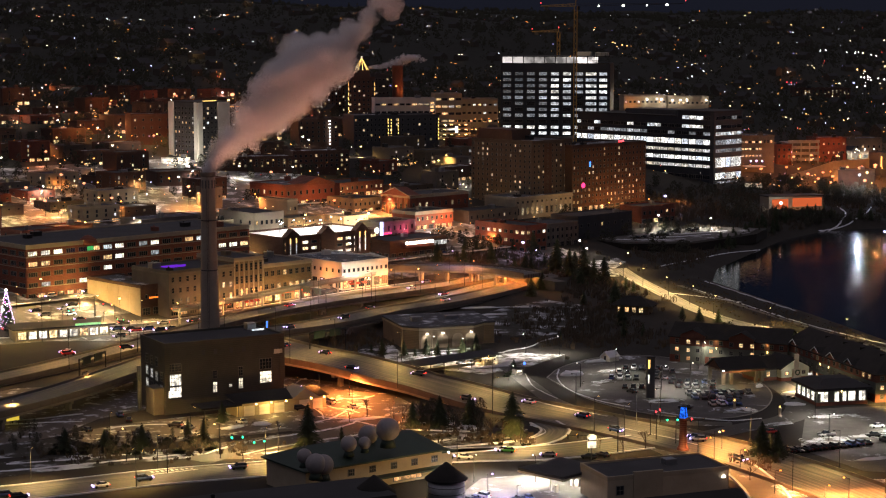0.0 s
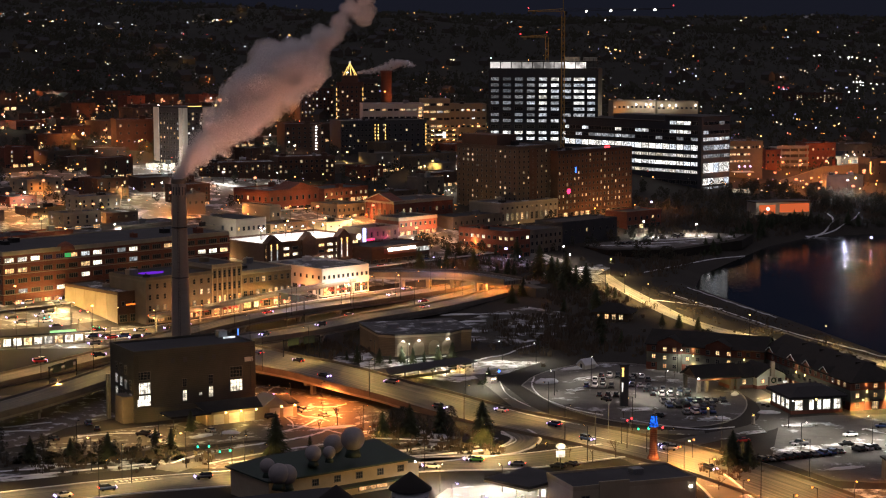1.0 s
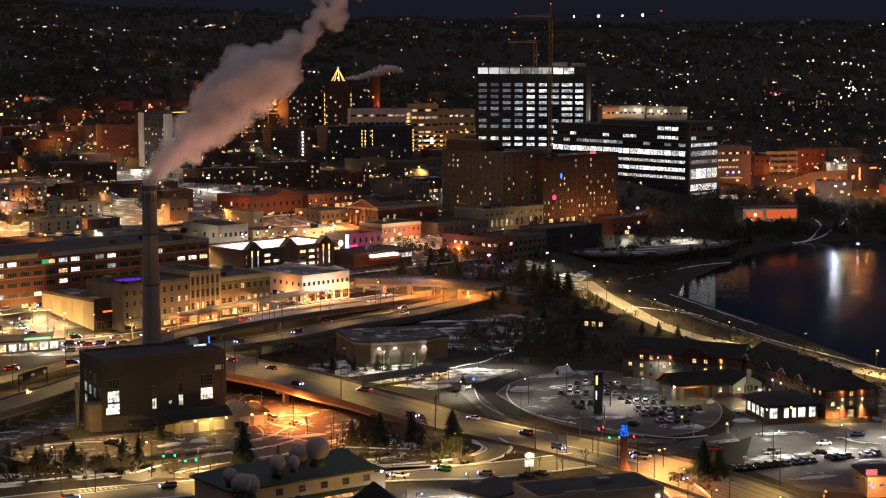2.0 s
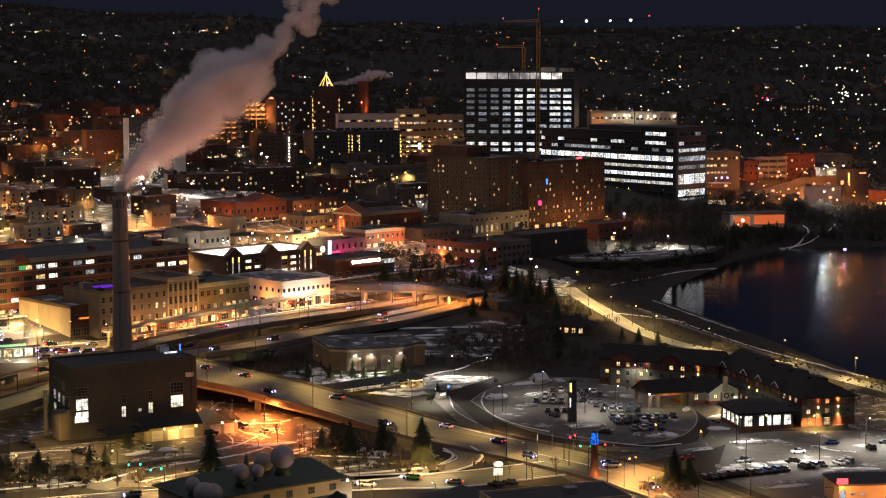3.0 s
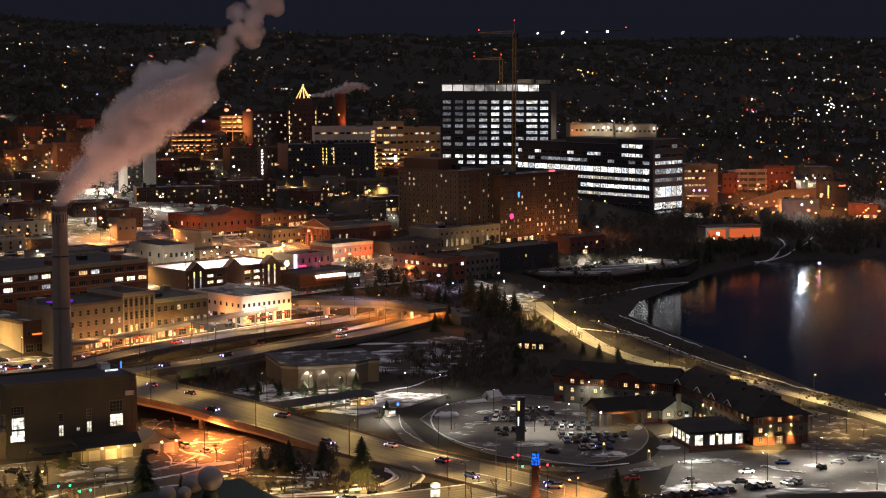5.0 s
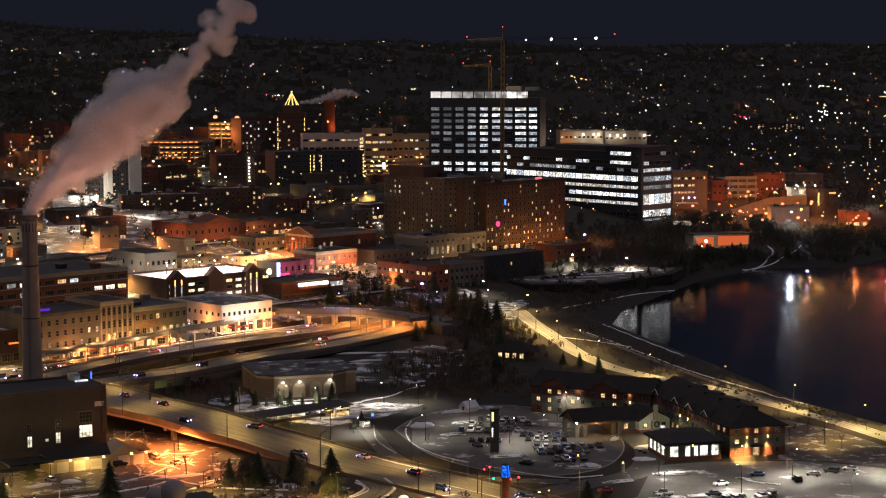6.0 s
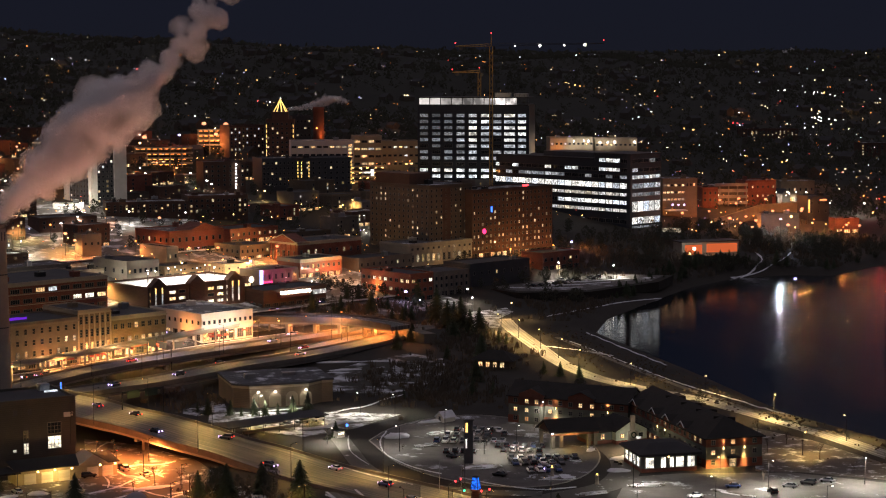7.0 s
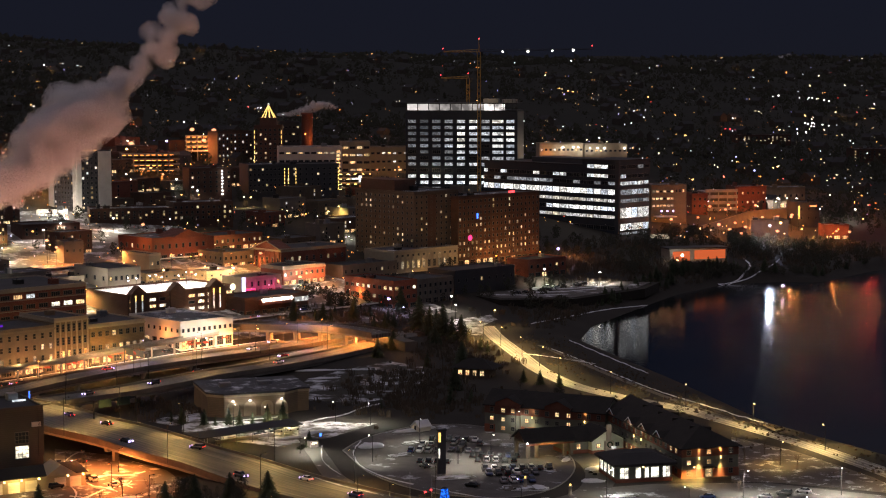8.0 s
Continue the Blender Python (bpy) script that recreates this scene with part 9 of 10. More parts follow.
# ---- steam ----
def steam_material():
    m, n, l, b = nodes_of("steam")
    n.remove(b)
    df, tl, mx = n.new("ShaderNodeBsdfDiffuse"), n.new("ShaderNodeBsdfTranslucent"), n.new("ShaderNodeMixShader")
    df.inputs[0].default_value = tl.inputs[0].default_value = (0.88, 0.86, 0.86, 1)
    l.new(df.outputs[0], mx.inputs[1])
    l.new(tl.outputs[0], mx.inputs[2])
    l.new(mx.outputs[0], n["Material Output"].inputs[0])
    return m


M_STEAM = steam_material()


def plume(name, pts, n, label, seed, size, puff=(0.24, 0.5), count=210):
    """Billowing steam: a cloud of tiny droplets' flakes, thick inside lumpy puffs and thinning out at their rims."""
    r = np.random.default_rng(seed)
    line = np.array(smooth_line(pts, 0.5))
    rad = line[:, 3]
    w = rad ** 1.3
    i = r.choice(len(line), count, p=w / w.sum())
    off = r.normal(0, 1, (count, 3))
    off *= (r.random(count) ** 0.5 * 0.76 / np.linalg.norm(off, axis=1))[:, None]
    puffs = np.concatenate([line[i, :3] + off * rad[i][:, None], (rad[i] * r.uniform(*puff, count))[:, None]], 1)
    pick = r.choice(count, n, p=puffs[:, 3] ** 2.2 / (puffs[:, 3] ** 2.2).sum())
    d = r.normal(0, 1, (n, 3))
    d /= np.linalg.norm(d, axis=1)[:, None]
    ph = r.uniform(0, 6.28, (count, 6))[pick]
    lump = sum(np.sin(d @ np.array(k) + ph[:, j]) / w_ for j, (k, w_) in enumerate((((2.1, 1.3, 0.8), 2), ((-1.1, 2.4, 1.5), 2), ((4.2, -2.1, 3.3), 3), ((1.2, 4.6, -3.7), 3), ((7.1, 3.3, 5.2), 5), ((-5.5, 6.7, 4.1), 5)))) * 0.5
    rr = r.random(n) ** 0.42 * (1 + 0.3 * lump)
    c = puffs[pick, :3] + d * (rr * puffs[pick, 3])[:, None]
    # the thin core by the mouth of the stack
    m0 = n // 14
    i = (r.random(m0) ** 1.5 * len(line) * 0.3).astype(int)
    c[:m0] = line[i, :3] + r.normal(0, 0.3, (m0, 3)) * rad[i][:, None]
    a, b = r.normal(0, 1, (n, 3)), r.normal(0, 1, (n, 3))
    a *= size / np.linalg.norm(a, axis=1)[:, None]
    b *= size / np.linalg.norm(b, axis=1)[:, None]
    v = np.stack([c - a, c + a * 0.6 + b, c + a * 0.6 - b], 1).reshape(-1, 3)
    me = bpy.data.meshes.new(name)
    me.vertices.add(len(v))
    me.vertices.foreach_set("co", v.ravel())
    me.loops.add(3 * n)
    me.loops.foreach_set("vertex_index", np.arange(3 * n))
    me.polygons.add(n)
    me.polygons.foreach_set("loop_start", np.arange(0, 3 * n, 3))
    me.update(calc_edges=True)
    me.materials.append(M_STEAM)
    tagged(new(name, me), label, "steam", kind="stuff")


plume("steam_plume", [(-75, 593, 71.5, 2.2), (-71.5, 595, 77, 4.6), (-64.5, 597, 84, 7.2), (-56, 599, 92, 10.2), (-47.5, 600, 99.5, 12.4), (-39, 601, 106, 11.0), (-31.5, 602, 113, 7.2), (-25, 603, 120, 6.2), (-18, 604, 127, 7.0), (-11, 605, 135, 6.4), (-3, 606, 145, 7.0)], 1300000, "pinkish billowing steam drifting from the smokestack", 2, 0.09)
plume("steam_wisp", [(-55, 1408, 87, 1.6), (-45, 1410, 88, 2.8), (-35, 1412, 90, 4.0), (-25, 1414, 94, 4.2), (-13, 1416, 92, 2.6)], 30000, "small pink wisp of steam above the brick stack", 3, 0.16)
plume("steam_wisp", [(704, 3800, 134, 5), (726, 3800, 139, 7), (756, 3800, 147, 8)], 3000, "distant pinkish steam on the horizon", 4, 1.0)

# ---- street lamps and other lights ----
def lamp_light(x, y, z, watts, col, r=0.35, shade=False, cone=158):
    """A bulb, also used for added fill lights without a fixture; shade: it sits in a shade that lets light out
    downwards only.
    """
    d = bpy.data.lights.new("lamp_bulb", "SPOT" if shade else "POINT")
    if shade:
        d.spot_size, d.spot_blend = radians(cone), 0.5 if cone > 140 else 0.85
    d.energy, d.color, d.shadow_soft_size = watts * 2.7, col, r
    ob = new("lamp_bulb", d)
    ob.location = (x, y, z)
    return ob


COLS = {"g": ((1.0, 0.645, 0.24), M_BULB_Y), "d": ((1.0, 0.26, 0.05), M_BULB_O), "w": ((1.0, 0.90, 0.76), M_BULB_W), "o": ((1.0, 0.34, 0.085), M_BULB_O), "y": ((1.0, 0.585, 0.17), M_BULB_Y), "v": ((0.62, 0.55, 1.0), M_BULB_V), "r": ((1.0, 0.08, 0.06), M_REDL), "p": ((1.0, 0.03, 0.2), M_PINKL), "a": ((1.0, 0.54, 0.18), M_BULB_A), "s": ((1.0, 0.28, 0.065), M_STAR), "c": ((0.74, 0.82, 1.0), M_BULB_C)}


def street_lamp(x, y, h, kind, watts, head=0.35, arm=1.6, ang=0.0, z=None, group="street lamps", bare=False, box_head=False, cone=158):
    col, mat = COLS[kind]
    z = land_z(x, y) if z is None else z
    root = empty("street_lamp", pose(x, y, z, 0, 0, ang), {"w": "grey street lamp with a white light", "o": "steel street lamp with an orange sodium light", "d": "steel street lamp with a deep orange light", "g": "steel street lamp with a golden light", "y": "steel street lamp with an amber light", "v": "steel lamp post with a violet-white light", "r": "pole with a red light", "a": "steel road lamp with an orange-amber light", "s": "steel street lamp with a glaring orange light", "c": "steel lamp post with a cold white light"}[kind], "street lamp", group)
    part("pole", tube((0, 0, -0.5), (0, 0, h), 0.13, 0.08, 6), M_METAL, root)
    if arm:
        part("arm", tube((0, 0, h - 0.2), (arm, 0, h + 0.25), 0.06, 0.05, 6), M_METAL, root)
    if box_head:
        hb_ = part("lamp_head", lathe([(0.12, 0.3), (0.3, 0.2), (0.36, 0.05), (0.36, 0.0)], 10), M_METAL, root, m=pose(arm, 0, h))
        part("lens", lathe([(0.3, -0.03), (0.3, 0.005)], 10), mat, hb_, "glowing lens")
    else:
        part("lamp_head", ball(head, 2, 0.7), mat, root, "glowing lamp", m=pose(arm, 0, h + 0.1 - head * 0.4))
    if watts:
        p = root.matrix_basis @ Vector((arm, 0, h - head - 0.35))
        lamp_light(p.x, p.y, p.z, watts * 1.5, col, 0.35, not (kind in "ros" and y > 1150) and not (kind in "vc" and y > 1150) and not bare, cone)
    return root


# Lamps at known places, with further ones added to brighten dark ground and walls.
LAMPS = [
    # lakeside drive
    (84, 862, 8, "g", 6500), (91, 842, 8, "g", 7000), (105, 786, 8, "g", 4200), (99, 812, 8, "g", 6500), (111, 758, 8, "g", 3600), (128, 722, 8, "g", 3000), (152, 694, 8, "g", 3000), (170, 658, 8, "g", 4600), (186, 618, 8, "g", 5000), (202, 572, 8, "g", 5000),
    (72, 930, 7, "w", 2600), (90, 902, 8, "g", 3600), (70, 950, 7, "w", 1800), (168, 596, 7, "y", 1500),
    # car parks
    (45, 602, 8, "w", 1200), (59, 628, 8, "w", 1700), (71, 598, 8, "w", 2000), (81, 602, 8, "w", 1900), (90, 642, 8, "w", 600), (112, 552, 8, "w", 2000), (132, 530, 8, "w", 4600), (160, 520, 8, "w", 5000), (150, 552, 8, "w", 4500), (178, 556, 8, "w", 4500), (110, 522, 8, "w", 1700),
    (11, 455, 7, "v", 8000), (24, 474, 7, "w", 7000), (8, 474, 7, "w", 6000), (18, 443, 7, "v", 8000),
    (116, 598, 4, "g", 4500), (128, 590, 4, "g", 2400), (140, 576, 4, "y", 2400),
    (8, 656, 7, "w", 3200), (30, 666, 7, "w", 2200), (42, 662, 7, "w", 1900), (-4, 660, 7, "w", 1500), (22, 614, 5, "w", 2600),
    # below the bridge
    (-39, 579, 8, "d", 12000), (-28, 566, 7, "d", 6500), (-15, 552, 7, "d", 2500), (-30, 588, 7, "d", 8000), (-74, 537, 7, "y", 3000), (-96, 528, 7, "y", 2200), (-40, 590, 4.5, "d", 1900), (-48, 600, 4, "d", 1700),
    (-49, 505, 8, "y", 5500), (22, 519, 8, "y", 3600), (-14, 524, 8, "y", 6000), (-62, 508, 8, "g", 4500), (-86, 497, 9, "g", 1000),
    # plaza
    (74, 499, 8, "y", 4500), (78, 512, 5, "o", 3500), (74, 499, 6, "o", 3500), (79, 486, 6, "o", 4000), (84, 462, 6, "o", 4000), (101, 454, 6, "o", 22000), (94, 448, 6, "o", 5200), (112, 462, 6, "o", 5200),
    # motorway
    (3, 844, 16, "v", 3000), (-51, 757, 15, "v", 3500), (-34, 782, 12, "a", 2800), (-12, 812, 12, "a", 4200), (14, 838, 12, "o", 4000),
    # town crossing
    (-155, 730, 9, "y", 4500), (-130, 706, 9, "y", 4500), (-104, 728, 9, "y", 4000), (-172, 745, 9, "y", 4500), (-140, 742, 9, "w", 3500), (-185, 735, 9, "w", 3500), (-120, 735, 9, "y", 3500), (-180, 716, 9, "w", 2500), (-88, 748, 8, "o", 3000), (-128, 545, 7, "y", 2600), (-116, 592, 7, "y", 2200), (-150, 540, 7, "y", 2200), (-148, 752, 7, "y", 3000), (-132, 742, 6, "y", 3000), (-60, 778, 8, "o", 3500), (-34, 812, 8, "w", 2200), (-50, 818, 6, "w", 1900), (-22, 838, 8, "o", 3500), (-4, 856, 8, "o", 5000),
    # downtown
    (-134, 980, 12, "s", 10000), (-128, 974, 10, "s", 9000), (-100, 869, 9, "w", 9000), (-97, 1051, 11, "s", 12000), (-58, 992, 9, "s", 9000), (-26, 1012, 9, "s", 8000), (-158, 944, 9, "o", 4000), (-167, 948, 9, "s", 5000),
    (-110, 905, 8, "w", 13000), (-80, 925, 8, "w", 15000), (-62, 940, 8, "w", 20000), (-90, 960, 8, "g", 8000), (-60, 900, 8, "w", 17000), (-40, 975, 8, "o", 7000), (-5, 962, 8, "s", 3000), (26, 980, 8, "o", 1800), (40, 928, 8, "v", 1500), (62, 1000, 8, "o", 2500), (95, 1062, 8, "o", 7000), (120, 1085, 8, "o", 6000), (131, 1095, 9, "v", 3000),
    (-185, 900, 9, "s", 9000), (-199, 930, 8, "s", 9000), (-214, 955, 9, "s", 8000), (-190, 985, 8, "s", 3000), (-150, 1020, 8, "o", 2500), (-70, 1070, 8, "o", 8000), (-30, 1060, 8, "o", 7000),
    # upper town
    (-140, 1252, 8, "w", 6000), (-118, 1264, 8, "s", 6000), (-128, 1232, 8, "w", 5000), (-152, 1238, 8, "s", 6000), (-106, 1243, 8, "w", 5000), (-134, 1284, 8, "s", 6000),
    (-118, 1078, 8, "w", 6000), (-88, 1090, 8, "w", 6000), (-62, 1098, 8, "y", 4000),
    (-90, 1200, 10, "w", 9000), (-70, 1190, 10, "w", 9000), (-52, 1182, 9, "y", 7000), (-160, 1150, 10, "w", 9000), (-172, 1206, 9, "w", 7000),
    (-149, 1085, 8, "w", 5000), (-142, 1070, 8, "s", 3500), (-151, 1169, 8, "w", 6000), (-82, 1161, 8, "w", 6000), (-40, 1330, 10, "y", 2000), (20, 1330, 12, "s", 2500), (2, 1310, 10, "w", 5000),
    # beyond the clinic
    (254, 1286, 10.5, "s", 9000), (243, 1240, 7.5, "s", 6000), (255, 1250, 7.8, "s", 7000), (250, 1240, 5, "s", 3500), (262, 1252, 5.5, "s", 4000), (256, 1230, 4.5, "s", 4500), (277, 1276, 9, "s", 8000), (285, 1276, 9, "s", 7000), (288, 1281, 9.5, "s", 7000), (297, 1281, 10, "s", 7000), (298, 1284, 11, "s", 6000),
    (284, 1233, 6, "y", 1600), (298, 1248, 7.5, "y", 1800), (308, 1254, 6.5, "y", 1800), (282, 1334, 8, "s", 9000), (262, 1326, 8, "s", 9000), (248, 1318, 7, "s", 6000), (232, 1258, 8, "s", 6000), (214, 1254, 6, "s", 3500), (322, 1256, 7, "s", 6000), (331, 1258, 7, "s", 6000), (359, 1325, 16, "r", 1800),
    (271, 1212, 14, "c", 6000), (280, 1236, 7, "s", 5000), (296, 1372, 8, "w", 5000), (302, 1376, 8, "w", 6000), (312, 1380, 8, "w", 6000), (320, 1384, 8, "w", 6000), (251, 1054, 8, "v", 1200), (120, 1035, 8, "w", 8000), (90, 1022, 8, "w", 6000), (150, 1040, 8, "w", 9000),
]
LAMPS += [(-75, 915, 9, "w", 13000), (-60, 908, 9, "y", 13000), (-92, 905, 9, "y", 12000), (-104, 918, 9, "w", 9000), (-98, 892, 8, "y", 10000), (-45, 925, 9, "w", 10000), (-70, 945, 9, "y", 12000), (-52, 962, 9, "y", 10000), (-72, 985, 9, "o", 10000), (-100, 990, 9, "o", 10000)]
more = random.Random(61)
for x0, x1, y0, y1, n_, kinds, w_ in ((-262, -130, 960, 1230, 18, "oswoys", 4500), (-300, -140, 1230, 1420, 16, "osow", 1300), (205, 330, 1190, 1320, 8, "oood", 2400), (290, 420, 1290, 1500, 12, "ooow", 3000), (-20, 90, 1120, 1240, 7, "oyw", 6000)):
    for _ in range(n_):
        LAMPS.append((more.uniform(x0, x1), more.uniform(y0, y1), 9, more.choice(kinds), w_))
# regular rows of lamps along the downtown streets
st = random.Random(17)
for s_, u0, u1, w_ in ((46, -120, -40, 7000), (46, 45, 70, 6000), (99, -120, 110, 9000), (131, -130, -20, 9000), (180, -120, 60, 9000), (215, -110, 80, 7000), (250, -100, 40, 6000)):
    u_ = u0
    while u_ < u1:
        LAMPS.append((-45 + GU[0] * u_ + GV[0] * s_, 825 + GU[1] * u_ + GV[1] * s_, 8, st.choice("osgyww"), w_))
        u_ += st.uniform(24, 34)


def indoors(x, y):
    return any(-1.5 < q.x < R_ + 1.5 and -1.5 < q.y < L_ + 1.5 for q, R_, L_ in ((m_ @ Vector((x, y, 0)), a_, b_) for m_, a_, b_ in FOOTPRINTS))


for x_, y_, h_, k_, w_ in LAMPS:
    if x_ < -80 and y_ > 850:
        w_ *= 0.6
    elif x_ > 150 and y_ > 1150 and k_ in "sod":
        w_ *= 0.3
    for step in range(12):
        if not indoors(x_, y_):
            break
        x_, y_ = x_ - 2.2 * GU[1], y_ - 2.2 * GU[0] * (1 if step < 6 else -1)
    if indoors(x_, y_):
        continue
    far = y_ > 880
    street_lamp(x_, y_, h_, k_, w_, head=1.5 if h_ > 20 else RNG.uniform(0.7, 0.95) * (1.25 if x_ > 150 else 1) if k_ == "s" else 0.85 if far and k_ in "vc" else RNG.uniform(0.4, 0.62) if far else 0.3 if y_ > 700 else 0.3 if k_ != "w" else 0.2, arm=0 if far else 1.4, box_head=y_ < 700 and k_ in "oyd" and x_ < 70, ang=RNG.uniform(0, 360))
# lamps on the decks of the garages
for x_, y_, top_, k_, w_, r_ in ((-119.7, 1420, 76.6, "s", 2200, 1.7), (-103.1, 1416, 76.2, "s", 2200, 1.8), (-107.9, 1395, 69.6, "s", 1600, 1.5), (-149.9, 1332, 69.9, "s", 2500, 1.6), (-152, 1326, 65.8, "y", 1500, 0.9), (-125.8, 1334, 71.0, "v", 3000, 1.0)):
    street_lamp(x_, y_, 8, k_, w_, head=r_, arm=0, z=top_ - 8)
for u_, v_ in ((14, 20), (31, 22), (47, 20)):
    street_lamp(-75.2 + GU[0] * u_ + GV[0] * v_, 871.8 + GU[1] * u_ + GV[1] * v_, 6, "w", 4500, head=0.35, arm=0, z=18.1)
for o_, xs_, top_ in ((HB, (17.2, 24.8, 28.2), 65.6), (HB2, (3.6, 9.4, 14.4, 29.0), 64.8)):
    for x in xs_:
        p_ = o_.matrix_basis @ Vector((x, -2.4, top_ - o_.matrix_basis.translation.z - 2.6))
        lamp_light(p_.x, p_.y, p_.z, 110, COLS["w"][0], 0.5)
# lamps that follow the roads, at the height of their decks
def lamps_along(pts, side, every, start, h, kind, watts):
    line = smooth_line(pts, 2.0)
    off = offset_line(line, side)
    d, want = 0.0, start
    for i in range(1, len(line)):
        d += math.hypot(*(line[i] - line[i - 1])[:2])
        if d >= want:
            want += every
            q = line[i] - line[i - 1]
            street_lamp(off[i][0], off[i][1], h, kind, watts, 0.36, 2.0, math.degrees(math.atan2(q[1], q[0])) + (-90 if side > 0 else 90), z=float(line[i][2]), group="road lamps", box_head=True, cone=132)


lamps_along(AVENUE, 12.2, 34, 20, 11, "y", 4200)
lamps_along(AVENUE, -12.2, 42, 60, 11, "y", 3800)
lamps_along(NEAR_WAY, 7.0, 46, 205, 11, "a", 2900)
lamps_along(FAR_WAY, -6.6, 36, 40, 11, "a", 3300)
lamps_along(FRONT_STREET, 8.2, 34, 60, 10, "g", 4300)
lamps_along(FRONT_STREET, -8.2, 44, 75, 10, "y", 3800)
# two masts added so that the smokestack gets light from the crossing
for x_, y_ in ((-112, 640), (-150, 690)):
    street_lamp(x_, y_, 24, "y", 6500, 0.5, 0, 0, bare=True, group="high mast lamps")
# facade and yard lights: known lamps, and others added without fixtures to lift walls
for x, y, z, w, c in ((-70, 551, 3.6, 500, "y"), (-62, 554, 3.6, 500, "y"), (-52, 558, 3.4, 700, "y"), (-90, 553, 4, 900, "y"), (-80, 547, 3, 500, "y"),
                       (99, 606, 3.8, 420, "y"), (115.8, 606.5, 2.6, 330, "w"), (-46, 590, 3, 1700, "d"), (-35, 580, 3, 1700, "d"), (-24, 572, 3, 1100, "d"), (-58, 606, 3, 1000, "d"), (0, 636, 3.1, 900, "y"), (8, 642, 3.1, 900, "w"), (15, 647, 3.1, 900, "y"), (-160, 765, 12, 380, "y"), (-141, 785, 12, 320, "a"), (-122, 803, 12, 320, "y"), (-106, 819, 12, 300, "a"), (-96, 750, 7, 600, "g"), (-84, 762, 7, 800, "g"), (-72, 775, 7, 900, "g"), (-60, 788, 7, 900, "g"),
                      (-2, 462, 4.5, 900, "y"), (8, 470, 4.5, 900, "y"), (-22, 441, 4, 700, "y"), (36, 463, 4.0, 1800, "w"), (33, 468, 4.0, 1800, "w"), (-29, 942, 10, 800, "p"), (-22, 949, 10, 800, "p"), (-15, 956, 10, 800, "p"), (-36, 818, 11, 1500, "w"), (-30, 1402, 68, 450, "o"), (-20, 1406, 72, 400, "o"), (-160, 684, 4, 1500, "y"), (-130, 696, 4, 1500, "w"), (-165, 770, 4, 1500, "o"), (126, 474, 5, 2500, "o"), (145, 474, 5, 5000, "o"), (160, 480, 5, 4000, "o"),
                      (78, 761, 2.5, 500, "y"), (-176, 1130, 42, 1600, "w"), (-150, 1122, 42, 1500, "w"), (-42, 821, 3.5, 2000, "o"), (-34, 831, 3.5, 2000, "o"), (-25, 841, 3.5, 2000, "o"), (-64, 795, 3.5, 1500, "o"), (-72, 784, 3.5, 1500, "o"), (-80, 772, 3.5, 1200, "o"), (-94, 757, 3.5, 1000, "o"), (-4, 853, 4, 5500, "d"), (12, 856, 4, 7500, "d"), (24, 846, 4, 8500, "d"), (31, 842, 3.5, 4500, "d"), (5, 868, 4, 5000, "o"), (38, 836, 2.5, 1500, "o"), (166, 1398, 60, 500, "w"), (152, 1397, 60, 500, "w"), (141, 1397, 60, 400, "o")):
    lamp_light(x, y, z, w, COLS[c][0], 0.25)
# wall lamps of the hotel, shining up and down their walls, and of the sports hall
def wall_wash(root_, x, y, out):
    for z, rx in ((5.45, 0), (6.25, 180)):
        q_ = root_.matrix_basis @ pose(x + out[0], y + out[1], z, rx, 0, 0)
        d = bpy.data.lights.new("wall_lamp_bulb", "SPOT")
        d.energy, d.color, d.shadow_soft_size, d.spot_size, d.spot_blend = 28000 if not rx else 14000, COLS["g"][0], 0.05, radians(40), 0.8
        new("wall_lamp_bulb", d).matrix_basis = q_


for x in (17, 35.2):
    wall_wash(HW, x, -0.4, (0, -0.05))
for x in (16, 22):
    wall_wash(HE, x, -0.4, (0, -0.05))
for y in (5.4, 12.2):
    wall_wash(HE, 52.9, y, (0.05, 0))
for root_, pts_, w_, c_ in ((FT, ((8, -1.3, 5.3), (14, -1.3, 5.3), (25, -1.3, 5.3)), 85, "w"), (PC, ((0.0, -1.3, 4.6),), 200, "w"), (HE, ((56.5, 8.5, 2.6),), 45, "y")):
    for p_ in pts_:
        q_ = root_.matrix_basis @ Vector(p_)
        lamp_light(q_.x, q_.y, q_.z, w_, COLS[c_][0], 0.12)
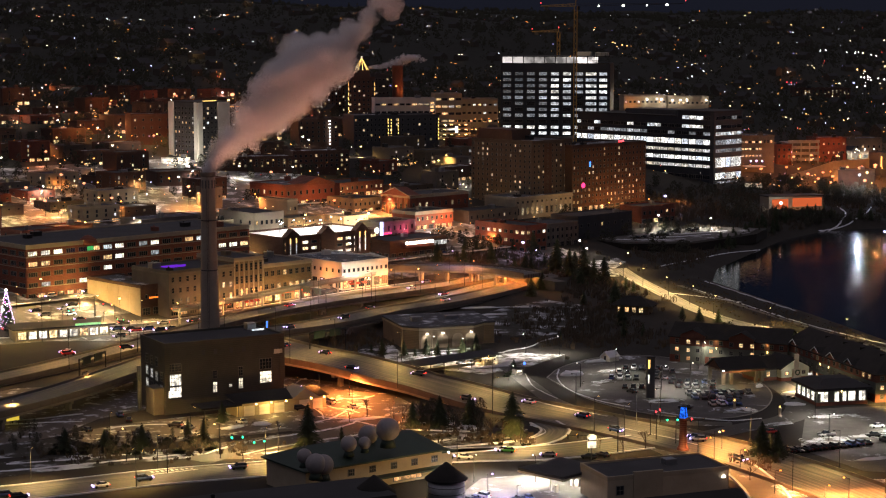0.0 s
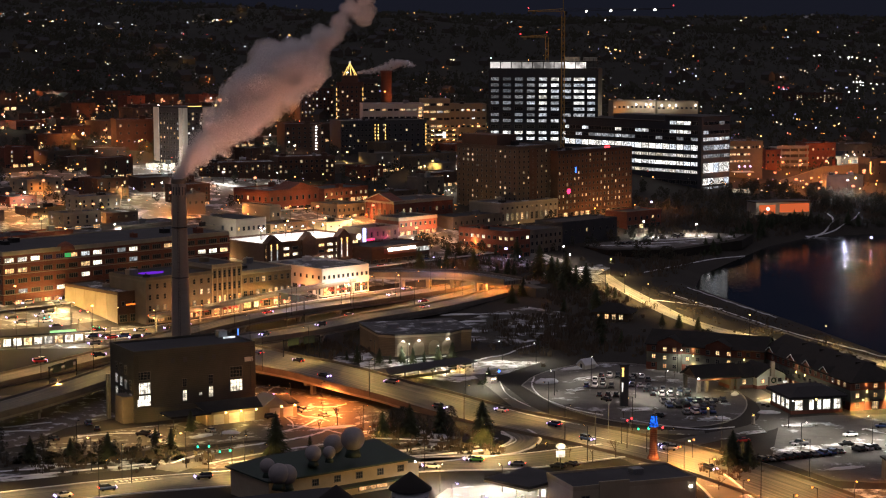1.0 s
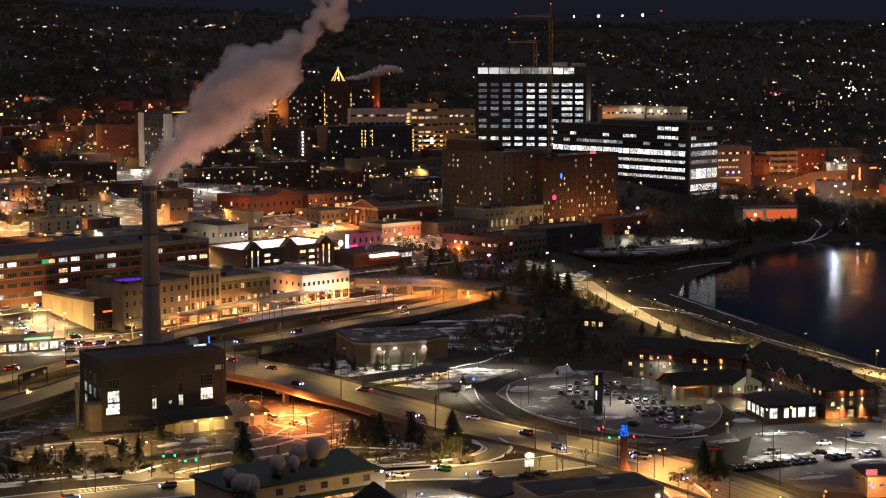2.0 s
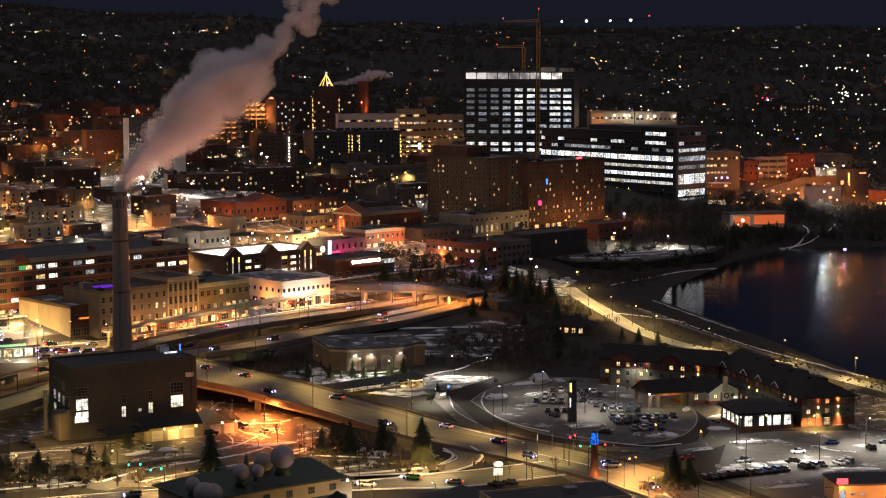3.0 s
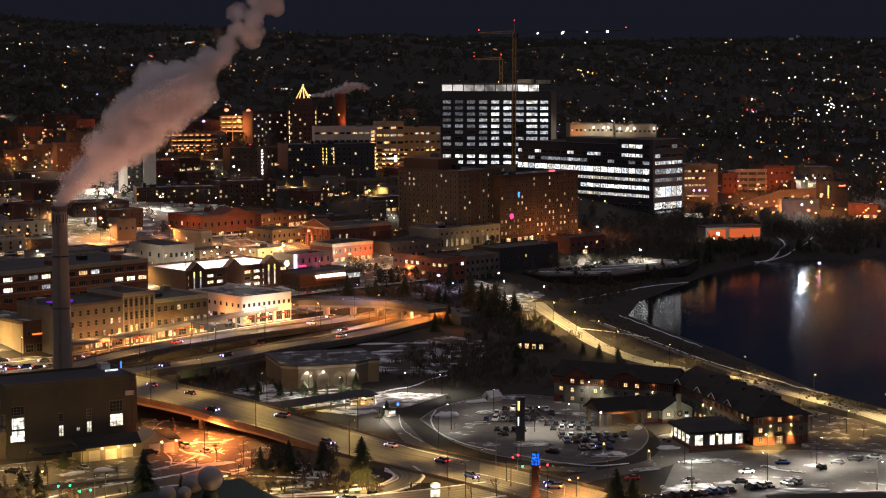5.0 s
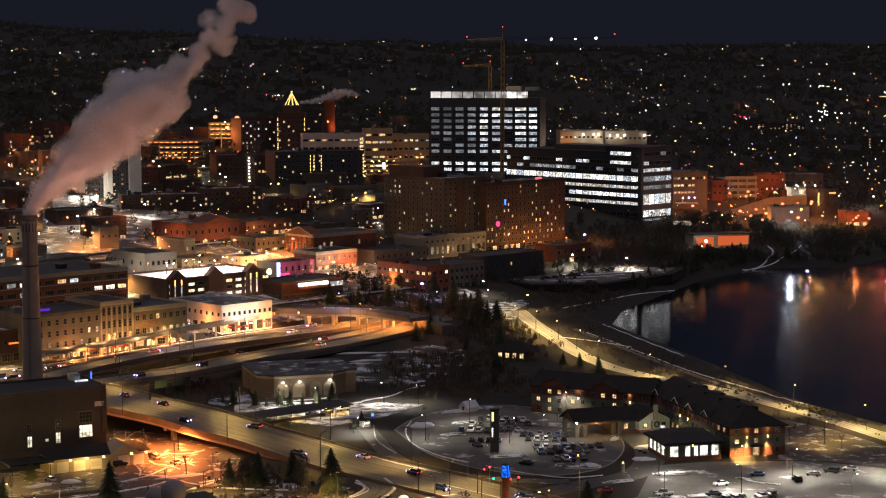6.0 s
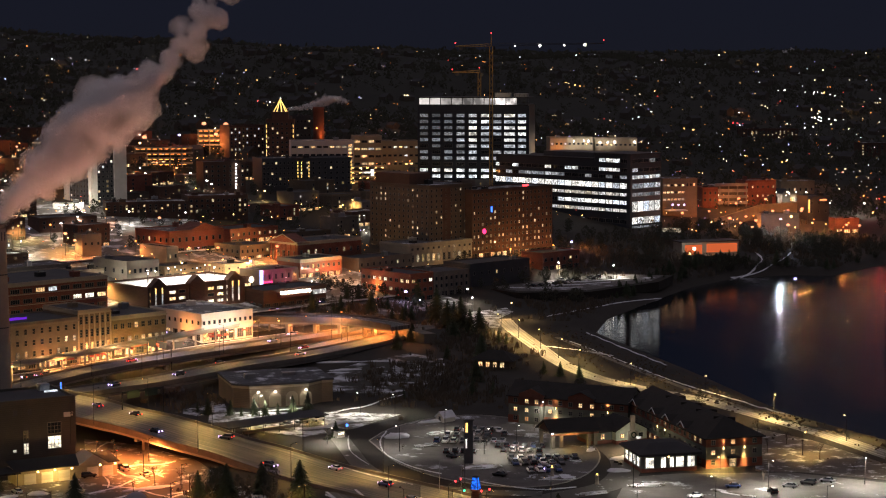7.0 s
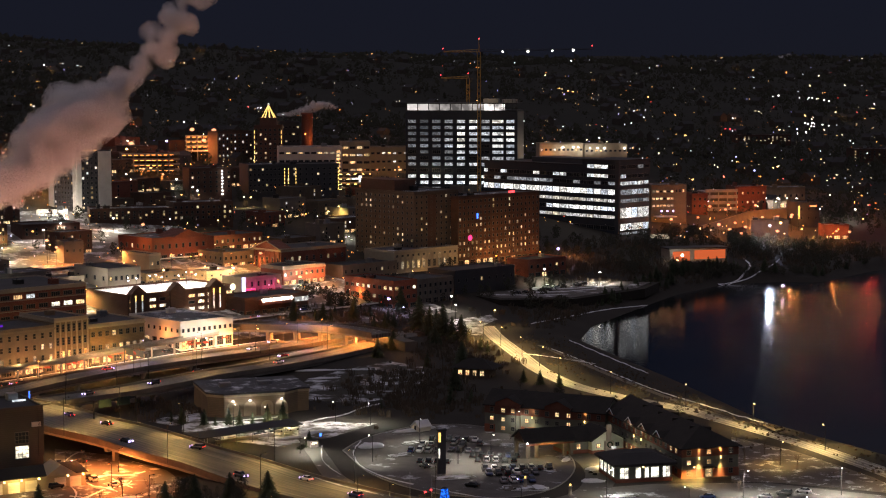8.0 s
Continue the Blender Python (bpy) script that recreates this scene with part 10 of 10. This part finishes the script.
# point lights without fixtures at the town walls, most added to brighten them
for x, y, h, w, c in ((-160, 1104, 5, 2600, "w"), (-152, 1106, 5, 2600, "w"), (-92, 905, 6, 1500, "w"), (-70, 925, 6, 1500, "w"), (-102, 926, 5, 900, "w"), (-84, 960, 6, 1400, "w"), (-62, 955, 6, 1400, "w"), (-110, 950, 5, 1200, "y"), (-50, 985, 5, 1300, "w"), (-108, 985, 5, 1500, "o"), (-38, 1002, 5, 2000, "o"), (-30, 992, 5, 2000, "y"), (-78, 1000, 5, 900, "a"), (-66, 1020, 5, 800, "o"), (-96, 1012, 5, 900, "o"), (-48, 1044, 5, 2200, "a"), (58, 1036, 5, 400, "a"), (74, 1051, 5, 400, "a"), (96, 1075, 4, 1300, "o"), (108, 1086, 4, 1300, "o"), (121, 1098, 4, 1300, "o"), (36, 948, 4, 1300, "o"), (24, 958, 4, 1600, "o"), (-4, 974, 5, 3500, "w"), (6, 984, 5, 3500, "o"), (12, 966, 6, 3500, "y"), (30, 992, 6, 3500, "o"), (22, 1018, 6, 3000, "y"), (-12, 930, 6, 2500, "o"),
                      (-84, 771, 3.0, 1100, "o"), (-77, 779, 3.0, 1300, "a"), (-71, 786, 3.0, 1100, "o"), (-65, 793, 3.0, 1300, "a"), (-96, 757, 3.0, 1000, "o"), (-58, 802, 3.0, 1100, "a"), (-38, 827, 7, 1000, "w"), (-31, 834, 7, 950, "w"), (-54, 829, 6.5, 1200, "o"), (-135.5, 752.5, 1.5, 2600, "y"), (-146.5, 763.5, 1.5, 2600, "y"), (-153, 772, 1.5, 1500, "y"), (204, 1122, 3, 1500, "w"), (222, 1124, 6, 1600, "o"), (140, 1110, 4, 1500, "o"), (205, 1262, 4, 600, "o"), (225, 1266, 4, 600, "o")):
    lamp_light(x, y, (land_z(x, y) if h < 6 else 0) + h, w, COLS[c][0], 0.3)
for x, y in ((10, 14), (30, 16), (48, 14)):
    p = CG.matrix_basis @ Vector((x, y, 17))
    lamp_light(p.x, p.y, p.z, 7000, COLS["w"][0], 0.3)
    part("deck_lamp_post", tube((x, y, 12), (x, y, 17.2), 0.1, 0.08, 6), M_METAL, CG)
    part("deck_lamp_head", ball(0.4, 1), M_BULB_W, CG, "white deck lamp", m=pose(x, y, 17.4))
# warm fill spot added above the plant roof, aimed up at stack and steam
sp = bpy.data.lights.new("roof_flood_lamp", "SPOT")
sp.energy, sp.color, sp.spot_size, sp.spot_blend, sp.shadow_soft_size = 195000, (1.0, 0.44, 0.32), radians(60), 0.9, 0.6
spo = new("roof_flood_lamp", sp)
spo.matrix_basis = look((-49, 569, 23.5), (-48, 603, 100))
# fill lights added to lift the hotel walls; no lamp stands there
for x_, y_, z_, w_ in ((68, 1046, 26, 350), (24, 1060, 16, 900), (108, 1077, 18, 1500), (88, 1060, 20, 800)):
    lamp_light(x_, y_, z_, w_, COLS["a"][0], 0.4)
for x_, y_, z_ in ((-150, 1334, 52), (-132, 1336, 52), (-114, 1394, 66), (-106, 1396, 62), (6, 1294, 42), (16, 1295, 42)):
    lamp_light(x_, y_, z_, 1800, COLS["o"][0], 0.3)
# unseen lamp added above the hospital roof to pick out the crane
lamp_light(92, 1290, 112, 4000, (1.0, 0.7, 0.4), 0.4)
# lamps among the hillside houses
for k in range(34):
    x, y = HP[k * 11]
    lamp_light(x, y - 12, land_z(x, y) + 7, 700, hr.choice([COLS["o"][0], COLS["y"][0], COLS["w"][0]]), 0.5)

# small lamps on facades, signs and yards all over the town, too many to count
tv, tf = [], []
tl = random.Random(41)
for k in range(2400):
    y = 925 + 485 * tl.random() ** 0.9
    x = tl.uniform(-0.25 * y, 0.2 * y)
    if len(tv) > 6 * 820:
        break
    if indoors(x, y) or (x > 60 and y < 1180) or uphill(x, y) < 6 or land_z(x, y) < 0.5:
        continue
    z, r = land_z(x, y) + tl.choice([2.5, 4, 6, 8]), tl.choice([0.16, 0.2, 0.26, 0.34]) * y / 1000
    i = len(tv)
    tv.extend((x + a * r, y + b * r, z + c * r) for a, b, c in OCT)
    tf.extend(tuple(i + q for q in f) for f in OCF)
tme = bpy.data.meshes.new("town_lights")
tme.from_pydata(tv, [], tf)
tme.materials.append(island_glow("town_light", [(0.0, (1.0, 0.36, 0.08)), (0.42, (1.0, 0.62, 0.24)), (0.66, (1.0, 0.9, 0.75)), (0.88, (0.6, 0.55, 1.0)), (0.95, (1.0, 0.12, 0.08))], 13.0))
tagged(new("town_lights", tme), "countless small orange and white lamps about the town", "lights", kind="stuff")
